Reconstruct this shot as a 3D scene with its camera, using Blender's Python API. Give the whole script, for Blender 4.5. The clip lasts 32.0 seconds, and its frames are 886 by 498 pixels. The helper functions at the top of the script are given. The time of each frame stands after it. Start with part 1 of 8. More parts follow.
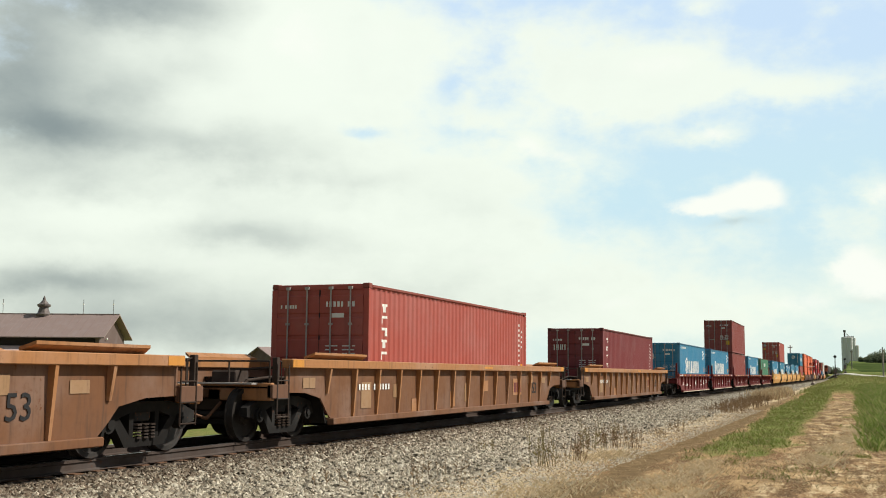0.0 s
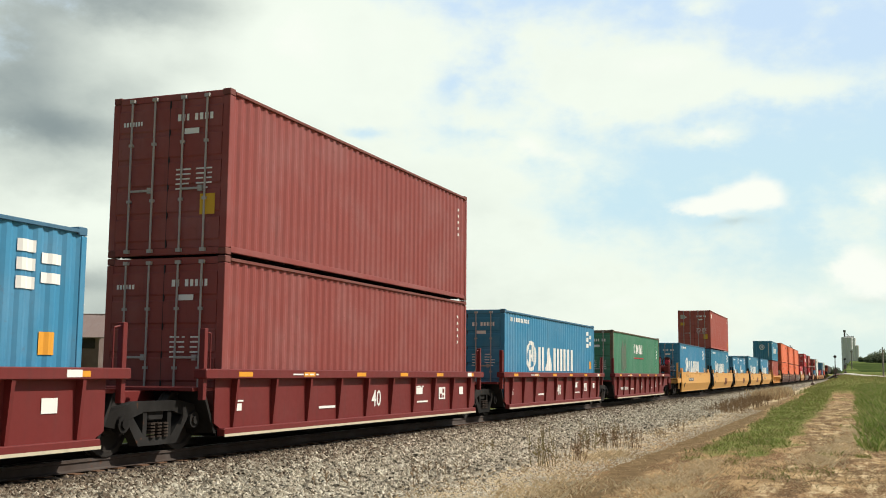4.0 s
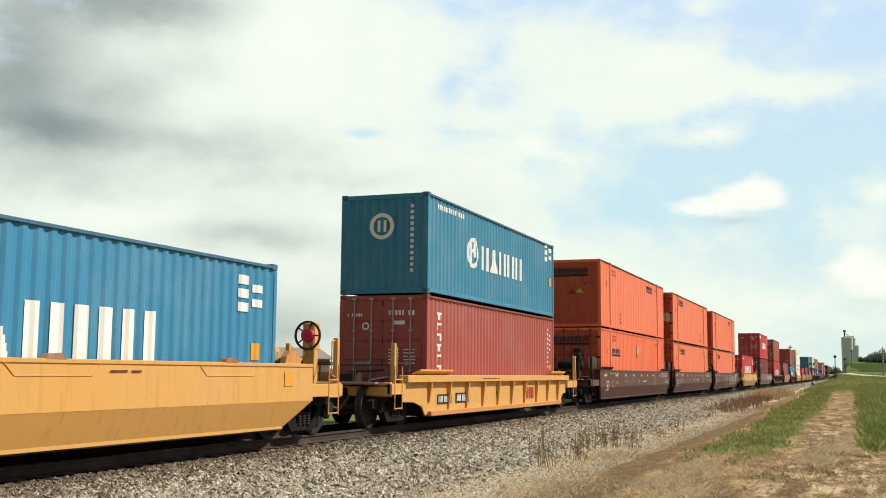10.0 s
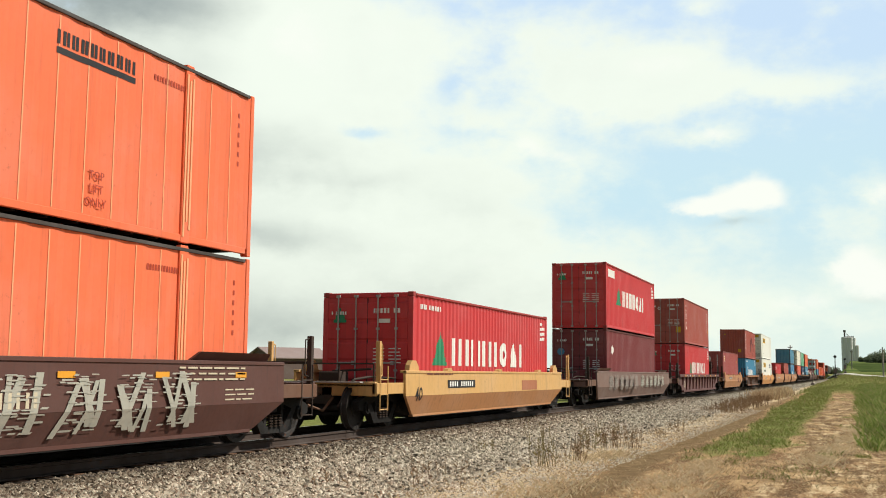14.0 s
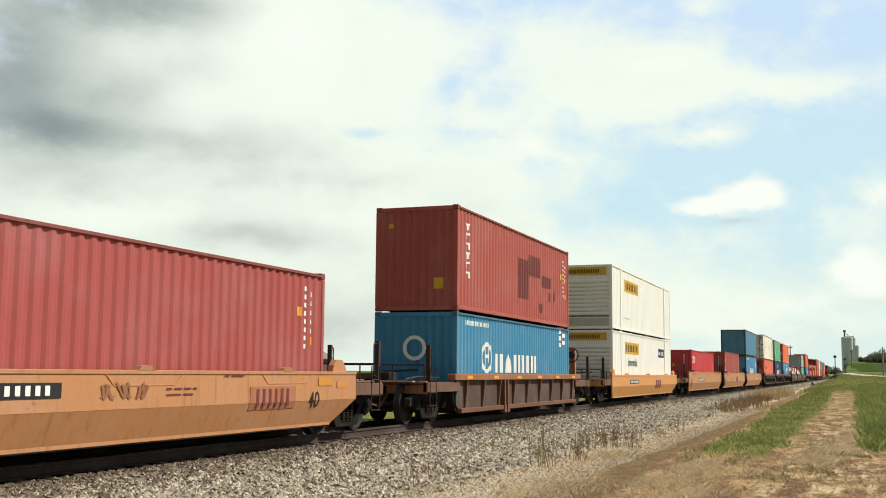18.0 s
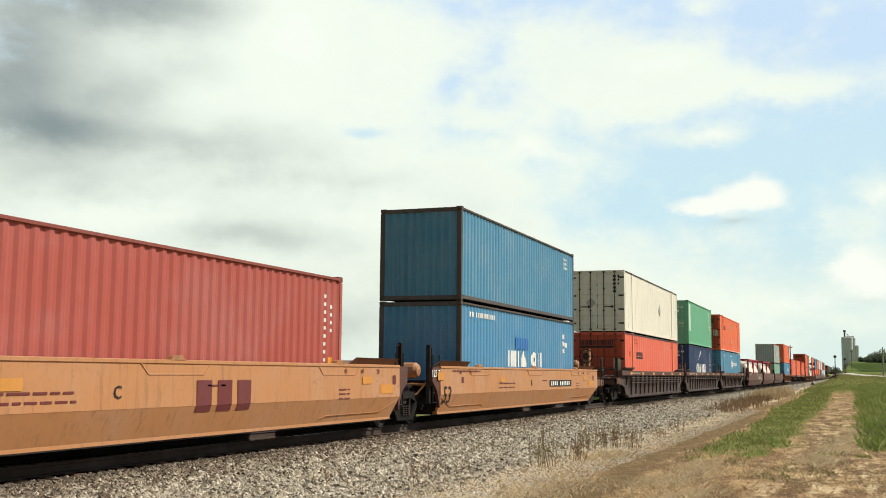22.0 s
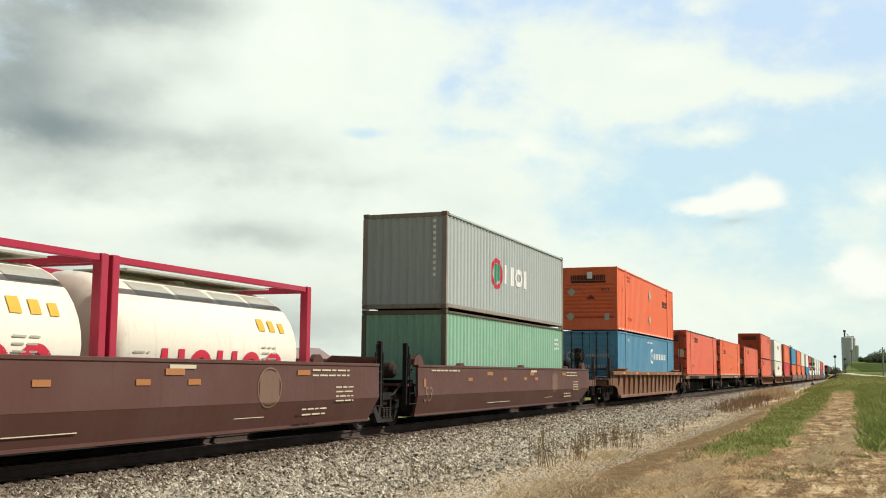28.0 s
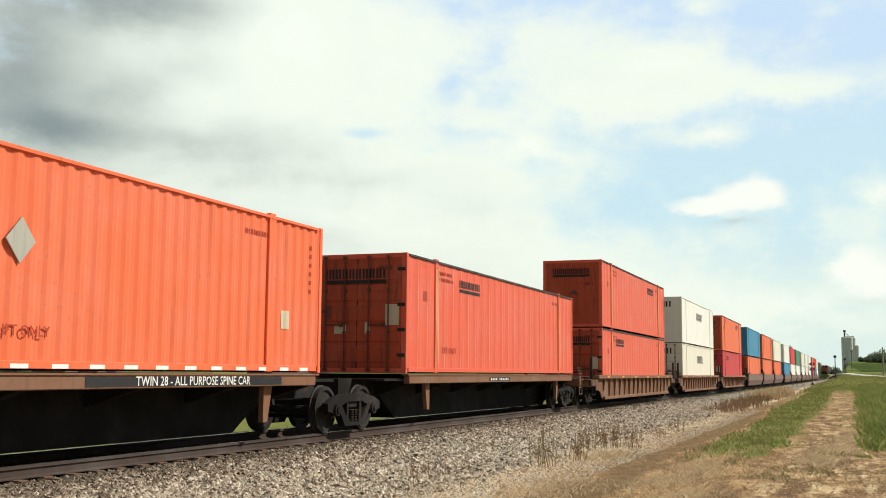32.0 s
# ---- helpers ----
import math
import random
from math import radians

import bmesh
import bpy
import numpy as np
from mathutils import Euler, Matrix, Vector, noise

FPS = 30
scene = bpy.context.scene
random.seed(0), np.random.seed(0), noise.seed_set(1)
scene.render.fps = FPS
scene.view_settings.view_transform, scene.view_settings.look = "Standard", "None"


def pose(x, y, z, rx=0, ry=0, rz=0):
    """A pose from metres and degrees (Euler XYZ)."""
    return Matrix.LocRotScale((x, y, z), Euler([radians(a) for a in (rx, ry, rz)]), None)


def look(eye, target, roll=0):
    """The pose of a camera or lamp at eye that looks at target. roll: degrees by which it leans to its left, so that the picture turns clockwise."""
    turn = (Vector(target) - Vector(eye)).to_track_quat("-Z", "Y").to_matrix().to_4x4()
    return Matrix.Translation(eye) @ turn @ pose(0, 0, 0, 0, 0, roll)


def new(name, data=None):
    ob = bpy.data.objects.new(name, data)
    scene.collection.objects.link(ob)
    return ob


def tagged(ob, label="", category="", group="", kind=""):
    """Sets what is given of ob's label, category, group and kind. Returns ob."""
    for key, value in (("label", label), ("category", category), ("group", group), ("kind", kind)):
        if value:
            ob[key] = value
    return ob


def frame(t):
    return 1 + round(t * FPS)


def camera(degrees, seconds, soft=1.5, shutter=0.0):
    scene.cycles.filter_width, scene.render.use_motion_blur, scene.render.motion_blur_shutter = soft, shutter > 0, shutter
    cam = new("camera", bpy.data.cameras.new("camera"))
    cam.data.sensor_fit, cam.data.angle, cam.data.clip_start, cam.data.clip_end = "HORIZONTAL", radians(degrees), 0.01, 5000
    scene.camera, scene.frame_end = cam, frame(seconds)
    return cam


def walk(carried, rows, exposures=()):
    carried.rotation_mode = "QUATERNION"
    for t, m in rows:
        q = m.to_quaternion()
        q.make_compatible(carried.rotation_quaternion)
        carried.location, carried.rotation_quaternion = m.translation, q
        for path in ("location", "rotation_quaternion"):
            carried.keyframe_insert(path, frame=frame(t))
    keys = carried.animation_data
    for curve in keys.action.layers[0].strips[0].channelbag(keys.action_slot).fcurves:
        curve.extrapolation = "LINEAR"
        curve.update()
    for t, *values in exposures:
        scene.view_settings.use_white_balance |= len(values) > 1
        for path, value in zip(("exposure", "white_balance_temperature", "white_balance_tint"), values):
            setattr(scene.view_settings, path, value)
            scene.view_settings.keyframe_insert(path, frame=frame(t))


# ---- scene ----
# World: x to the camera's side of the track, y along the track (the train comes from +y), z up from the ground.
TRACK_X, RAIL_Z = -11.10, 0.47
cam = camera(45.2, 32.0, soft=1.0)
EYE = pose(0, 0, 1.75, 96.6, 0, 20.936) @ pose(0, 0, 0, 0, 0, 0.513)
walk(cam, [(0, EYE), (32, EYE)], [(0, 0), (19, 0), (20, -0.13), (21, -0.09), (22, 0), (32, 0)])


def travelled(t):
    """Metres the train has come forward since the start."""
    return TRAVEL[0] * t + TRAVEL[1] * t * t + TRAVEL[2] * t ** 3


TRAVEL = (20.67830, 0.006444, 0.0001053)
# ---- daylight ----
SUN_EL, SUN_AZ = 45, 62          # azimuth from +y towards +x
sun = new("sun", bpy.data.lights.new("sun", "SUN"))
sun.data.energy, sun.data.angle, sun.data.color = 4.65, radians(0.53), (1.0, 0.94, 0.83)
sun_way = Vector((math.sin(radians(SUN_AZ)) * math.cos(radians(SUN_EL)), math.cos(radians(SUN_AZ)) * math.cos(radians(SUN_EL)), math.sin(radians(SUN_EL))))
sun.matrix_world = look(sun_way * 100, (0, 0, 0))
scene.view_settings.exposure = 0.0
SKY_STRENGTH = 0.05


class Nodes:
    """Short hand for building a node tree."""

    def __init__(self, tree):
        self.tree = tree
        tree.nodes.clear()

    def add(self, kind, *links, **values):
        n = self.tree.nodes.new("ShaderNode" + kind)
        for k, v in values.items():
            if k in n.bl_rna.properties:
                setattr(n, k, v)
            else:
                n.inputs[k.replace("_", " ")].default_value = v
        for socket, source in links:
            self.tree.links.new(source, n.inputs[socket])
        return n

    def math(self, op, a, b=None, c=None, clamp=False):
        n = self.tree.nodes.new("ShaderNodeMath")
        n.operation, n.use_clamp = op, clamp
        for i, v in enumerate((a, b, c)):
            if v is None:
                continue
            if isinstance(v, (int, float)):
                n.inputs[i].default_value = v
            else:
                self.tree.links.new(v, n.inputs[i])
        return n.outputs[0]

    def mix(self, fac, a, b, blend="MIX"):
        n = self.tree.nodes.new("ShaderNodeMix")
        n.data_type, n.blend_type = "RGBA", blend
        for i, v in ((0, fac), (6, a), (7, b)):
            if isinstance(v, (int, float)):
                n.inputs[i].default_value = v
            elif isinstance(v, tuple):
                n.inputs[i].default_value = (*v, 1) if len(v) == 3 else v
            else:
                self.tree.links.new(v, n.inputs[i])
        return n.outputs[2]

    def step(self, value, lo, hi, a=0.0, b=1.0):
        n = self.tree.nodes.new("ShaderNodeMapRange")
        n.interpolation_type = "SMOOTHSTEP"
        self.tree.links.new(value, n.inputs[0])
        for i, v in zip((1, 2, 3, 4), (lo, hi, a, b)):
            n.inputs[i].default_value = v
        return n.outputs[0]


def make_sky():
    """Nishita sky, and ahead of it broken cloud: white masses, a dark grey bank to the west, blue gaps to the east, haze low down."""
    world = bpy.data.worlds.new("sky")
    scene.world = world
    world.use_nodes = True
    n = Nodes(world.node_tree)
    blue = n.add("TexSky", sky_type="NISHITA", sun_disc=False, sun_elevation=radians(SUN_EL), sun_rotation=radians(SUN_AZ), air_density=1.0, dust_density=1.2)
    place = n.add("TexCoord").outputs["Generated"]
    x, y, z = n.add("SeparateXYZ", (0, place)).outputs
    az = n.math("MULTIPLY", n.math("ARCTAN2", x, y), 57.2958)
    el = n.math("MULTIPLY", n.math("ARCSINE", z), 57.2958)
    flat = n.add("CombineXYZ", (0, n.math("MULTIPLY", az, 0.0175)), (1, n.math("MULTIPLY", el, 0.027))).outputs[0]

    def ripple(scale, detail, shift):
        m = n.add("VectorMath", (0, flat), operation="ADD")
        m.inputs[1].default_value = (shift, shift * 0.7, 0)
        return n.math("SUBTRACT", n.add("TexNoise", (0, m.outputs[0]), Scale=scale, Detail=detail, Roughness=0.58).outputs[0], 0.5)

    w1, w2, f1 = ripple(6.0, 8.0, 0.0), ripple(6.0, 8.0, 5.0), ripple(17.0, 8.0, 9.0)
    azw = n.math("ADD", az, n.math("ADD", n.math("MULTIPLY", w1, 5.0), n.math("MULTIPLY", f1, 1.9)))
    elw = n.math("ADD", el, n.math("ADD", n.math("MULTIPLY", w2, 2.6), n.math("MULTIPLY", f1, 0.9)))

    fluff = ripple(34.0, 6.0, 3.0)
    azh = n.math("ADD", az, n.math("ADD", n.math("MULTIPLY", f1, 1.3), n.math("MULTIPLY", fluff, 1.0)))
    elh = n.math("ADD", el, n.math("ADD", n.math("MULTIPLY", w2, 0.5), n.math("MULTIPLY", fluff, 0.7)))

    def puffs(rows, azw=azw, elw=elw):
        total = None
        for a, e, ra, re, amount in rows:
            da = n.math("DIVIDE", n.math("SUBTRACT", azw, a), ra)
            de = n.math("DIVIDE", n.math("SUBTRACT", elw, e), re)
            d = n.math("ADD", n.math("MULTIPLY", da, da), n.math("MULTIPLY", de, de))
            g = n.math("MULTIPLY", n.math("EXPONENT", n.math("MULTIPLY", d, -1.0)), amount)
            total = g if total is None else n.math("ADD", total, g)
        return total

    grain = n.math("ADD", n.math("ADD", n.math("MULTIPLY", f1, 0.95), n.math("MULTIPLY", w1, 0.6)), n.math("MULTIPLY", fluff, 0.45))
    cover = n.step(n.math("ADD", puffs(CLOUD_WHITE), n.math("MULTIPLY", grain, 1.3)), 0.0, 0.85)
    heap = n.step(n.math("ADD", puffs(CLOUD_HEAP, azh, elh), n.math("MULTIPLY", grain, 0.8)), 0.16, 0.74)
    dark = n.step(n.math("ADD", puffs(CLOUD_DARK), n.math("ADD", n.math("MULTIPLY", grain, 0.30), n.math("MULTIPLY", n.math("MULTIPLY", w2, f1), 1.2))), -0.08, 1.0)
    cloud = n.mix(dark, (0.935, 1.0, 0.875), (0.225, 0.272, 0.272))
    low = n.mix(n.step(el, 2.0, 9.0), (0.735, 0.875, 0.82), (0.60, 0.815, 0.90))
    low = n.mix(n.step(el, 9.0, 18.5), low, (0.60, 0.77, 0.955))
    ahead = n.mix(n.math("MULTIPLY", cover, 0.93), low, cloud)
    ahead = n.mix(heap, ahead, n.mix(n.step(dark, 0.05, 0.75), (0.97, 1.0, 0.92), (0.40, 0.50, 0.49)))
    # the bright cloud is kept ahead, so that unseen sky adds less fill
    near = n.math("MULTIPLY", n.step(el, 22.0, 48.0, 1.0, 0.0), n.step(n.math("ABSOLUTE", n.math("ADD", az, 20.0)), 35.0, 85.0, 1.0, 0.0))
    back = n.add("Background", (0, blue.outputs[0]), Strength=SKY_STRENGTH)
    lit = n.add("Background", (0, ahead), Strength=1.0)
    # unseen broken cloud, added overhead and behind to lift the fill on shaded ends
    patch = n.add("TexNoise", (0, place), Scale=2.2, Detail=6.0, Roughness=0.6).outputs[0]
    over = n.add("Background", (0, n.mix(n.step(patch, 0.45, 0.75), (0.80, 0.85, 0.80), (0.40, 0.44, 0.43))), Strength=0.5)
    back = n.add("MixShader", (0, n.step(patch, 0.42, 0.56, 0.0, 0.75)), (1, back.outputs[0]), (2, over.outputs[0]))
    both = n.add("MixShader", (0, near), (1, back.outputs[0]), (2, lit.outputs[0]))
    n.add("OutputWorld", (0, both.outputs[0]))


# cloud masses: azimuth and elevation in degrees, their half sizes, and how dense they are
CLOUD_WHITE = [(-38, 10, 13, 13, 1.2), (-29, 16.5, 6, 5, 0.75), (-24.5, 16.5, 3.5, 3, 0.45), (-27, 8, 8, 4.2, 0.62), (-19.5, 9.4, 4.6, 2.6, 0.50), (-16.6, 12.0, 1.5, 0.9, 0.5), (-13.6, 11.2, 2.6, 0.8, 0.42),
               (-11.4, 15.2, 5.4, 1.8, 0.85), (-8.4, 16.2, 3.2, 1.3, 0.45), (-17.5, 13.6, 3.0, 0.9, 0.35), (-2.6, 14.6, 6.0, 0.9, 0.55), (-14.5, 18.2, 4.2, 1.3, 0.48), (-6.2, 12.4, 1.5, 0.6, 0.42), (1.8, 9.0, 1.3, 0.9, 0.42),
               (-16, 5.6, 9, 2.6, 0.52), (-22, 3, 20, 2.2, 0.5), (-7.2, 19.0, 1.5, 0.6, 0.5), (-5, 3.4, 8, 1.5, 0.34), (1, 6.2, 2.4, 2.0, 0.34), (-1.0, 7.8, 1.0, 1.5, 0.22),
               (-25.3, 12.9, 2.0, 0.45, -0.75), (-20.8, 15.3, 0.8, 1.0, -0.3), (-21.2, 17.4, 1.8, 1.6, 0.25), (-20.9, 19.4, 1.2, 0.7, -0.2), (-17.5, 17.0, 2.5, 1.2, 0.22), (-19.8, 12.9, 1.4, 0.5, -0.2), (-9, 11, 15, 9, 0.22), (-8, 11.2, 6, 0.8, -0.22), (-1, 11.5, 4, 1.6, -0.2), (-12, 8.8, 3.0, 1.2, -0.2)]
CLOUD_HEAP = [(-7.3, 8.8, 1.6, 0.6, 0.85), (-5.3, 9.2, 1.3, 0.75, 0.7), (-4.0, 9.6, 1.0, 0.8, 0.6), (-3.3, 9.0, 0.8, 0.6, 0.4), (0.3, 5.6, 1.2, 1.1, 0.72), (1.7, 4.6, 1.5, 1.0, 0.66), (-2.0, 3.7, 1.6, 0.6, 0.5), (1.7, 9.1, 0.9, 0.6, 0.5), (-6.3, 12.5, 1.2, 0.45, 0.5), (-13.2, 7.5, 1.2, 0.6, 0.4), (-16.4, 12.1, 0.9, 0.8, 0.62), (-14.6, 11.5, 1.5, 0.5, 0.45),
              (-29.2, 17.4, 2.4, 2.0, 0.5), (-24.2, 17.9, 1.3, 1.3, 0.35), (-9.0, 16.2, 2.6, 0.9, 0.42), (-33, 5.6, 2.0, 0.4, 0.25), (-11.6, 3.7, 1.6, 0.5, 0.36), (-18.5, 6.0, 1.8, 0.5, 0.25)]
CLOUD_DARK = [(-43.5, 14.6, 4.8, 5.0, 0.70), (-41.2, 11.8, 3.2, 1.2, 0.30), (-37.0, 18.9, 6.0, 1.7, 0.62), (-37.6, 14.0, 2.0, 1.3, 0.28), (-33.5, 11.9, 7.0, 1.0, 0.34), (-34.5, 15.6, 2.6, 1.2, 0.2), (-30.8, 7.0, 5.0, 0.85, 0.32), (-36.5, 8.8, 9.0, 3.2, 0.20), (-40.8, 4.5, 5.5, 0.9, 0.5), (-36, 2.2, 12, 1.9, 0.58), (-27, 10.4, 5.5, 0.7, 0.2),
              (-5.5, 8.0, 2.0, 0.34, 0.42), (-22, 4.4, 8, 2.2, 0.2), (-19, 8.6, 3, 1.0, 0.12), (-29.4, 17.6, 2.4, 2.4, -0.4), (-38.5, 7.9, 4.0, 0.9, -0.25), (1.0, 3.9, 1.6, 0.3, 0.2)]
make_sky()
# ---- materials ----
MATS, TINT = {}, {}


def material(name):
    m = bpy.data.materials.new(name)
    m.use_nodes = True
    return m, Nodes(m.node_tree)


def paint(name, rgb, rough=0.5, fade=0.25, dirt=0.35, rust=0.15, metal=0.0, streak=1.0, gloss=0.3):
    """Weathered paint on steel: faded patches, vertical dirt streaks, rust specks and a fine relief."""
    if name in MATS:
        return MATS[name]
    m, n = material(name)
    place = n.add("TexCoord").outputs["Object"]
    luck = n.add("ObjectInfo").outputs["Random"]
    shift = n.add("VectorMath", (0, place), operation="ADD")
    away = n.add("CombineXYZ", (0, n.math("MULTIPLY", luck, 37.0)), (1, n.math("MULTIPLY", luck, 91.0)), (2, n.math("MULTIPLY", luck, 13.0)))
    n.tree.links.new(away.outputs[0], shift.inputs[1])
    p = shift.outputs[0]
    big = n.add("TexNoise", (0, p), Scale=0.7, Detail=4.0, Roughness=0.6).outputs[0]
    small = n.add("TexNoise", (0, p), Scale=9.0, Detail=5.0, Roughness=0.65).outputs[0]
    long = n.add("VectorMath", (0, p), operation="MULTIPLY")
    long.inputs[1].default_value = (5.0, 5.0, 0.45)
    run = n.add("TexNoise", (0, long.outputs[0]), Scale=1.6, Detail=4.0, Roughness=0.6).outputs[0]
    pale = tuple(min(1, c * 0.75 + 0.14) for c in rgb)
    base = n.mix(n.math("MULTIPLY", n.step(big, 0.4, 0.75), fade), tuple(rgb), pale)
    base = n.mix(n.math("MULTIPLY", n.step(run, 0.5, 0.78), dirt * streak), base, tuple(c * 0.35 + 0.02 for c in rgb))
    base = n.mix(n.math("MULTIPLY", n.step(small, 0.45, 0.8), dirt * 0.5), base, tuple(c * 0.55 + 0.015 for c in rgb))
    base = n.mix(n.math("MULTIPLY", n.math("MULTIPLY", n.step(small, 0.58, 0.72), n.step(big, 0.5, 0.7)), rust * 3, clamp=True), base, (0.16, 0.06, 0.025))
    bump = n.add("Bump", ("Height", n.math("ADD", n.math("MULTIPLY", small, 0.4), big)), Strength=0.12, Distance=0.02)
    s = n.add("BsdfPrincipled", ("Base Color", base), ("Normal", bump.outputs[0]), ("Roughness", n.math("ADD", n.math("MULTIPLY", small, 0.25), rough - 0.1)), Metallic=metal)
    s.inputs["Specular IOR Level"].default_value = gloss
    n.add("OutputMaterial", (0, s.outputs[0]))
    MATS[name], TINT[m] = m, tuple(rgb)
    return m


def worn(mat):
    """The same paint on edges and corners, darkened overall and given more dirt and rust."""
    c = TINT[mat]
    return paint("darker_" + mat.name, tuple(v * 0.55 + w for v, w in zip(c, (0.030, 0.018, 0.012))), 0.7, 0.2, 0.7, 0.6, streak=0.8)


def earth(name, colours, scales=(0.35, 3.0, 30.0), bump=0.6, rough=0.95):
    """Loose natural stuff: three colours mixed at two sizes, with grain."""
    m, n = material(name)
    place = n.add("TexCoord").outputs["Object"]
    a, b, c = (n.add("TexNoise", (0, place), Scale=s, Detail=5.0, Roughness=0.62).outputs[0] for s in scales)
    base = n.mix(n.step(a, 0.38, 0.62), colours[0], colours[1])
    base = n.mix(n.step(b, 0.45, 0.68), base, colours[2])
    base = n.mix(n.math("MULTIPLY", n.step(c, 0.35, 0.75), 0.45), base, tuple(v * 0.4 for v in colours[0]))
    up = n.add("Bump", ("Height", n.math("ADD", b, c)), Strength=bump, Distance=0.05)
    s = n.add("BsdfPrincipled", ("Base Color", base), ("Normal", up.outputs[0]), Roughness=rough, Specular_IOR_Level=0.0)
    n.add("OutputMaterial", (0, s.outputs[0]))
    return m


def pieces(name, colours, rough=0.9, thin=0.0):
    """Many small pieces, each island with its own tint."""
    m, n = material(name)
    luck = n.add("NewGeometry").outputs["Random Per Island"]
    ramp = n.add("ValToRGB", (0, luck))
    e = ramp.color_ramp.elements
    while len(e) < len(colours):
        e.new(0.5)
    for i, c in enumerate(colours):
        e[i].position = i / (len(colours) - 1)
        e[i].color = (*c, 1)
    place = n.add("TexCoord").outputs["Object"]
    g = n.add("TexNoise", (0, place), Scale=25.0, Detail=3.0).outputs[0]
    base = n.mix(n.math("MULTIPLY", n.step(g, 0.3, 0.8), 0.3), ramp.outputs[0], tuple(v * 0.5 for v in colours[0]))
    s = n.add("BsdfPrincipled", ("Base Color", base), Roughness=rough, Specular_IOR_Level=0.1)
    if thin:
        through_leaf = n.add("BsdfTranslucent", (0, base))
        s = n.add("MixShader", (1, s.outputs[0]), (2, through_leaf.outputs[0]), Fac=thin)
    n.add("OutputMaterial", (0, s.outputs[0]))
    return m


STEEL_DARK = paint("sooty_steel", (0.016, 0.0145, 0.0135), 0.85, 0.2, 0.4, 0.5, gloss=0.12)
STEEL_WHEEL = paint("worn_wheel_steel", (0.035, 0.03, 0.027), 0.6, 0.3, 0.4, 0.4, 0.2, gloss=0.2)
STEEL_BRIGHT = paint("rail_steel", (0.32, 0.31, 0.30), 0.28, 0.2, 0.2, 0.05, 0.9)
RUST = paint("rusty_steel", (0.17, 0.085, 0.045), 0.8, 0.3, 0.5, 0.5)
WHITE = paint("white_marking", (0.86, 0.86, 0.82), 0.6, 0.05, 0.08, 0.0)
BLACK = paint("black_marking", (0.02, 0.02, 0.022), 0.6, 0.1, 0.1, 0.0)
GRIME = paint("oily_brown_grime", (0.05, 0.034, 0.026), 0.85, 0.3, 0.5, 0.5, gloss=0.15)
RUST_BAR = paint("rusty_red_brown_bar", (0.15, 0.05, 0.03), 0.7, 0.2, 0.6, 0.5)
GREY_BAR = paint("silvery_bar", (0.42, 0.40, 0.38), 0.5, 0.2, 0.4, 0.1)
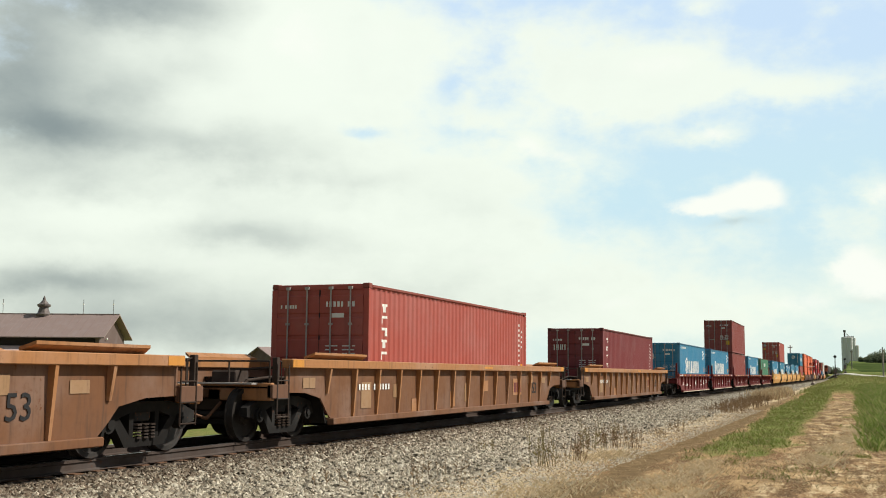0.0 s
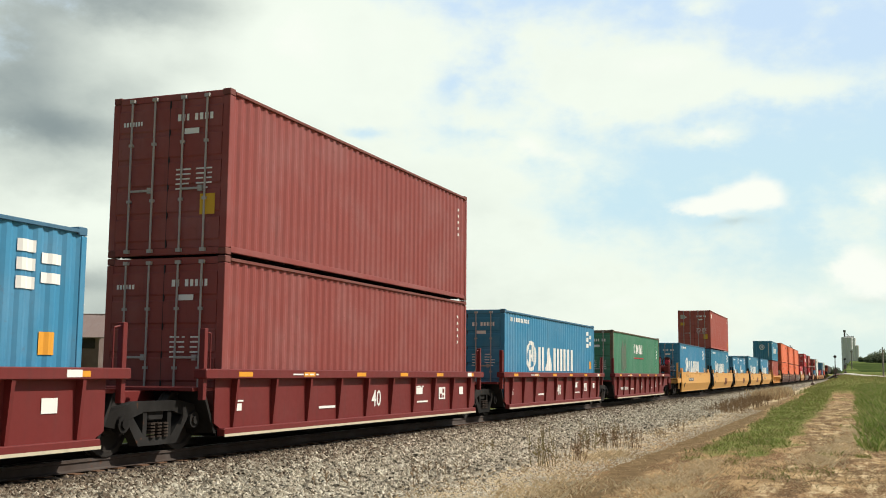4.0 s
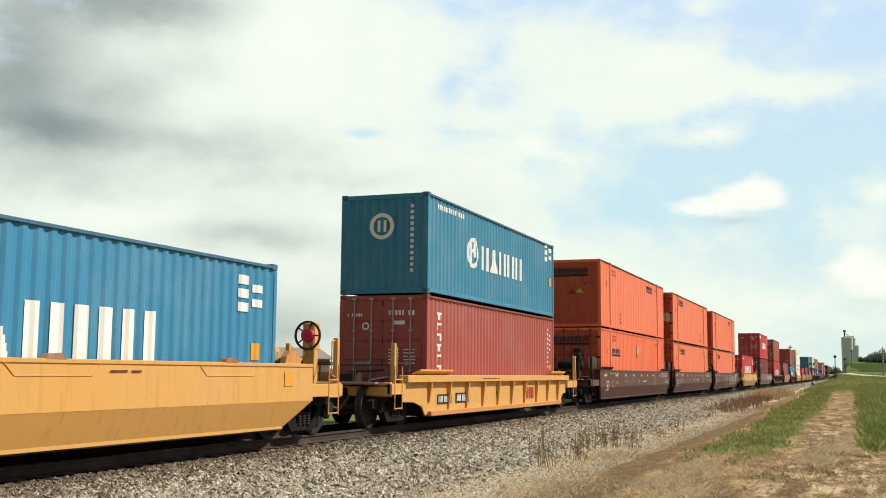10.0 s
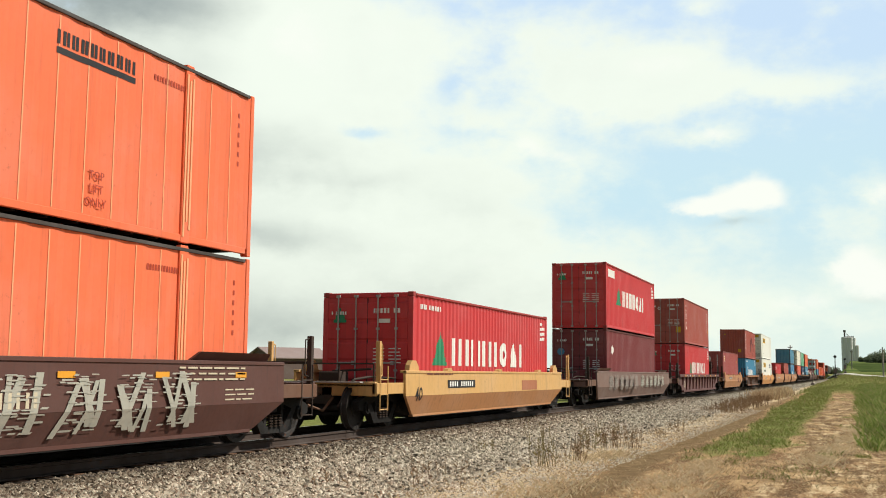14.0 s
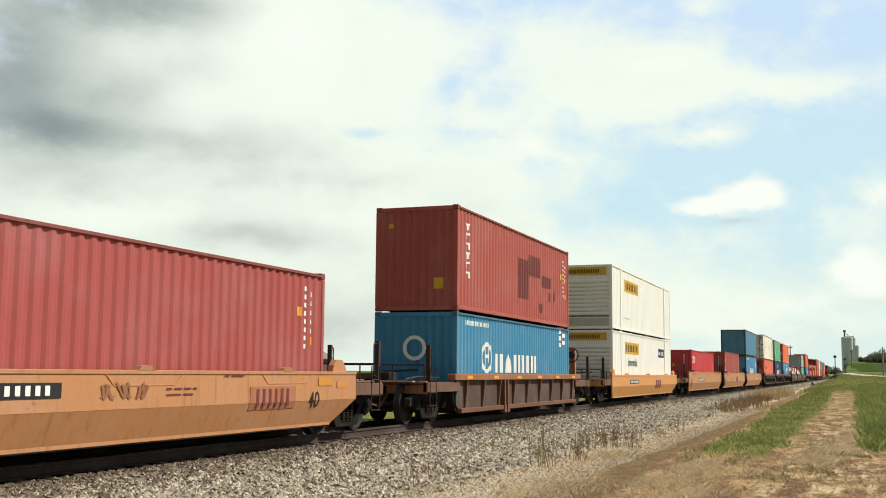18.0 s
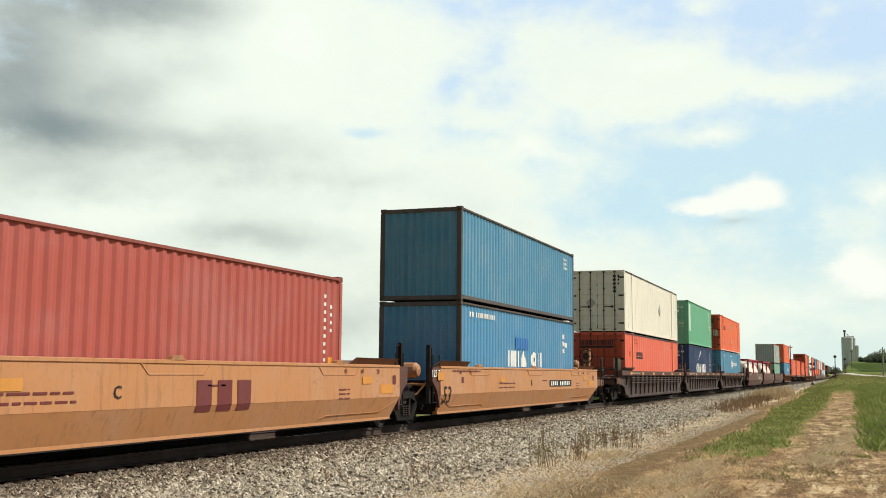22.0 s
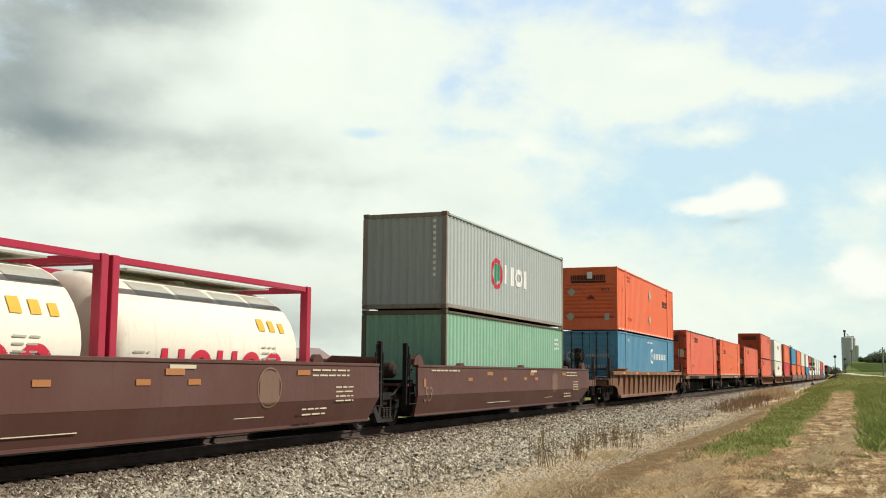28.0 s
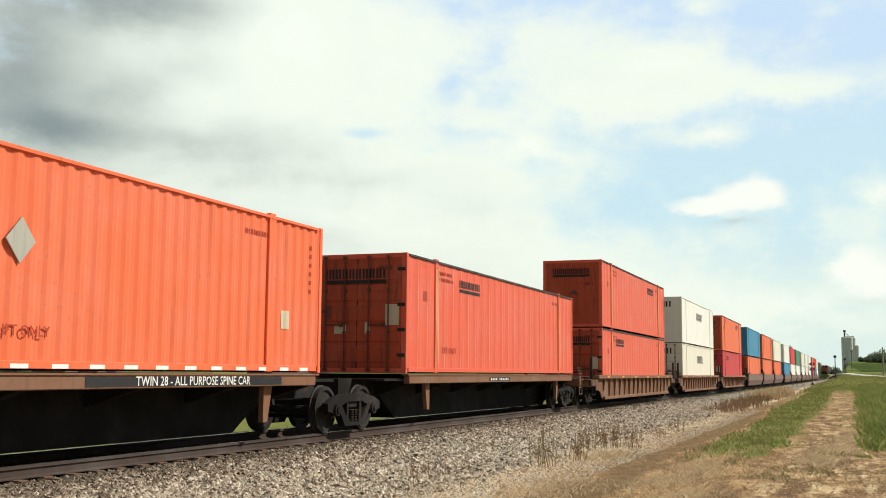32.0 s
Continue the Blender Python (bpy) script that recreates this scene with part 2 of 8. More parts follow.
# ---- building tools ----
class Shape:
    """Collects vertices and faces of one mesh."""

    def __init__(self):
        self.v, self.f = [], []

    def poly(self, pts, faces):
        k = len(self.v)
        self.v += [tuple(p) for p in pts]
        self.f += [tuple(k + i for i in f) for f in faces]
        return self

    def box(self, x0, x1, y0, y1, z0, z1, c=0.0):
        """A block; c chamfers its edges."""
        if c <= 0:
            return self.poly([(x, y, z) for x in (x0, x1) for y in (y0, y1) for z in (z0, z1)], [(0, 1, 3, 2), (4, 6, 7, 5), (0, 4, 5, 1), (2, 3, 7, 6), (0, 2, 6, 4), (1, 5, 7, 3)])
        ring = lambda x, d: [(x, y0 + c + d, z0 + d), (x, y1 - c - d, z0 + d), (x, y1 - d, z0 + c + d), (x, y1 - d, z1 - c - d), (x, y1 - c - d, z1 - d), (x, y0 + c + d, z1 - d), (x, y0 + d, z1 - c - d), (x, y0 + d, z0 + c + d)]
        h = c * 0.6
        pts = ring(x0, h) + ring(x0 + h, 0) + ring(x1 - h, 0) + ring(x1, h)
        faces = [tuple(range(7, -1, -1)), tuple(range(24, 32))]
        for r in range(3):
            faces += [(8 * r + i, 8 * r + (i + 1) % 8, 8 * r + 8 + (i + 1) % 8, 8 * r + 8 + i) for i in range(8)]
        return self.poly(pts, faces)

    def prism(self, pts, lo, hi, axis="x"):
        """A polygon given in the two other axes, drawn out from lo to hi."""
        put = {"x": lambda a, b, s: (s, a, b), "y": lambda a, b, s: (a, s, b), "z": lambda a, b, s: (a, b, s)}[axis]
        n = len(pts)
        return self.poly([put(a, b, s) for s in (lo, hi) for a, b in pts], [tuple(range(n - 1, -1, -1)), tuple(range(n, 2 * n))] + [(i, (i + 1) % n, n + (i + 1) % n, n + i) for i in range(n)])

    def rod(self, a, b, r, n=8, r2=None):
        """A round bar from a to b."""
        a, b = Vector(a), Vector(b)
        m = (b - a).to_track_quat("Z", "Y").to_matrix()
        r2 = r if r2 is None else r2
        ring = [m @ Vector((math.cos(2 * math.pi * i / n), math.sin(2 * math.pi * i / n), 0)) for i in range(n)]
        return self.poly([a + p * r for p in ring] + [b + p * r2 for p in ring], [tuple(range(n - 1, -1, -1)), tuple(range(n, 2 * n))] + [(i, (i + 1) % n, n + (i + 1) % n, n + i) for i in range(n)])

    def pipe(self, pts, r, n=6):
        for a, b in zip(pts, pts[1:]):
            self.rod(a, b, r, n)
        return self

    def lathe(self, profile, centre, axis="x", n=20):
        """Turns a profile of (along, radius) about an axis."""
        k = len(profile)
        pts = []
        for i in range(n):
            c, s = math.cos(2 * math.pi * i / n), math.sin(2 * math.pi * i / n)
            for a, r in profile:
                p = {"x": (a, r * c, r * s), "y": (r * c, a, r * s), "z": (r * c, r * s, a)}[axis]
                pts.append((p[0] + centre[0], p[1] + centre[1], p[2] + centre[2]))
        return self.poly(pts, [(i * k + j, i * k + (j + 1) % k, ((i + 1) % n) * k + (j + 1) % k, ((i + 1) % n) * k + j) for i in range(n) for j in range(k)])

    def mesh(self, name, smooth=False):
        me = bpy.data.meshes.new(name)
        me.from_pydata(self.v, [], self.f)
        if smooth:
            me.shade_smooth()
        me.update()
        return me


def part(name, shape, mat, parent, label="", at=None):
    """One mesh object under a thing or a part."""
    me = shape if isinstance(shape, bpy.types.Mesh) else shape.mesh(name)
    if len(me.materials) == 0:
        me.materials.append(mat)
    ob = new(name, me)
    ob.parent = parent
    if at is not None:
        ob.matrix_basis = at
    if me.materials[0] != mat:
        ob.material_slots[0].link = "OBJECT"
        ob.material_slots[0].material = mat
    if label:
        ob["label"] = label
    if name in SMALL:
        ob["kind"] = "stuff"
    return ob


# many tiny pieces that cannot be picked apart
SMALL = {"spring_group", "marking", "seam", "underframe", "reflector_strip", "graffiti", "number_bar", "brand_mark", "hinge", "weld_seam"}


def thing(name, label, category, group="", at=None, kind=""):
    ob = new(name)
    ob.empty_display_size = 0.3
    if at is not None:
        ob.matrix_basis = at
    return tagged(ob, label, category, group, kind)


WORDS = {}


def word(text, size):
    """A mesh of letters, lying in x and y, centred."""
    if (text, size) not in WORDS:
        c = bpy.data.curves.new("letters", "FONT")
        c.body, c.size, c.align_x, c.align_y, c.extrude, c.resolution_u, c.offset = text, size, "CENTER", "CENTER", 0.002, 2, size * 0.005
        ob = bpy.data.objects.new("letters", c)
        WORDS[text, size] = bpy.data.meshes.new_from_object(ob)
        bpy.data.objects.remove(ob)
    return WORDS[text, size]


ON_SIDE = pose(0, 0, 0, 90, 0, 90)      # letters on a wall that faces +x


def writing(text, size, mat, parent, at, label=""):
    me = word(text, size)
    return part("lettering", me, mat, parent, label, at)
# ---- ground, track and what grows beside it ----
def ease(v, a, b):
    u = min(1.0, max(0.0, (v - a) / (b - a)))
    return u * u * (3 - 2 * u)


BED = 0.25                      # top of the stones between the rails
CURVE_Y, CURVE_R = 430.0, 1500.0


def bend(y):
    """How far the line has swung away to the west, y metres ahead."""
    return (y - CURVE_Y) ** 2 / (2 * CURVE_R) if y > CURVE_Y else 0.0


def lie(x, y):
    """The height of the ground: flat by the track, rising to the east and ahead, stones banked up to the rails."""
    rise = 0.0
    if y > 45:
        rise = 1.45 * ease(y, 60, 200) + max(0.0, y - 185) * 0.0155 * ease(y, 185, 250)
    z = rise * ease(x, -7.0, -1.0)
    if x < -30:
        z += 2.0 * ease(-x, 60, 200)
    d = abs(x - (TRACK_X - bend(y)))
    z += BED * ease(4.9 - d, 0.0, 3.1)
    if -9 < x < 30 and y < 140:
        z += 0.05 * noise.noise((x * 0.6, y * 0.35, 1.0)) * ease(d, 4.0, 6.0) + 0.03 * noise.noise((x * 2.1, y * 1.3, 5.0)) * ease(d, 4.5, 6.0)
        path = -3.8 - 0.25 * ease(y, 14, 24) - 0.5 * ease(y, 34, 60)
        z -= 0.06 * math.exp(-((x - path) / 0.5) ** 2)
        z += 0.22 * ease(x, 0.2, 1.4) * ease(y, 26, 34)
    return z


def zones(x, y):
    """Shares of green growth, bare dirt and stones, and of the dark bed under the trains."""
    wob = 0.7 * noise.noise((x * 0.45, y * 0.22, 3.3)) + 0.45 * noise.noise((x * 1.7, y * 0.7, 9.1)) + 0.2 * noise.noise((x * 4.1, y * 2.2, 4.4))
    d = abs(x - (TRACK_X - bend(y)))
    stones = 1 - ease(d + wob * 1.0, 3.9, 5.8)
    path = -3.8 - 0.25 * ease(y, 14, 24) - 0.5 * ease(y, 34, 60)
    dirt = 1.05 * math.exp(-(((x - path) + wob * 0.5) / 0.55) ** 2) * (1 - 0.6 * ease(y, 50, 90))
    lane = 0.3 * math.exp(-((x - 0.1 + wob * 0.9) / 0.9) ** 2) * ease(y, 10, 30) * (1 - 0.7 * ease(y, 90, 150))
    green = ease(y + wob * 6, 23.5, 28.5) * ease(x + wob * 0.5, path + 0.45, path + 1.0) * (1 - ease(x + wob * 0.4, -1.95, -1.15))
    green = max(green, ease(y + wob * 4, 26, 31) * ease(x + wob * 0.4, -0.05, 0.55))
    green = max(green, ease(y, 80, 125) * ease(d, 5.0, 7.5), ease(x, 2.5, 4) * ease(y, 20, 40) * 0.8)
    green = max(green, 0.6 * ease(noise.noise((x * 0.9, y * 0.4, 21.0)), 0.25, 0.55) * ease(x, -3.0, -2.0))
    if x < -14:
        green = ease(-x, 14.2, 16.5)
        stones *= 1 - green
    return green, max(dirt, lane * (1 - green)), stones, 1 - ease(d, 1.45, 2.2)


def ground_stuff():
    m, n = material("trackside_ground")
    place = n.add("TexCoord").outputs["Object"]
    mask = n.add("VertexColor", layer_name="zones")
    sep = n.add("SeparateColor", (0, mask.outputs[0]))
    wide, big, mid, fine = (n.add("TexNoise", (0, place), Scale=s, Detail=6.0, Roughness=0.65).outputs[0] for s in (0.28, 1.1, 4.0, 38.0))
    stretch = n.add("VectorMath", (0, place), operation="MULTIPLY")
    stretch.inputs[1].default_value = (26.0, 8.0, 8.0)
    fibre = n.add("TexNoise", (0, stretch.outputs[0]), Scale=1.4, Detail=5.0, Roughness=0.7).outputs[0]
    drift = n.add("VectorMath", (0, place), operation="MULTIPLY")
    drift.inputs[1].default_value = (1.6, 0.45, 1.0)
    swath = n.add("TexNoise", (0, drift.outputs[0]), Scale=1.0, Detail=5.0, Roughness=0.6).outputs[0]
    cell = n.add("TexVoronoi", (0, place), Scale=17.0)
    straw = n.mix(n.step(mid, 0.35, 0.65), (0.54, 0.375, 0.20), (0.36, 0.235, 0.125))
    straw = n.mix(n.step(swath, 0.44, 0.56), straw, (0.175, 0.105, 0.058))
    straw = n.mix(n.math("MULTIPLY", n.step(wide, 0.46, 0.62), 0.65), straw, (0.27, 0.16, 0.088))
    straw = n.mix(n.math("MULTIPLY", n.step(fibre, 0.52, 0.62), 0.75), straw, (0.70, 0.54, 0.31))
    dirt = n.mix(n.step(mid, 0.35, 0.7), (0.175, 0.122, 0.066), (0.29, 0.205, 0.115))
    dirt = n.mix(n.math("MULTIPLY", n.step(fibre, 0.56, 0.75), 0.55), dirt, (0.42, 0.32, 0.195))
    grass = n.mix(n.step(mid, 0.35, 0.68), (0.13, 0.18, 0.045), (0.24, 0.265, 0.085))
    grass = n.mix(n.math("MULTIPLY", n.step(big, 0.5, 0.68), 0.7), grass, (0.30, 0.235, 0.11))
    stone = n.mix(n.step(cell.outputs["Color"], 0.1, 0.9), (0.24, 0.215, 0.168), (0.60, 0.545, 0.43))
    # crevices between the stones darkened in colour, as shade would leave them
    stone = n.mix(n.step(cell.outputs["Distance"], 0.3, 0.75), stone, (0.045, 0.04, 0.032))
    wob = n.math("ADD", n.math("MULTIPLY", n.math("SUBTRACT", mid, 0.5), 1.1), n.math("MULTIPLY", n.math("SUBTRACT", big, 0.5), 0.9))
    edge = lambda s: n.step(n.math("ADD", s, wob), 0.22, 0.74)
    across = n.math("ADD", n.add("SeparateXYZ", (0, place)).outputs[0], n.math("MULTIPLY", wob, 0.9))
    fringe = n.math("MULTIPLY", n.step(across, -8.2, -7.0), n.step(across, -5.2, -4.4, 1.0, 0.0))
    straw = n.mix(n.math("MULTIPLY", fringe, 0.9), straw, n.mix(n.step(fibre, 0.4, 0.7), (0.50, 0.40, 0.26), (0.78, 0.66, 0.46)))
    lane = n.math("MULTIPLY", n.step(across, -1.7, -1.0), n.step(n.add("SeparateXYZ", (0, place)).outputs[1], 100.0, 60.0))
    heap = n.add("TexNoise", (0, drift.outputs[0]), Scale=1.7, Detail=6.0, Roughness=0.7).outputs[0]
    straw = n.mix(n.math("MULTIPLY", lane, n.step(heap, 0.50, 0.62)), straw, n.mix(n.step(fibre, 0.4, 0.6), (0.50, 0.37, 0.21), (0.82, 0.67, 0.43)))
    straw = n.mix(n.math("MULTIPLY", lane, n.step(heap, 0.50, 0.38)), straw, n.mix(n.step(fibre, 0.4, 0.6), (0.10, 0.065, 0.04), (0.25, 0.17, 0.10)))
    base = n.mix(edge(sep.outputs[1]), straw, dirt)
    base = n.mix(n.math("MULTIPLY", edge(sep.outputs[0]), 0.9), base, grass)
    along = n.add("SeparateXYZ", (0, place)).outputs[1]
    crops = n.mix(n.step(n.add("TexNoise", (0, place), Scale=0.03, Detail=4.0).outputs[0], 0.4, 0.6), (0.085, 0.13, 0.04), (0.16, 0.19, 0.065))
    base = n.mix(n.step(along, 170.0, 290.0), base, crops)
    base = n.mix(edge(sep.outputs[2]), base, stone)
    # the bed under the trains turns near-black brown
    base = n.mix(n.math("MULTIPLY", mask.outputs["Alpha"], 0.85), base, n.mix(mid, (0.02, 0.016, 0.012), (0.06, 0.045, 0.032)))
    bump = n.add("Bump", ("Height", n.math("ADD", n.math("MULTIPLY", fibre, 0.6), n.math("ADD", mid, n.math("MULTIPLY", fine, 0.5)))), Strength=0.8, Distance=0.06)
    s = n.add("BsdfPrincipled", ("Base Color", base), ("Normal", bump.outputs[0]), Roughness=0.95, Specular_IOR_Level=0.0)
    n.add("OutputMaterial", (0, s.outputs[0]))
    return m


def make_ground():
    xs = [-3200, -2000, -1200, -700, -400, -250, -160, -100, -60, -40, -28, -22] + list(np.arange(-18, -9, 0.6)) + list(np.arange(-9, 2.5, 0.2)) + list(np.arange(2.5, 8, 0.5)) + [9, 11, 14, 18, 24, 32, 45, 65, 95, 140, 220, 350, 600, 1000, 1800, 3200]
    ys = [-900, -400, -150, -60, -40, -30, -25] + list(np.arange(-22, 10, 0.8)) + list(np.arange(10, 60, 0.35)) + list(np.arange(60, 120, 1.0)) + list(np.arange(120, 330, 5.0)) + [340, 360, 380, 410, 450, 500, 560, 640, 740, 860, 1000, 1200, 1500, 1900, 2500, 3400, 4300]
    pts, cols = [], []
    for y in ys:
        for x in xs:
            pts.append((x, y, lie(x, y)))
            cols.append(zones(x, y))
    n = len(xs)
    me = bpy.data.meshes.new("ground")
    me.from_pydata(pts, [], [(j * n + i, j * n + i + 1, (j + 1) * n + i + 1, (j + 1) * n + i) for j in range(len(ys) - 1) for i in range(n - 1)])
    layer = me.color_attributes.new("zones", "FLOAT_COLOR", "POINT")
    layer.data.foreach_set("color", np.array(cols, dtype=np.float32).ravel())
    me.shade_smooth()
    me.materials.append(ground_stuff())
    tagged(new("ground", me), "rough trackside ground of straw, dirt and grass", "ground", kind="structure")


make_ground()


def scatter(name, label, category, count, where, shape_of, mat, seed):
    """Many small pieces in one mesh. where(rng) gives a place or None; shape_of(rng, place) gives points and faces."""
    rng = random.Random(seed)
    v, f = [], []
    for _ in range(count):
        p = where(rng)
        if p is None:
            continue
        pts, faces = shape_of(rng, p)
        k = len(v)
        v += pts
        f += [tuple(k + i for i in q) for q in faces]
    me = bpy.data.meshes.new(name)
    me.from_pydata(v, [], f)
    me.materials.append(mat)
    return tagged(new(name, me), label, category, kind="stuff")


def stone_shape(rng, p):
    x, y, z, r = p
    a = rng.uniform(0, 6.28)
    c, s = math.cos(a), math.sin(a)
    pts = []
    for u, w, h in ((1, 0, 0.1), (0.3, 0.85, 0.0), (-0.75, 0.6, 0.15), (-0.9, -0.4, 0.0), (0.1, -0.9, 0.12)):
        k = rng.uniform(0.75, 1.2) * r
        pts.append((x + (u * c - w * s) * k, y + (u * s + w * c) * k, z + h * r + rng.uniform(-0.2, 0.2) * r))
    t = rng.uniform(-0.3, 0.3) * r
    pts.append((x + t, y + t * 0.5, z + rng.uniform(0.55, 1.0) * r))
    pts.append((x - t + 0.3 * r, y - t, z + rng.uniform(0.4, 0.8) * r))
    return pts, [(0, 1, 6), (1, 5, 6), (1, 2, 5), (2, 3, 5), (3, 4, 5), (4, 6, 5), (4, 0, 6)]


def stone_place(rng):
    y = 9.5 + 60 * rng.random() ** 1.9
    x = TRACK_X + 0.95 + 4.6 * rng.random()
    d = x - TRACK_X
    if d > 3.9 and rng.random() < ease(d, 3.9, 5.6) * 0.95:
        return None
    r = rng.uniform(0.028, 0.078) * (1 + y / 90)
    return x, y, lie(x, y) - r * 0.25, r


STONE = pieces("crushed_stone", [(0.06, 0.052, 0.04), (0.28, 0.248, 0.19), (0.44, 0.395, 0.305), (0.62, 0.56, 0.44), (0.34, 0.285, 0.21), (0.80, 0.74, 0.60), (0.18, 0.157, 0.12)], 0.85)
STAINED = pieces("rust_stained_stone", [(0.05, 0.038, 0.028), (0.155, 0.12, 0.088), (0.24, 0.19, 0.14), (0.36, 0.30, 0.225), (0.13, 0.088, 0.062)], 0.9)


def stained_place(rng):
    p = stone_place(rng)
    return p if p and rng.random() < 1 - ease(p[0] - TRACK_X, 1.3, 3.4) else None


def clean_place(rng):
    p = stone_place(rng)
    return p if p and rng.random() > 1 - ease(p[0] - TRACK_X, 1.0, 3.0) else None


scatter("ballast_stones", "grey crushed stone ballast heaped beside the rails", "gravel", 62000, clean_place, stone_shape, STONE, 4)
scatter("stained_ballast", "brown rust-stained ballast stones close to the rail", "gravel", 60000, stained_place, stone_shape, STAINED, 24)


def pebble_place(rng):
    y = 13 + 45 * rng.random() ** 1.7
    x = rng.uniform(-7.6, -4.3)
    r = rng.uniform(0.016, 0.042)
    return x, y, lie(x, y) - r * 0.3, r


scatter("loose_stones", "loose pale stones strewn over the dirt", "gravel", 26000, pebble_place, stone_shape, pieces("pale_gravel", [(0.30, 0.25, 0.18), (0.45, 0.40, 0.31), (0.60, 0.54, 0.43), (0.72, 0.66, 0.54), (0.36, 0.30, 0.22)], 0.9), 5)


def blade_shape(lo, hi, wide, lean):
    def make(rng, p):
        x, y, z = p
        h, a = rng.uniform(lo, hi), rng.uniform(0, 6.28)
        w = wide * rng.uniform(0.6, 1.3) * (1 + y / 60)
        dx, dy = math.cos(a) * w, math.sin(a) * w
        b, k = rng.uniform(0, 6.28), rng.uniform(0.1, 1.0) * lean * h
        mx, my = math.cos(b) * k, math.sin(b) * k
        return [(x - dx, y - dy, z - 0.02), (x + dx, y + dy, z - 0.02), (x + dx * 0.6 + mx * 0.4, y + dy * 0.6 + my * 0.4, z + h * 0.6), (x + mx, y + my, z + h)], [(0, 1, 2), (0, 2, 3)]
    return make


def grass_place(x0, x1, y0, y1, test, power=1.6, bare=0.3):
    def pick(rng):
        y = y0 + (y1 - y0) * rng.random() ** power
        x = rng.uniform(x0, x1)
        g, d, s, bed_dark = zones(x, y)
        patch = ease(noise.noise((x * 1.1, y * 0.45, 7.0)), -0.35, 0.3)
        return (x, y, lie(x, y)) if rng.random() < test(g, d, s) * (bare + (1 - bare) * patch) else None
    return pick


STRAW = pieces("dry_straw", [(0.34, 0.235, 0.135), (0.47, 0.35, 0.205), (0.58, 0.46, 0.28), (0.68, 0.57, 0.37), (0.40, 0.28, 0.16)], 0.85, 0.35)
GRASS = pieces("green_grass", [(0.12, 0.165, 0.035), (0.165, 0.215, 0.055), (0.23, 0.255, 0.075), (0.34, 0.29, 0.13), (0.14, 0.185, 0.042)], 0.75, 0.5)
WEED = pieces("dead_weed", [(0.20, 0.13, 0.075), (0.29, 0.20, 0.12), (0.40, 0.295, 0.18), (0.24, 0.155, 0.09)], 0.9, 0.3)
TALL = pieces("yellowing_grass", [(0.14, 0.21, 0.045), (0.20, 0.27, 0.065), (0.28, 0.32, 0.10), (0.40, 0.36, 0.17), (0.17, 0.24, 0.055)], 0.8, 0.5)
scatter("dry_grass", "flattened dry straw-coloured grass on the ground", "grass", 60000, grass_place(-6.4, 3.2, 12, 70, lambda g, d, s: (1 - g * 0.7) * (1 - s) * (1 - 0.85 * min(1, d)), 1.5, 0.12), blade_shape(0.012, 0.055, 0.0019, 2.6), STRAW, 6)
scatter("green_grass", "short green grass growing in a strip", "grass", 110000, grass_place(-5.0, 4.5, 18, 130, lambda g, d, s: g * g * (1 - s) * (1 - d), 1.5, 0.55), blade_shape(0.03, 0.12, 0.0026, 1.2), GRASS, 7)
scatter("tall_grass", "tall green and yellowing weeds on the bank", "grass", 95000, grass_place(0.0, 7.0, 26, 115, lambda g, d, s: g * g * 0.9, 1.5, 0.1), blade_shape(0.08, 0.36, 0.0036, 1.0), TALL, 8)
scatter("far_grass", "yellow-green grass far along the line", "grass", 30000, grass_place(-7.5, 14, 58, 230, lambda g, d, s: 0.8 * (1 - s) * g, 1.0), blade_shape(0.06, 0.28, 0.013, 0.9), pieces("yellow_green_grass", [(0.21, 0.235, 0.065), (0.29, 0.29, 0.10), (0.37, 0.32, 0.15), (0.16, 0.21, 0.05)], 0.85, 0.45), 9)


def stem_shape(lo, hi):
    """A dead stalk with short side twigs and seed heads."""
    def make(rng, p):
        x, y, z = p
        h = rng.uniform(lo, hi)
        tx, ty = rng.uniform(-0.22, 0.22) * h, rng.uniform(-0.22, 0.22) * h
        w = 0.005 + y * 0.00011
        pts = [(x - w, y, z - 0.03), (x + w, y, z - 0.03), (x + tx + w * 0.5, y + ty, z + h), (x + tx - w * 0.5, y + ty, z + h), (x, y - w, z - 0.03), (x, y + w, z - 0.03), (x + tx, y + ty + w * 0.5, z + h), (x + tx, y + ty - w * 0.5, z + h)]
        faces = [(0, 1, 2, 3), (4, 5, 6, 7)]
        for k in range(6):
            u = rng.uniform(0.35, 1.0)
            bx, by, bz = x + tx * u, y + ty * u, z + h * u
            a, l = rng.uniform(0, 6.28), rng.uniform(0.04, 0.11) * (1.3 - u)
            q = len(pts)
            pts += [(bx, by, bz - w), (bx, by, bz + w), (bx + math.cos(a) * l, by + math.sin(a) * l, bz + l * 0.9), (bx + math.cos(a) * l * 0.8, by + math.sin(a) * l * 0.8, bz + l * 0.4)]
            faces.append((q, q + 1, q + 2, q + 3))
        return pts, faces
    return make


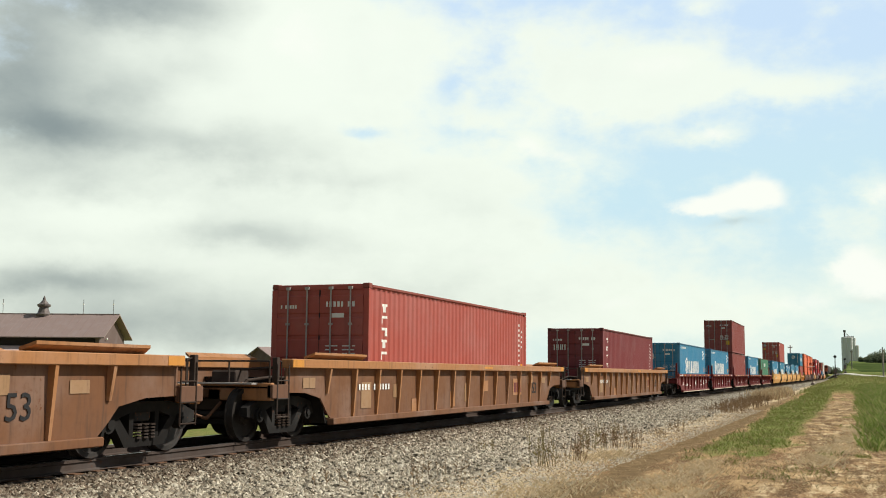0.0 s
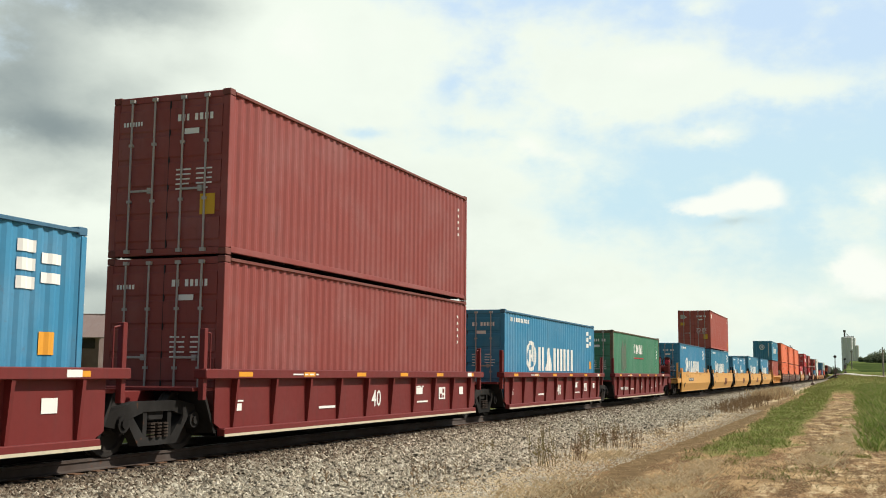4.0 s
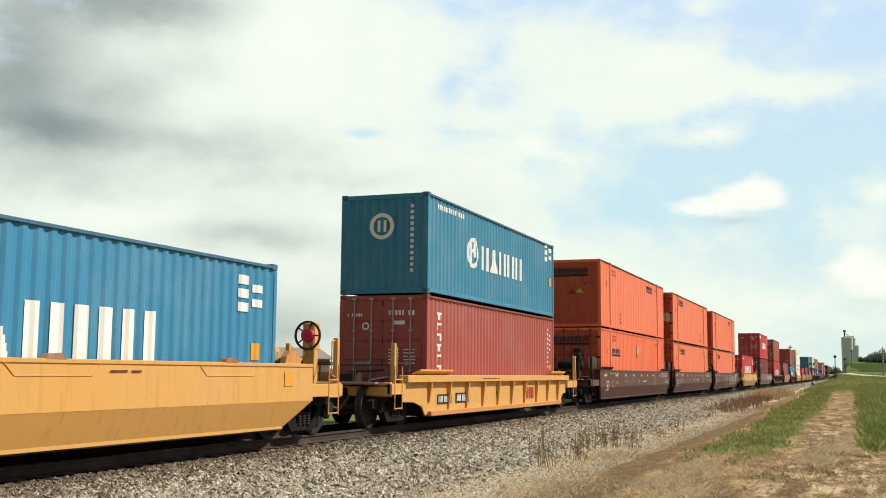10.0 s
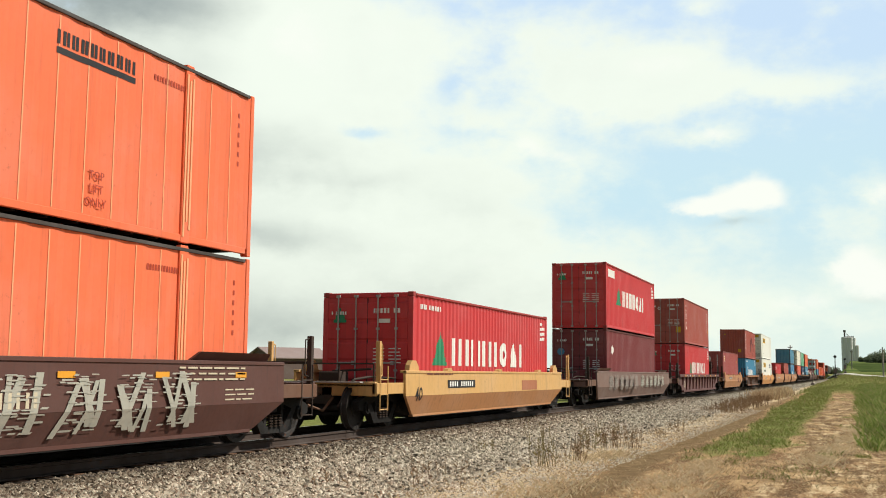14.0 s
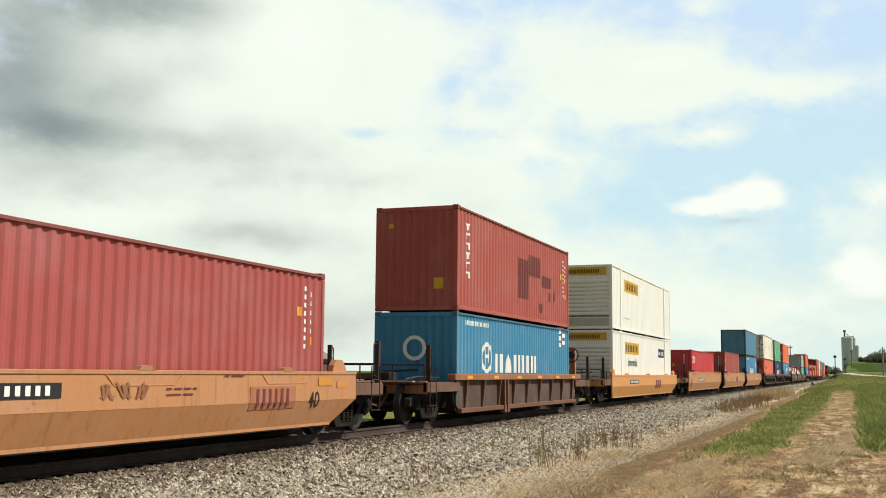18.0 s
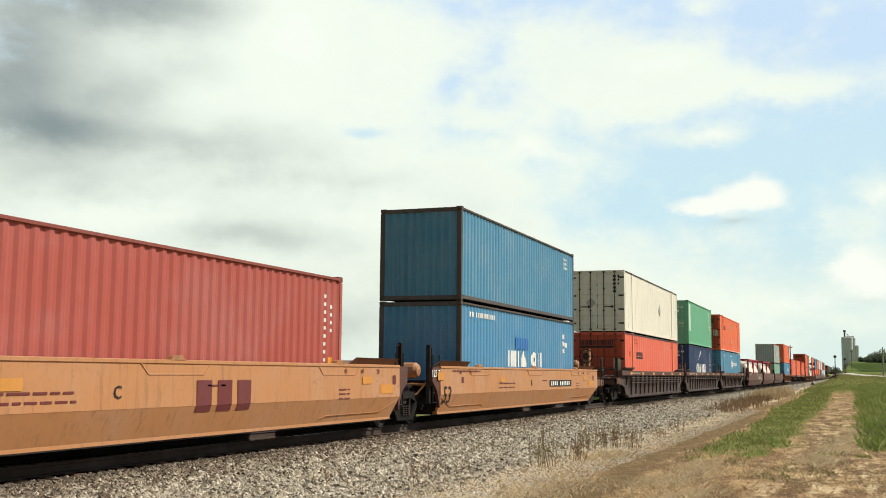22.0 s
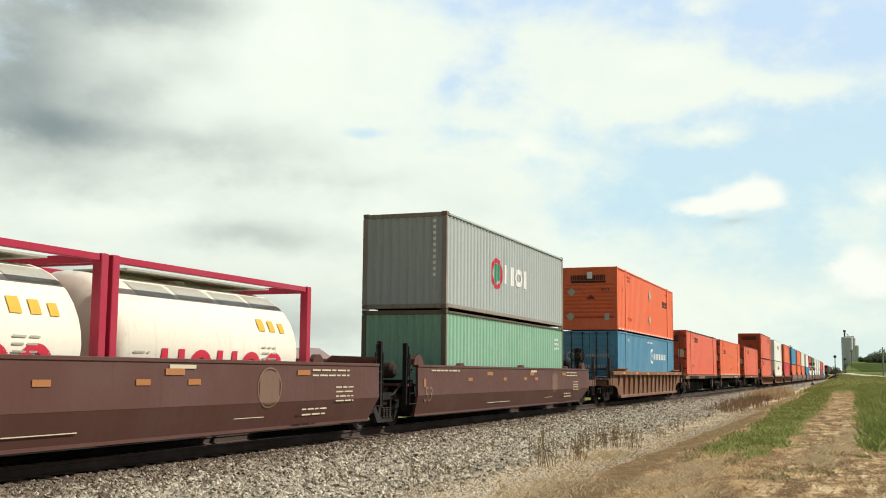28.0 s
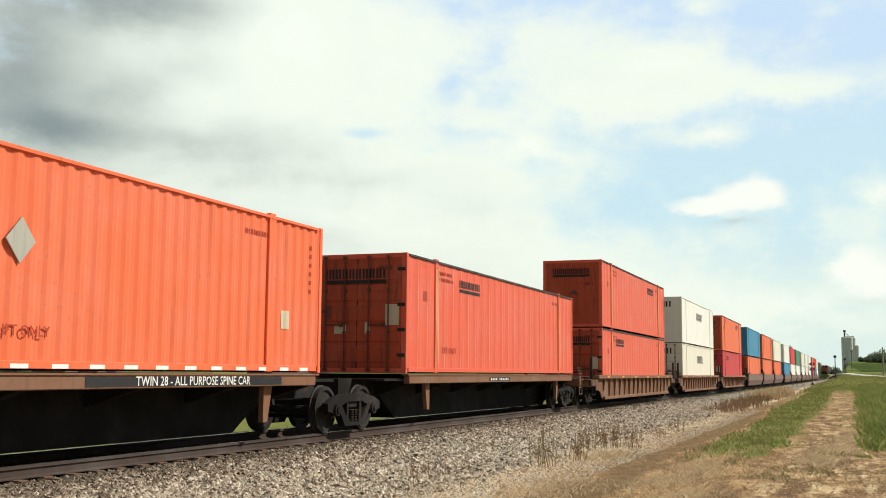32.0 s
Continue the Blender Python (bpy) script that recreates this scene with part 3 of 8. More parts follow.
def weed_clump(x, y, spread, count, lo, hi, mat, label, seed):
    rng = random.Random(seed)
    v, f, make = [], [], stem_shape(lo, hi)
    z = lie(x, y)
    for _ in range(int(count * 0.62)):
        px, py = rng.gauss(0, spread), rng.gauss(0, spread * 0.8)
        pts, faces = make(rng, (px, py, lie(x + px, y + py) - z))
        k = len(v)
        v += [(a * 1.0, b, c) for a, b, c in pts]
        f += [tuple(k + i for i in q) for q in faces]
    me = bpy.data.meshes.new("weed_clump")
    me.from_pydata(v, [], f)
    me.materials.append(mat)
    ob = tagged(new("weed_clump", me), label, "weed", "weeds along the ballast", "stuff")
    ob.matrix_basis = pose(x, y, z)


WEED_OLIVE = pieces("drying_weed", [(0.23, 0.20, 0.085), (0.32, 0.27, 0.12), (0.40, 0.31, 0.165), (0.20, 0.15, 0.075)], 0.9, 0.3)
for k, (x, y, r, c, lo, hi, kind) in enumerate([
        (-5.45, 19.8, 0.15, 34, 0.35, 0.9, 0), (-5.15, 21.0, 0.12, 26, 0.25, 0.66, 1), (-5.75, 24.6, 0.18, 26, 0.25, 0.75, 0), (-5.45, 25.2, 0.16, 26, 0.25, 0.7, 1), (-5.0, 25.3, 0.20, 44, 0.3, 0.6, 1),
        (-6.6, 17.0, 0.14, 12, 0.2, 0.5, 1), (-6.2, 15.2, 0.1, 8, 0.2, 0.5, 1), (-5.6, 15.6, 0.05, 4, 0.3, 0.55, 1), (-7.0, 14.2, 0.2, 10, 0.15, 0.35, 1), (-6.1, 27.5, 0.2, 16, 0.15, 0.4, 1), (-5.1, 29.5, 0.18, 12, 0.15, 0.4, 1),
        (-5.0, 33.0, 0.16, 18, 0.2, 0.45, 1), (-6.5, 31.0, 0.2, 14, 0.15, 0.4, 0), (-7.4, 22.0, 0.12, 10, 0.15, 0.3, 0), ]):
    weed_clump(x, y, r, c, lo, hi, (WEED_OLIVE, WEED)[kind], ("half-dry olive weed clump growing in the stones", "dead brown weed clump standing in the stones")[kind], 30 + k)


def row_place(rng):
    y = 50 + 50 * rng.random() ** 0.8
    x = -5.3 - 0.012 * (y - 40) + rng.gauss(0, 0.45) - (0.6 if rng.random() < 0.3 else 0)
    return x, y, lie(x, y)


scatter("dead_weeds", "row of dead brown weeds along the foot of the ballast", "weeds", 1100, row_place, stem_shape(0.15, 0.5), WEED, 10)
scatter("pale_reeds", "pale bleached grass tuft among the dead weeds", "weeds", 2600, lambda r: (lambda x, y: (x, y, lie(x, y)))(-5.9 + r.gauss(0, 0.45), r.uniform(78, 104)), blade_shape(0.3, 0.8, 0.012, 0.5), STRAW, 11)


TUFTS = [(-2.3, 22.5, 0.25), (0.15, 25.0, 0.16), (-0.6, 21.0, 0.3), (-1.3, 19.6, 0.35), (-2.0, 26.5, 0.4)]


def tuft_place(rng):
    x, y, r = rng.choice(TUFTS)
    x, y = x + rng.gauss(0, r * 0.6), y + rng.gauss(0, r * 2.2)
    return x, y, lie(x, y)


scatter("green_tufts", "small fresh green tufts coming up through the straw", "grass", 900, tuft_place, blade_shape(0.015, 0.07, 0.003, 1.2), GRASS, 14)


CLUMPS = [(-0.45, 27.0, 0.22), (-0.1, 31.0, 0.3), (-0.7, 23.5, 0.2), (-2.9, 17.5, 0.25), (-2.7, 20.5, 0.22), (-4.4, 16.0, 0.3), (-4.9, 22.5, 0.25), (0.4, 36.0, 0.3), (-2.3, 15.3, 0.25)]


def clump_place(rng):
    x, y, r = rng.choice(CLUMPS)
    x, y = x + rng.gauss(0, r), y + rng.gauss(0, r * 3.5)
    return x, y, lie(x, y)


scatter("straw_clumps", "bleached straw lying in loose clumps beside the path", "straw", 9000, clump_place, blade_shape(0.02, 0.11, 0.0022, 2.2), pieces("bleached_straw", [(0.55, 0.43, 0.26), (0.68, 0.56, 0.36), (0.80, 0.69, 0.48), (0.62, 0.49, 0.30)], 0.85, 0.35), 15)


# the track
def rail_shape(x_of, ys):
    """A rail with foot, web and head, swept along the line."""
    prof = [(-0.07, 0), (0.07, 0), (0.07, 0.012), (0.012, 0.03), (0.012, 0.12), (0.036, 0.13), (0.036, 0.168), (0.028, 0.172), (-0.028, 0.172), (-0.036, 0.168), (-0.036, 0.13), (-0.012, 0.12), (-0.012, 0.03), (-0.07, 0.012)]
    s, k = Shape(), len(prof)
    pts = [(x_of(y) + a, y, RAIL_Z - 0.172 + b) for y in ys for a, b in prof]
    return s.poly(pts, [(j * k + i, j * k + (i + 1) % k, (j + 1) * k + (i + 1) % k, (j + 1) * k + i) for j in range(len(ys) - 1) for i in range(k)])


RAIL_SIDE = paint("rusty_rail_side", (0.062, 0.042, 0.033), 0.8, 0.3, 0.4, 0.4)
track_ob = thing("track", "steel rails on old wooden ties in grey ballast", "railway track", at=pose(0, 0, 0))
run = list(np.arange(-60, 430, 15.0)) + list(np.arange(430, 1000, 12.0))
for off in (-0.753, 0.753):
    r = part("rail", rail_shape(lambda y: TRACK_X - bend(y) + off, run), RAIL_SIDE, track_ob, "rusty steel rail with a bright worn head")
    top = Shape()
    top.poly([(TRACK_X - bend(y) + off + a, y, RAIL_Z + 0.0015) for y in run for a in (-0.026, 0.026)], [(2 * i, 2 * i + 1, 2 * i + 3, 2 * i + 2) for i in range(len(run) - 1)])
    part("rail_head", top, STEEL_BRIGHT, r, "bright worn running surface")
TIE = paint("weathered_tie_wood", (0.06, 0.042, 0.032), 0.9, 0.5, 0.5, 0.1)
ties = [Shape().box(-1.3, 1.3, -0.115, 0.115, -0.18, 0.0, 0.012).mesh("tie") for _ in range(3)]
plate = Shape().box(-0.19, 0.19, -0.09, 0.09, 0.0, 0.014).mesh("tie_plate")
rng = random.Random(12)
for i in range(150):
    y = 4 + i * 0.52
    t = part("tie", ties[i % 3], TIE, track_ob, at=pose(TRACK_X + rng.uniform(-0.05, 0.05), y, RAIL_Z - 0.188 + rng.uniform(-0.006, 0.004), 0, 0, rng.uniform(-1, 1)))
    if i < 90:
        part("tie_plate", plate, RUST, t, at=pose(0.753, 0, 0))
# ---- freight containers ----
# local space: x across (+ is the sunny side), y along (0 is the leading end), z up from the container's base
def waves(length, pitch, depth):
    """The plan line of a corrugated sheet: (along, how far it stands back)."""
    k = max(1, round(length / pitch))
    p = length / k
    line = []
    for i in range(k):
        a = i * p
        line += [(a, 0), (a + p * 0.27, 0), (a + p * 0.5, depth), (a + p * 0.77, depth)]
    return line + [(length, 0)]


def back_at(line, a):
    for (a0, d0), (a1, d1) in zip(line, line[1:]):
        if a0 <= a <= a1:
            return d0 + (d1 - d0) * (a - a0) / max(1e-6, a1 - a0)
    return 0.0


def sheet_side(line, x, y0, z0, z1, sign, t=0.03):
    """A corrugated side wall, standing along y, facing sign * x."""
    s = Shape()
    out = [(sign * (x - d), y0 + a) for a, d in line]
    n = len(out)
    inner = sign * (x - 0.06 - t)
    pts = [(a, b, z) for z in (z0, z1) for a, b in out] + [(inner, b, z) for z in (z0, z1) for a, b in out]
    faces = [(i, i + 1, n + i + 1, n + i) for i in range(n - 1)] + [(2 * n + i + 1, 2 * n + i, 3 * n + i, 3 * n + i + 1) for i in range(n - 1)]
    faces += [(n + i, n + i + 1, 3 * n + i + 1, 3 * n + i) for i in range(n - 1)]
    return s.poly(pts, faces if sign > 0 else [f[::-1] for f in faces])


def sheet_end(line, y, x0, z0, z1, sign, t=0.03):
    """A corrugated end wall, standing along x, facing sign * y."""
    s = Shape()
    out = [(x0 + a, sign * d + y) for a, d in line]
    n = len(out)
    inner = y + sign * (0.06 + t)
    pts = [(a, b, z) for z in (z0, z1) for a, b in out] + [(a, inner, z) for z in (z0, z1) for a, b in out]
    faces = [(i, i + 1, n + i + 1, n + i) for i in range(n - 1)] + [(n + i, n + i + 1, 3 * n + i + 1, 3 * n + i) for i in range(n - 1)]
    return s.poly(pts, faces if sign > 0 else [f[::-1] for f in faces])


# how the makes of box differ: wave pitch and depth, seams, posts where 40 ft castings sit
STYLES = {
    "marine": dict(pitch=0.278, depth=0.029, castings=0.0),
    "ribbed": dict(pitch=0.32, depth=0.024, castings=1.98),
    "plate": dict(pitch=0.61, depth=0.012, castings=1.98),
    "smooth": dict(pitch=1.2, depth=0.006, castings=1.98),
}
SHELLS = {}


def shell(length, width, height, style, end):
    """The meshes of one kind of box, made once."""
    key = (length, width, height, style, end)
    if key in SHELLS:
        return SHELLS[key]
    st = STYLES[style]
    w, post, rail = width / 2, 0.11, 0.10
    line = waves(length - 2 * post, st["pitch"], st["depth"])
    out = {"line": line}
    out["side"] = [sheet_side(line, w - 0.014, post, 0.14, height - 0.06, s).mesh("side_wall") for s in (1, -1)]
    posts = []
    for x0, x1 in ((-w, -w + 0.14), (w - 0.14, w)):
        for y0, y1 in ((0, post), (length - post, length)):
            posts.append(Shape().box(x0, x1, y0, y1, *((0.12, height - 0.12) if style == "marine" else (0.012, height - 0.012)), 0.012).mesh("corner_post"))
    out["post"] = posts
    out["casting"] = Shape().box(-0.081, 0.081, -0.089, 0.089, -0.059, 0.059, 0.014).mesh("corner_casting")
    out["top_rail"] = [Shape().box(x - 0.035, x + 0.035, 0.17, length - 0.17, height - 0.085, height - 0.03, 0.008).mesh("top_rail") for x in (w - 0.020, 0.020 - w)]
    out["sill"] = [Shape().box(x - 0.035, x + 0.035, 0.17, length - 0.17, 0.045, 0.15, 0.01).mesh("bottom_rail") for x in (w - 0.035, 0.035 - w)]
    fl = Shape().box(-w + 0.07, w - 0.07, 0.06, length - 0.06, 0.10, 0.16)
    for i in range(int(length / 0.6)):
        fl.box(-w + 0.07, w - 0.07, 0.3 + i * 0.6, 0.36 + i * 0.6, 0.02, 0.10)
    out["floor"] = fl.mesh("underframe")
    rl = [(a, d * 0.6) for a, d in waves(length - 0.3, 0.6, 0.03)]
    n = len(rl)
    top = Shape().poly([(x, 0.15 + a, height - 0.03 - d) for x in (-w + 0.06, w - 0.06) for a, d in rl] + [(x, 0.15 + a, height - 0.09) for x in (-w + 0.06, w - 0.06) for a, d in rl], [(i, n + i, n + i + 1, i + 1) for i in range(n - 1)] + [(2 * n + i, 2 * n + i + 1, 3 * n + i + 1, 3 * n + i) for i in range(n - 1)])
    out["roof"] = top.mesh("roof")
    out["header"] = [Shape().box(-w + 0.14, w - 0.14, y0, y0 + 0.1, z0, z0 + 0.12, 0.01).mesh("end_beam") for y0, z0 in ((0.005, height - 0.135), (0.005, 0.015), (length - 0.105, height - 0.135), (length - 0.105, 0.015))]
    if end == "doors":
        out["door"] = []
        half = w - 0.145
        # one pressed sheet: flat rails between five raised panels
        zs, prof = np.linspace(0.22, height - 0.22, 6), [(0.0, 0.14)]
        for a, b in zip(zs, zs[1:]):
            prof += [(0.0, a + 0.035), (-0.02, a + 0.065), (-0.02, b - 0.065), (0.0, b - 0.035)]
        prof += [(0.0, height - 0.14), (0.05, height - 0.14), (0.05, 0.14)]
        dw = Shape().prism(prof, 0, half - 0.006)
        out["door"] = dw.mesh("door")
        out["bar"] = Shape().rod((0, -0.05, 0.10), (0, -0.05, height - 0.10), 0.019, 8).box(-0.05, 0.05, -0.075, -0.02, 0.06, 0.12).box(-0.05, 0.05, -0.075, -0.02, height - 0.13, height - 0.07).box(-0.04, 0.04, -0.07, -0.018, height * 0.33, height * 0.33 + 0.05).box(-0.04, 0.04, -0.07, -0.018, height * 0.68, height * 0.68 + 0.05).mesh("locking_bar")
        out["handle"] = Shape().box(0, 0.42, -0.085, -0.06, -0.02, 0.02, 0.006).box(0.36, 0.44, -0.08, -0.01, -0.05, 0.05).mesh("handle")
        out["gasket"] = Shape().box(-0.012, 0.012, -0.004, 0.05, 0.14, height - 0.14).mesh("door_seal")
    elif end == "waves":
        out["end"] = sheet_end(waves(width - 0.28, 0.25, 0.04), 0.014, -w + 0.14, 0.13, height - 0.12, 1).mesh("end_wall")
    elif end == "louvres":
        out["end"] = Shape().box(-w + 0.14, w - 0.14, 0.03, 0.08, 0.13, height - 0.12).mesh("end_wall")
        out["louvre"] = Shape().prism([(0.034, 0.0), (0.034, 0.17), (-0.012, 0.15), (-0.012, 0.06)], -w + 0.16, w - 0.16).mesh("louvre")
        # flat strips between the louvres, coloured dark to give the slots' shade
        out["gap"] = Shape().box(-w + 0.16, w - 0.16, 0.012, 0.029, 0, 0.07).mesh("louvre_gap")
        out["kick"] = Shape().box(-w + 0.16, w - 0.16, 0.0, 0.028, 0.14, 0.5).mesh("kick_plate")
    else:
        out["end"] = Shape().box(-w + 0.14, w - 0.14, 0.02, 0.08, 0.13, height - 0.12, 0.01).box(-w + 0.2, w - 0.2, 0.012, 0.03, 0.5, height - 0.5, 0.01)
        for k in range(6):
            out["end"].box(-w + 0.3 + k * (width - 0.66) / 5, -w + 0.35 + k * (width - 0.66) / 5, -0.008, 0.03, 0.16, height - 0.16, 0.008)
        out["end"] = out["end"].mesh("end_wall")
    out["rear"] = Shape().box(-w + 0.14, w - 0.14, length - 0.08, length - 0.02, 0.13, height - 0.12, 0.01).mesh("rear_wall")
    if st["castings"]:
        a = st["castings"]
        out["lift"] = [Shape().box(x - 0.03, x + 0.026, y - 0.12, y + 0.12, 0.03, height - 0.02, 0.012).box(x - 0.075, x + 0.028, y - 0.1, y + 0.1, height - 0.12, height + 0.012, 0.012).mesh("lift_post") for x in (w - 0.02,) for y in (a, length - a)]
        out["strip"] = []
        for y in (a, length - a):
            s = Shape()
            for d, h in ((-0.095, 0.0), (-0.02, 0.25), (0.06, 0.12)):
                s.box(w + 0.004, w + 0.018, y + d, y + d + 0.045, 0.12 + h, height - 0.14 - h * 0.4, 0.004)
            out["strip"].append(s.mesh("post_strip"))
    SHELLS[key] = out
    return out


def decal(box, rects, mat, name="marking", label=""):
    """Paint on the sunny side: rectangles (along, up, wide, high) that follow the waves."""
    if name == "repaint_patch" and len(rects) > 1:
        return [decal(box, [r], mat, name, label) for r in rects]
    sh, s = box["shell"], Shape()
    w, post = box["width"] / 2, 0.11
    knots = [a for a, d in sh["line"]]
    # each coat lies a little over the one before
    box["coats"] = box.get("coats", 0) + 1
    for k, (a, z, wide, high) in enumerate(rects):
        coat = 0.0011 * min(box["coats"], 9) + 0.0004 * (k % 3)
        a0, a1 = a, a + wide
        cuts = [a0] + [q + post for q in knots if a0 < q + post < a1] + [a1]
        for b0, b1 in zip(cuts, cuts[1:]):
            x0, x1 = (w - 0.010 + coat - back_at(sh["line"], b - post) for b in (b0, b1))
            s.poly([(x0, b0, z), (x1, b1, z), (x1, b1, z + high), (x0, b0, z + high)], [(0, 1, 2, 3)])
    return part(name, s, mat, box["ob"], label)


def blocks(box, rects, mat, label=""):
    """Large brand blocks, each a part of its own."""
    for r in rects:
        decal(box, [r], mat, "brand_block", label)


def end_decal(box, rects, mat, name="marking", label="", y=-0.016):
    """Paint on the leading end: rectangles (across from its far edge, up, wide, high)."""
    s, w = Shape(), box["width"] / 2
    box["end_coats"] = box.get("end_coats", 0) + 1
    y -= 0.0012 * min(box["end_coats"], 8)
    for k, (a, z, wide, high) in enumerate(rects):
        s.box(a - w, a - w + wide, y - 0.0004 * (k % 3), y + 0.004, z, z + high)
    return part(name, s, mat, box["ob"], label)


def ring(cx, cz, r, thick, squash=1.0, step=0.018):
    """A ring as upright slices."""
    rows, a = [], -r
    while a < r - 1e-6:
        m = a + step / 2
        o = math.sqrt(max(0, r * r - m * m))
        i = math.sqrt(max(0, (r - thick) ** 2 - m * m)) if abs(m) < r - thick else 0
        for lo, hi in ([(i, o), (-o, -i)] if i > 0 else [(-o, o)]):
            rows.append((cx + a, cz + lo * squash, step, (hi - lo) * squash))
        a += step
    return rows


def wedge(a, z, wide, high, lean=0.5, step=0.05):
    """A pointed sail shape as upright slices."""
    k = int(wide / step)
    rows = []
    for i in range(k):
        u = (i + 0.5) / k
        h = high * (u / lean if u < lean else (1 - u) / (1 - lean)) ** 0.8
        rows.append((a + i * step, z, step, h))
    return rows


def block_word(a, z, widths, high, gap, stroke=0.3, kinds=""):
    """A brand's name as plain shapes of its height and spacing, no letters: i one bar, b two bars, w a wedge, o a hoop."""
    rows = []
    for k, wd in enumerate(widths):
        s = wd * stroke
        kind = kinds[k] if k < len(kinds) else "i" if wd < high * 0.3 else "b"
        if kind == "i":
            rows.append((a, z, wd, high))
        elif kind == "w":
            m = 18
            for j in range(m):
                u = abs((j + 0.5) / m - 0.5) * 2
                rows.append((a + wd * j / m, z, wd / m, high * min(1.0, 1.16 * (1 - u) + 0.1)))
        elif kind == "o":
            rows += ring(a + wd / 2, z + high / 2, wd / 2, s * 0.95, high / wd, max(0.012, wd / 24))
        else:
            rows += [(a, z, s, high), (a + wd - s, z, s, high)]
        a += wd + gap
    return rows


def tick_rows(a, z, rows, wide, high, step, seed):
    """Small writing that cannot be read, as short bars in lines."""
    rng, out = random.Random(seed), []
    for r in range(rows):
        u = a
        while u < a + wide - 0.05:
            # tall writing breaks into single strokes, small writing runs together
            b = high * rng.uniform(0.35, 0.6) if high > 0.075 else rng.uniform(0.12, 0.4)
            out.append((u, z - r * step, min(b, a + wide - u), high * (1 if high > 0.075 else 0.55)))
            u += b + (high * 0.3 if high > 0.075 else 0.06) + (high * 0.7 if rng.random() < 0.14 else 0)
    return out


def tick_column(a, z, n, wide, high, step):
    return [(a, z - i * step, wide, high) for i in range(n)]


def container(label, colour, y, z, length=12.19, width=2.438, height=2.896, style="marine", end="doors", trim=None, end_colour=None, lift=None, seam=None, rail=None):
    """A freight container with its base z above the rail, leading end at y when the clip starts."""
    ob = thing("freight_container", label, "container", "containers on the train", pose(TRACK_X, y, RAIL_Z + z))
    sh = shell(length, width, height, style, end)
    w = width / 2
    if style == "marine":
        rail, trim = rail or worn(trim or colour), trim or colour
    trim = trim or colour
    for me in sh["side"]:
        part("side_wall", me, colour, ob)
    for me in sh["post"]:
        part("corner_post", me, trim, ob)
    for me in sh["top_rail"]:
        part("top_rail", me, rail or trim, ob)
    for me in sh["sill"]:
        part("bottom_rail", me, trim, ob)
    for me in sh["header"][:2]:
        part("end_beam", me, trim, ob)
    part("underframe", sh["floor"], STEEL_DARK, ob)
    part("roof", sh["roof"], colour, ob)
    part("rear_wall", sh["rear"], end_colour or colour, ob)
    for x in (-w + 0.082, w - 0.078):
        for yy in (0.088, length - 0.088):
            for zz in (0.059, height - 0.055):
                if style == "marine":
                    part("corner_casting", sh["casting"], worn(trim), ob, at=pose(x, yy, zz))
    if end == "doors":
        half = w - 0.145
        bar_mat = GREY_BAR if style == "marine" else RUST_BAR if end_colour == SHADED_SOOTY_ORANGE else GRIME
        for side, x in ((0, -half), (1, 0.006)):
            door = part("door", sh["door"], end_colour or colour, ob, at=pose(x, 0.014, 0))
            for bx in (0.27 * half, 0.72 * half):
                part("locking_bar", sh["bar"], bar_mat, door, "galvanised locking bar" if bar_mat == GREY_BAR else "rusty locking bar", at=pose(bx, 0, 0))
            part("handle", sh["handle"], bar_mat, door, at=pose(0.27 * half if side else 0.3 * half, 0, height * 0.4))
        part("door_seal", sh["gasket"], BLACK, ob)
    else:
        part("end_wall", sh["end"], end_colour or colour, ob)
        if end == "louvres":
            part("kick_plate", sh["kick"], DIRTY_WHITE if colour == C_WHITE else end_colour or colour, ob)
            for i in range(9):
                up = 0.62 + i * (height - 1.28) / 9
                part("louvre", sh["louvre"], end_colour or colour, ob, at=pose(0, 0, up))
                part("louvre_gap", sh["gap"], P_SLOT_SHADE if colour == C_WHITE else SHADED_SOOTY_ORANGE, ob, at=pose(0, 0, up - 0.075))
    for me, strip in zip(sh.get("lift", ()), sh.get("strip", ())):
        post_ob = part("lift_post", me, trim, ob)
        if lift:
            part("post_strip", strip, lift, post_ob, "pale raised strips")
    box = dict(ob=ob, shell=sh, width=width, length=length, height=height, y=y)
    if style == "plate" and seam:
        decal(box, [(0.14 + k * length * 0.0378, 0.16, 0.022, height - 0.28) for k in range(1, 26)], seam, "seam")
    MOVING.append((ob, y, z))
    return box


MOVING = []          # (thing, its place along the track at the start, its height above the rail)
# ---- rail cars ----
WHEELS = []          # wheelsets, which roll
WHEEL_R = 0.48


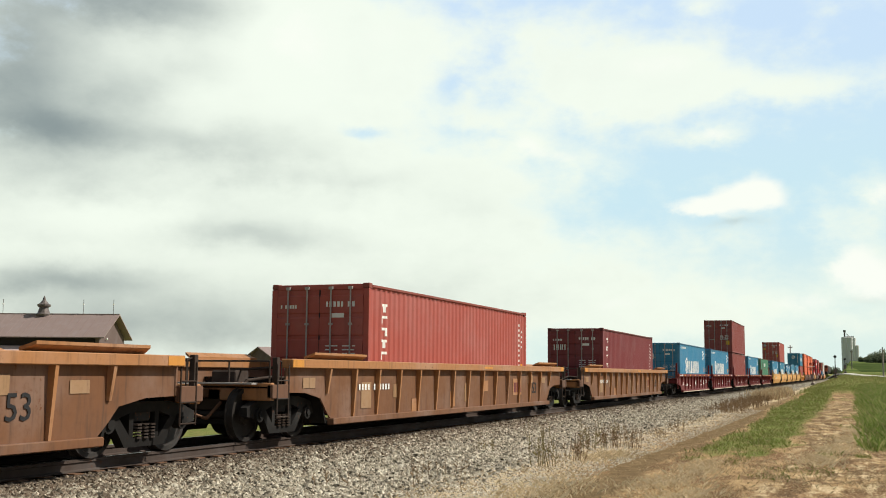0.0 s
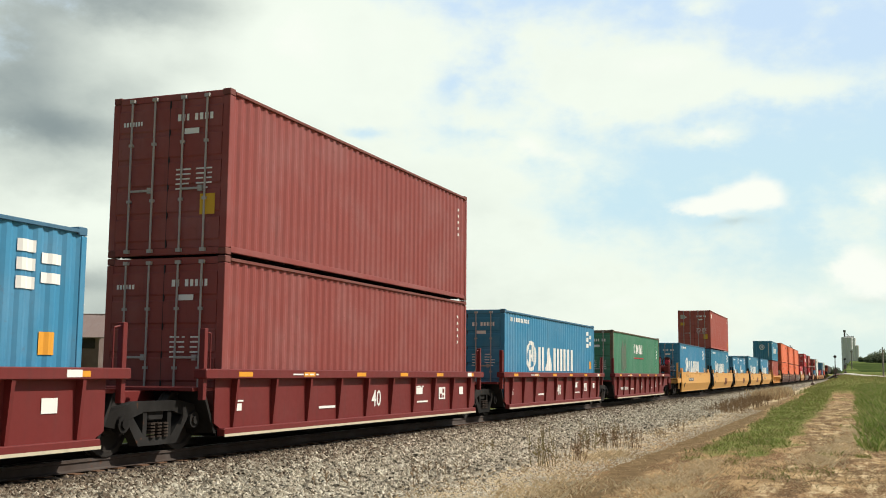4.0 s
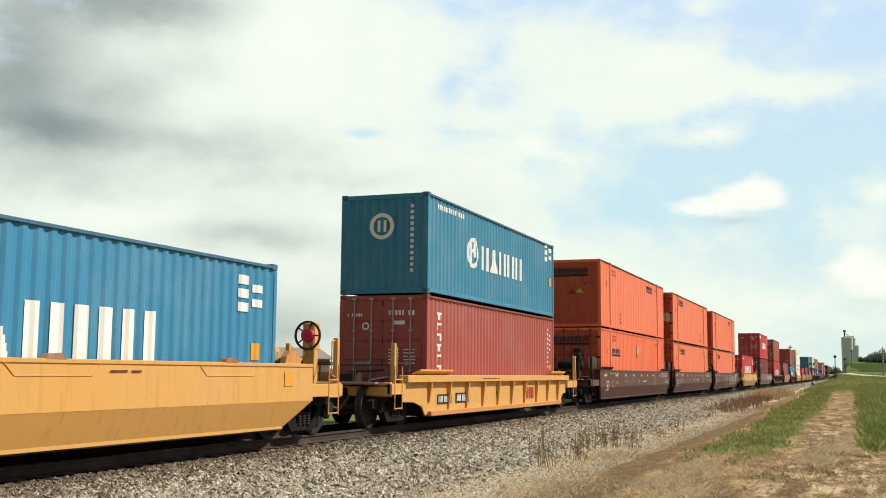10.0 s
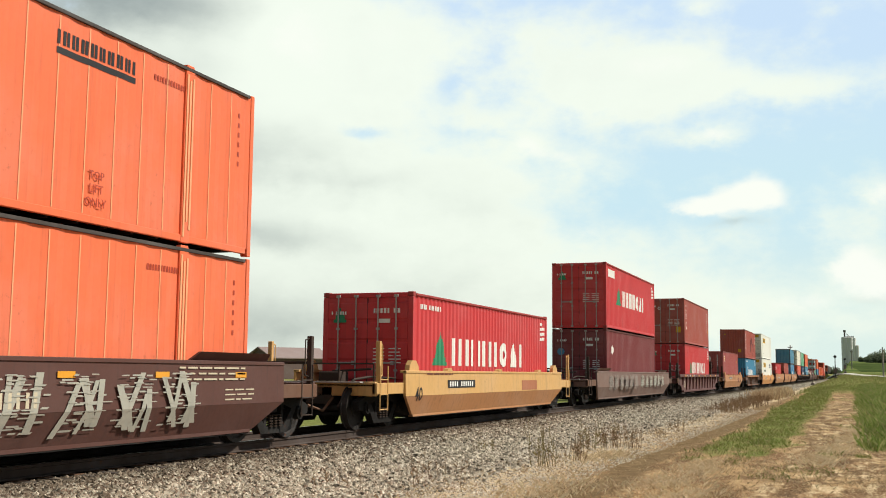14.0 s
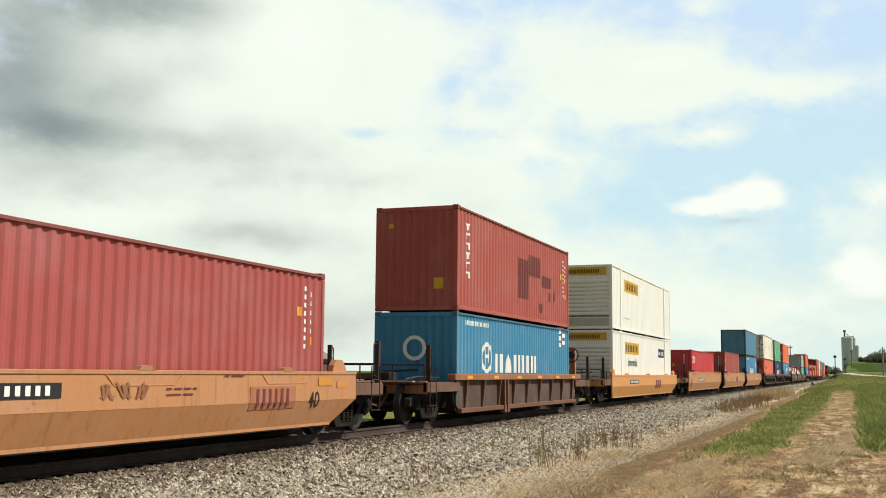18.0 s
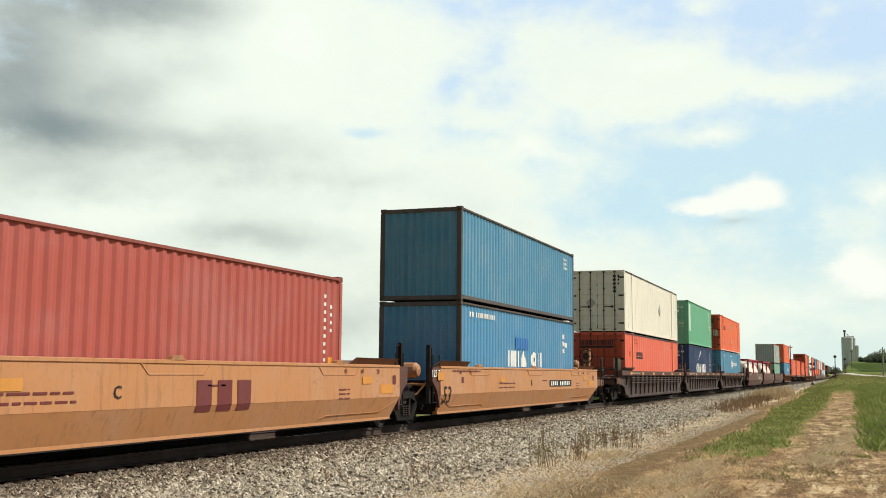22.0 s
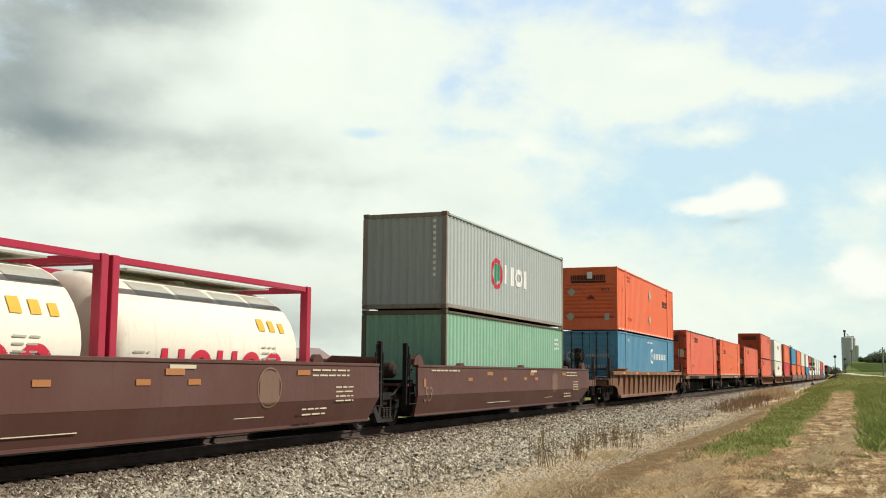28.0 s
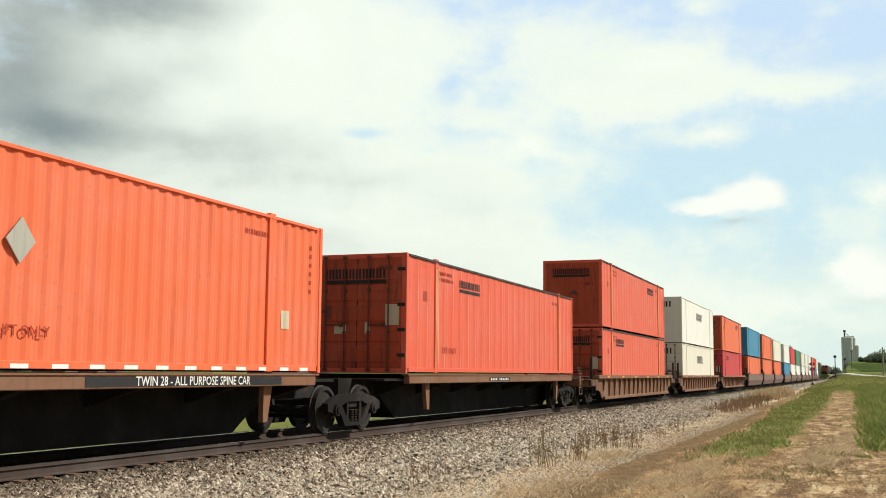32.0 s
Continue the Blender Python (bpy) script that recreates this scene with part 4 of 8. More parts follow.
def truck_meshes():
    out = {}
    s = Shape()
    # cast side frame: a bowed top member, two legs, a spring seat
    outer = [(-1.28, 0.62), (-1.28, 0.46), (-1.05, 0.40), (-0.80, 0.36), (-0.48, 0.14), (0.48, 0.14), (0.80, 0.36), (1.05, 0.40), (1.28, 0.46), (1.28, 0.62), (1.00, 0.72), (0.55, 0.80), (-0.55, 0.80), (-1.00, 0.72)]
    top = [(-1.28, 0.62), (-1.28, 0.46), (-1.05, 0.42), (-0.78, 0.52), (-0.36, 0.64), (0.36, 0.64), (0.78, 0.52), (1.05, 0.42), (1.28, 0.46), (1.28, 0.62), (1.00, 0.72), (0.55, 0.80), (-0.55, 0.80), (-1.00, 0.72)]
    s.prism(top, -0.07, 0.07)
    s.prism([(-0.78, 0.52), (-0.62, 0.56), (-0.34, 0.26), (0.34, 0.26), (0.62, 0.56), (0.78, 0.52), (0.48, 0.13), (-0.48, 0.13)], -0.09, 0.07)
    s.box(-0.10, 0.05, -0.36, -0.26, 0.2, 0.68).box(-0.10, 0.05, 0.26, 0.36, 0.2, 0.68)
    for y in (-0.9, 0.9):
        s.rod((-0.02, y, WHEEL_R), (0.12, y, WHEEL_R), 0.13, 12)
        s.rod((0.12, y, WHEEL_R), (0.15, y, WHEEL_R), 0.07, 10)
    out["frame"] = s.mesh("side_frame")
    s = Shape()
    for y in (-0.17, 0.0, 0.17):
        for x in (-0.03, 0.05):
            for i in range(5):
                s.rod((x, y, 0.25 + i * 0.048), (x, y, 0.275 + i * 0.048), 0.07, 8)
    out["springs"] = s.mesh("spring_group")
    out["bolster"] = Shape().box(-1.02, 1.02, -0.2, 0.2, 0.50, 0.68, 0.03).rod((0, 0, 0.66), (0, 0, 0.86), 0.2, 12).box(-0.55, 0.55, -0.95, -0.85, 0.3, 0.38).box(-0.55, 0.55, 0.85, 0.95, 0.3, 0.38).mesh("bolster")
    r = WHEEL_R
    prof = [(0.0, 0.09), (0.0, 0.17), (0.035, 0.19), (0.035, r - 0.09), (-0.005, r - 0.07), (-0.005, r), (0.10, r + 0.004), (0.115, r + 0.03), (0.14, r + 0.03), (0.145, r - 0.07), (0.10, r - 0.09), (0.09, 0.19), (0.12, 0.17), (0.12, 0.09)]
    s = Shape()
    s.lathe([(0.82 - a, b) for a, b in prof], (0, 0, 0), "x", 28)
    s.lathe([(a - 0.82, b) for a, b in prof], (0, 0, 0), "x", 28)
    s.rod((-1.0, 0, 0), (1.0, 0, 0), 0.085, 10)
    out["wheelset"] = s.mesh("wheelset")
    return out


TRUCK = truck_meshes()


def truck(parent, y):
    """A two-axle truck under a car."""
    b = part("truck", TRUCK["bolster"], STEEL_DARK, parent, "sooty cast-steel two-axle truck", pose(0, y, 0))
    for x in (1.0, -1.0):
        part("side_frame", TRUCK["frame"], STEEL_DARK, b, at=pose(x, 0, 0, 0, 0, 0 if x > 0 else 180))
        part("spring_group", TRUCK["springs"], GRIME, b, at=pose(x, 0, 0))
    for dy in (-0.9, 0.9):
        w = part("wheelset", TRUCK["wheelset"], STEEL_WHEEL, b, at=pose(0, dy, WHEEL_R))
        WHEELS.append((w, dy))


def coupler(parent, y, sign, reach):
    s = Shape().box(-0.09, 0.09, min(y, y + sign * reach), max(y, y + sign * reach), 0.78, 0.94, 0.02)
    e = y + sign * reach
    s.box(-0.17, 0.17, min(e, e - sign * 0.3), max(e, e - sign * 0.3), 0.72, 1.0, 0.04)
    s.pipe([(0.35, y, 0.7), (0.3, y + sign * reach * 0.5, 0.42), (0.12, e, 0.55)], 0.03)
    part("coupler", s, RUST, parent)


def brake_wheel(parent, x, y, z, mat):
    s = Shape().lathe([(-0.018, 0.26), (0.018, 0.26), (0.018, 0.30), (-0.018, 0.30)], (x, y, z), "y", 20)
    for k in range(5):
        a = 2 * math.pi * k / 5
        s.rod((x, y, z), (x + 0.28 * math.cos(a), y, z + 0.28 * math.sin(a)), 0.015, 5)
    wheel = part("brake_wheel", s, GRIME, parent)
    part("hub", Shape().lathe([(-0.06, 0.02), (-0.05, 0.13), (0.05, 0.15), (0.1, 0.02)], (x, y, z), "y", 14), BRAND_RED if mat in (P_MAROON, P_YELLOW) else GRIME, wheel)
    part("brake_housing", Shape().box(x - 0.14, x + 0.14, y + 0.03, y + 0.28, z - 0.3, z + 0.28, 0.04).rod((x, y - 0.02, z), (x, y + 0.1, z), 0.05), mat, parent)


def tank_reservoir(parent, y, z, mat, x=0.2):
    part("air_reservoir", Shape().lathe([(-0.55, 0.02), (-0.52, 0.14), (-0.44, 0.2), (0.44, 0.2), (0.52, 0.14), (0.55, 0.02)], (x, y, z), "x", 14), mat, parent)


def ladder(parent, y, mat, x=1.42, z0=0.45, z1=1.75, wide=0.42, rungs=4):
    s = Shape().rod((x, y, z0), (x, y, z1), 0.016, 6).rod((x, y + wide, z0), (x, y + wide, z1), 0.016, 6)
    for i in range(rungs):
        z = z0 + 0.03 + i * (min(z1, 1.5) - z0) / rungs
        s.rod((x, y, z), (x, y + wide, z), 0.014, 6)
    part("ladder", s, mat, parent)


def stanchion(parent, y, mat, x=1.4, z0=0.9, z1=2.0, sign=1):
    s = Shape().box(x - 0.05, x + 0.05, y - 0.05, y + 0.05, z0, z1, 0.01)
    s.pipe([(x, y + sign * 0.05, z1 - 0.05), (x, y + sign * 0.2, z1 - 0.08), (x, y + sign * 0.2, z1 - 0.75), (x, y + sign * 0.05, z1 - 0.78)], 0.014)
    part("grab_post", s, mat, parent)


def end_platform(parent, y, sign, reach, mat, z=1.02, brake=False, rails=True, start=0.0, post_top=0.95):
    """The deck over the truck at a free end, with its sill, steps and grab irons. y is where the well ends."""
    a, b = sorted((y, y + sign * reach))
    e = y + sign * reach
    part("end_deck", Shape().box(-1.32, 1.32, a, b, z - 0.05, z, 0.01), GRIME, parent)
    part("centre_sill", Shape().box(-0.33, 0.33, a - (0.1 if sign > 0 else 0), b + (0.1 if sign < 0 else 0), z - 0.45, z - 0.05, 0.02), GRIME, parent)
    part("end_sill", Shape().box(-1.38, 1.38, min(e, e - sign * 0.14), max(e, e - sign * 0.14), z - 0.26, z + 0.06, 0.02), mat, parent)
    for x in (1.36, -1.36):
        lo, hi = sorted((y + sign * min(start, reach - 0.3), e))
        part("side_sill", Shape().box(x - 0.06, x + 0.06, lo, hi, z - 0.22, z + 0.03, 0.015), mat if mat in (P_YELLOW, P_MAROON, P_FADED) else P_GUIDE, parent)
    post = mat if mat in (P_YELLOW, P_MAROON, P_FADED) else GRIME
    ladder(parent, e - sign * 0.16 - (0.46 if sign > 0 else 0), post, 1.42, 0.42, 1.4, rungs=3)
    if rails:
        s = Shape()
        for x in (1.3, 0.45, -0.45, -1.3):
            s.rod((x, e - sign * 0.08, z), (x, e - sign * 0.08, z + 0.45), 0.02, 6)
        s.rod((1.3, e - sign * 0.08, z + 0.45), (-1.3, e - sign * 0.08, z + 0.45), 0.02, 6)
        part("handrail", s, GRIME, parent)
        stanchion(parent, e - sign * 0.2, post, 1.36, z - 0.1, z + post_top, -sign)
        stanchion(parent, e - sign * 0.2, post, -1.36, z - 0.1, z + post_top, -sign)
    part("walkway", Shape().box(-1.1, 1.1, min(e, e + sign * 0.2), max(e, e + sign * 0.2), z + 0.03, z + 0.06), GREY_BAR, parent)
    if brake:
        brake_wheel(parent, 0.75, y + sign * 2.0, z + 1.0, brake)
        tank_reservoir(parent, y + sign * 0.8, z + 0.62, brake)
        part("tank_saddle", Shape().box(-0.2, 0.0, *sorted((y + sign * 0.65, y + sign * 0.95)), z, z + 0.46, 0.02).box(0.4, 0.6, *sorted((y + sign * 0.65, y + sign * 0.95)), z, z + 0.46, 0.02), GRIME, parent)
        part("brake_stand", Shape().box(0.62, 0.88, *sorted((y + sign * 2.05, y + sign * 2.22)), z, z + 0.75, 0.02).rod((0.7, y + sign * 1.2, z + 0.1), (0.7, y + sign * 2.1, z + 0.7), 0.03, 6), brake, parent)
    part("brake_pipe", Shape().pipe([(0.9, y + sign * 0.2, z + 0.12), (0.7, y + sign * reach * 0.5, z + 0.16), (0.75, e - sign * 0.2, z + 0.1), (0.6, e + sign * 0.25, z - 0.5)], 0.028), GRIME, parent)
    part("lever_box", Shape().box(-0.75, -0.2, *sorted((y + sign * 0.5, y + sign * 1.0)), z, z + 0.28, 0.03).rod((-0.5, y + sign * 0.75, z + 0.28), (0.6, y + sign * 0.9, z + 0.34), 0.03, 6), GRIME, parent)
    coupler(parent, e, sign, 0.75)


def well_floor(parent, y0, y1, mat):
    s = Shape()
    for y in (y0, y1 - 1.1, (y0 + y1) / 2 - 0.5):
        s.box(-1.3, 1.3, y, y + 1.1, 0.20, 0.31, 0.01)
    s.box(-1.3, -1.0, y0, y1, 0.20, 0.29).box(1.0, 1.3, y0, y1, 0.20, 0.29)
    part("well_floor", s, mat, parent)


def bulkhead(parent, y, sign, mat, z1=1.35):
    """The slanting plate that closes the well at a truck."""
    t = 0.06
    part("bulkhead", Shape().prism([(y, 0.25), (y + sign * t, 0.25), (y + sign * (0.35 + t), z1 - 0.35), (y + sign * 0.35, z1 - 0.35)], -1.3, 1.3), mat, parent)


def ribbed_car(label, y, w0, w1, mat, a0, a1, top=1.5, low=0.20, ribs=13, inset=None, lip=0.0, brake=None, art=(False, False), deck=1.0, chord=0.2, foot=None, posts=None, tag=True, post_top=0.95):
    """A well car with posts down its sides. The well lies from y + w0 to y + w1; a0 and a1 are how far its sides reach past the well at each end.
    art says which ends rest on a truck shared with the next unit."""
    ob = thing("well_car", label, "rail car", "well cars of the train", pose(TRACK_X, y, RAIL_Z))
    inset = inset or mat
    for sx in (1, -1):
        x = 1.34 * sx
        # side sheet, cut away over the trucks
        pts = [(w0 - 0.12, top - chord), (w0 - 0.12, low + 0.22)]
        if a0 > 0.6:
            pts = [(w0 - a0, top - chord), (w0 - a0, top - 0.62)]
            pts += [(w0 - a0 * 0.55, top - 0.64), (w0 - 0.35, top - 0.75), (w0 - 0.12, top - 0.98)]
        pts += [(w0 + 0.12, low + 0.1), (w1 - 0.12, low + 0.1)]
        if a1 > 0.6:
            pts += [(w1 + 0.12, top - 0.98), (w1 + 0.35, top - 0.75), (w1 + a1 * 0.55, top - 0.64)]
        pts += [(w1 + a1, top - 0.62), (w1 + a1, top - chord)] if a1 > 0.6 else [(w1 + 0.12, low + 0.22), (w1 + 0.12, top - chord)]
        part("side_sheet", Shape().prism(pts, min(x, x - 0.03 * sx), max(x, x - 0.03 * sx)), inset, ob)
        xs = sorted((x - 0.10 * sx, x + 0.14 * sx))
        part("top_chord", Shape().box(*xs, w0 - a0, w1 + a1, top - chord, top, 0.02), mat, ob)
        xs = sorted((x - 0.12 * sx, x + 0.10 * sx))
        part("bottom_chord", Shape().box(*xs, w0 + 0.05, w1 - 0.05, low, low + 0.13, 0.02), foot or mat, ob)
        span = (w1 + a1 * 0.4) - (w0 - a0 * 0.4)
        xs = sorted((x + 0.004 * sx, x + 0.11 * sx))
        for i in range(ribs):
            yy = w0 - a0 * 0.4 + (i + 0.5) * span / ribs
            lo = low + 0.12 if w0 + 0.2 < yy < w1 - 0.2 else top - 0.66
            wide = 0.035
            # a fin that stands out further towards the top
            zt = top - chord
            deep, thin = x + 0.12 * sx, x + 0.045 * sx
            part("rib", Shape().poly([(x, yy - wide, zt), (x, yy + wide, zt), (x, yy + wide, lo), (x, yy - wide, lo), (deep, yy - wide, zt), (deep, yy + wide, zt), (thin, yy + wide * 0.8, lo), (thin, yy - wide * 0.8, lo)], [(4, 5, 6, 7), (0, 4, 7, 3), (1, 2, 6, 5), (3, 7, 6, 2)]), posts or mat, ob)
        if lip:
            for c0, c1 in ((w0 - a0 * 0.55, w0 + 1.6), (w1 - 1.6, w1 + a1 * 0.55)):
                part("guide_plate", Shape().poly([(x - 0.06 * sx, c0, top), (x - 0.06 * sx, c1, top), (x + 0.13 * sx, c1 - 0.1, top + lip), (x + 0.13 * sx, c0 + 0.1, top + lip), (x - 0.06 * sx, c0, top + 0.05), (x - 0.06 * sx, c1, top + 0.05), (x + 0.13 * sx, c1 - 0.1, top + lip + 0.045), (x + 0.13 * sx, c0 + 0.1, top + lip + 0.045)], [(0, 1, 2, 3), (7, 6, 5, 4), (3, 2, 6, 7), (0, 3, 7, 4), (1, 5, 6, 2), (0, 4, 5, 1)]), mat, ob)
    well_floor(ob, w0, w1, STEEL_DARK)
    for k, (yy, s, a, shared) in enumerate(((w0, -1, a0, art[0]), (w1, 1, a1, art[1]))):
        bulkhead(ob, yy, s, STEEL_DARK, top)
        if shared:
            part("end_deck", Shape().box(-1.3, 1.3, *sorted((yy, yy + s * (a + 0.1))), deck - 0.06, deck, 0.01), mat, ob)
            part("centre_sill", Shape().box(-0.33, 0.33, *sorted((yy - s * 0.1, yy + s * 1.55)), deck - 0.5, deck - 0.06, 0.02), mat, ob)
            stanchion(ob, yy + s * (a - 0.08), mat, 1.36, deck - 0.2, deck + 0.95, -s)
            if k == 1:
                truck(ob, yy + SHARE)
        else:
            end_platform(ob, yy, s, max(a + 0.25, 2.35), mat, deck, brake=brake if k == 1 or art[1] else False, start=a if a > 0.6 else 0.0, post_top=post_top)
            truck(ob, yy + s * 1.35)
    if tag:
        for i in range(6):
            yy = w0 + 0.6 + i * (w1 - w0 - 1.2) / 5
            part("reflector", Shape().box(1.48, 1.484, yy - 0.22, yy + 0.22, top - chord * 0.78, top - chord * 0.28), YELLOW, ob, "amber reflector strip")
    MOVING.append((ob, y, 0.0))
    return ob


def smooth_car(label, y, w0, w1, mat, top=1.43, low=0.235, fold=0.72, lower=None, guides=True, flaps=False, plate=None,  brake=None, art=(False, False), reach=2.3, deck=1.0, a=0.45):
    """A well car with plain plated sides that fold inwards towards the bottom."""
    ob = thing("well_car", label, "rail car", "well cars of the train", pose(TRACK_X, y, RAIL_Z))
    lower = lower or mat
    ends = [(a if s else 0.9) for s in art]
    for sx in (1, -1):
        x = 1.46
        up = Shape()
        y0, y1 = w0 - ends[0], w1 + ends[1]
        up.prism([(sx * x, top), (sx * (x + 0.015), fold), (sx * (x - 0.05), fold), (sx * (x - 0.06), top)], y0, y1, "y")
        part("side_plate", up, mat, ob)
        part("top_chord", Shape().box(*sorted((sx * (x - 0.14), sx * (x + 0.02))), y0, y1, top - 0.05, top + 0.012, 0.012), mat, ob)
        # lower plate, leaning in and cut back over the trucks
        c0, c1 = w0 - (0.25 if art[0] else 0.05), w1 + (0.25 if art[1] else 0.05)
        k = 0.45
        pts = [(sx * (x + 0.012), y0, fold), (sx * (x + 0.012), y1, fold), (sx * (x - 0.17), c1, low), (sx * (x - 0.17), c0, low), (sx * (x - 0.05), y0, fold), (sx * (x - 0.05), y1, fold), (sx * (x - 0.23), c1, low), (sx * (x - 0.23), c0, low)]
        part("lower_plate", Shape().poly(pts, [(0, 1, 2, 3), (7, 6, 5, 4), (3, 2, 6, 7), (0, 3, 7, 4), (1, 5, 6, 2)]), lower, ob)
        part("bottom_chord", Shape().box(*sorted((sx * (x - 0.28), sx * (x - 0.155))), c0, c1, low - 0.02, low + 0.06, 0.01), lower, ob)
        if sx > 0 and w1 > 15 and mat == P_ORANGE:
            for yy, d in ((w0, 1), (w1, -1)):
                out = lambda z: x + 0.014 - (fold - z) * 0.337
                z0, z1, z2 = low + 0.12, low + 0.17, fold - 0.08
                part("weld_bead", Shape().pipe([(out(z0), yy + d * 3.2, z0), (out(z1), yy + d * 3.0, z1), (out(z1), yy + d * 0.5, z1), (out(z2), yy - d * 0.35, z2)], 0.007, 5), mat, ob)
        if guides:
            for f in (0.16, 0.5, 0.84):
                yy = w0 + f * (w1 - w0)
                part("guide_plate", Shape().prism([(yy - 0.20, top), (yy - 0.13, top + 0.07), (yy + 0.10, top + 0.085), (yy + 0.20, top)], *sorted((sx * (x - 0.11), sx * (x + 0.02)))), P_CHORD if mat in (P_YELLOW, P_ORANGE) else mat, ob)
                if sx > 0 and mat in (P_YELLOW, P_ORANGE):
                    part("pocket_fold", Shape().pipe([(x + 0.006, yy - 0.95, top - 0.01), (x + 0.006, yy - 0.72, top - 0.21), (x + 0.006, yy + 0.72, top - 0.21), (x + 0.006, yy + 0.95, top - 0.01)], 0.011, 5), mat, ob)
        if flaps:
            for c0, c1 in ((w0 - 0.5, w0 + 1.9), (w1 - 1.9, w1 + 0.5)):
                part("guide_flap", Shape().poly([(sx * (x - 0.13), c0, top), (sx * (x - 0.13), c1, top), (sx * (x + 0.02), c1 - 0.12, top + 0.15), (sx * (x + 0.02), c0 + 0.12, top + 0.15), (sx * (x - 0.18), c0, top), (sx * (x - 0.18), c1, top), (sx * (x - 0.03), c1 - 0.12, top + 0.15), (sx * (x - 0.03), c0 + 0.12, top + 0.15)], [(0, 1, 2, 3), (7, 6, 5, 4), (3, 2, 6, 7), (0, 3, 7, 4), (1, 5, 6, 2)]), P_GUIDE if mat == P_ORANGE else lower, ob)
        for yy, s in () if flaps else ((w0 - 0.25, -1), (w1 + 0.25, 1)):
            part("corner_guide", Shape().prism([(yy - 0.32, top), (yy - 0.27, top + 0.14), (yy - 0.14, top + 0.25), (yy + 0.10, top + 0.25), (yy + 0.25, top + 0.12), (yy + 0.30, top)], *sorted((sx * (x - 0.17), sx * (x - 0.05)))), P_AMBER if mat == P_YELLOW else mat, ob)
    well_floor(ob, w0, w1, STEEL_DARK)
    for k, (yy, s, shared) in enumerate(((w0, -1, art[0]), (w1, 1, art[1]))):
        bulkhead(ob, yy + s * 0.02, s, STEEL_DARK, top)
        if shared:
            part("end_deck", Shape().box(-1.3, 1.3, *sorted((yy, yy + s * 0.75)), deck - 0.06, deck, 0.01), mat, ob)
            part("centre_sill", Shape().box(-0.33, 0.33, *sorted((yy - s * 0.1, yy + s * 1.55)), deck - 0.5, deck - 0.06, 0.02), STEEL_DARK, ob)
            if s < 0:
                tank_reservoir(ob, yy - 0.45, deck + 0.32, mat if plate else GRIME, 0.35)
                part("brake_pipe", Shape().pipe([(1.2, yy - 0.2, top - 0.1), (1.25, yy - 0.7, deck + 0.1), (1.1, yy - 1.1, 0.75), (0.8, yy - 1.5, 0.6)], 0.025), mat if plate else GRIME, ob)
            if plate:
                part("end_plate", Shape().prism([(yy + s * 0.44, top - 0.02), (yy + s * 0.95, top - 0.02), (yy + s * 0.95, top - 0.36), (yy + s * 0.62, top - 0.62), (yy + s * 0.44, 0.4)], 1.36, 1.45), plate, ob, "black painted end plate")
                if s < 0:
                    writing("125 T", 0.25, WHITE, ob, pose(1.4535, yy - 0.72, top - 0.18) @ ON_SIDE)
            stanchion(ob, yy + s * 0.85, STEEL_DARK, 1.3, deck - 0.5, deck + 0.95, -s)
            ladder(ob, yy + s * 0.8 - (0.42 if s > 0 else 0), STEEL_DARK, 1.4, 0.5, 1.7)
            if k == 1:
                truck(ob, yy + SHARE)
        else:
            end_platform(ob, yy, s, reach, mat, deck, brake=brake if k == 1 or art[1] else False)
            truck(ob, yy + s * 1.3)
    MOVING.append((ob, y, 0.0))
    return ob


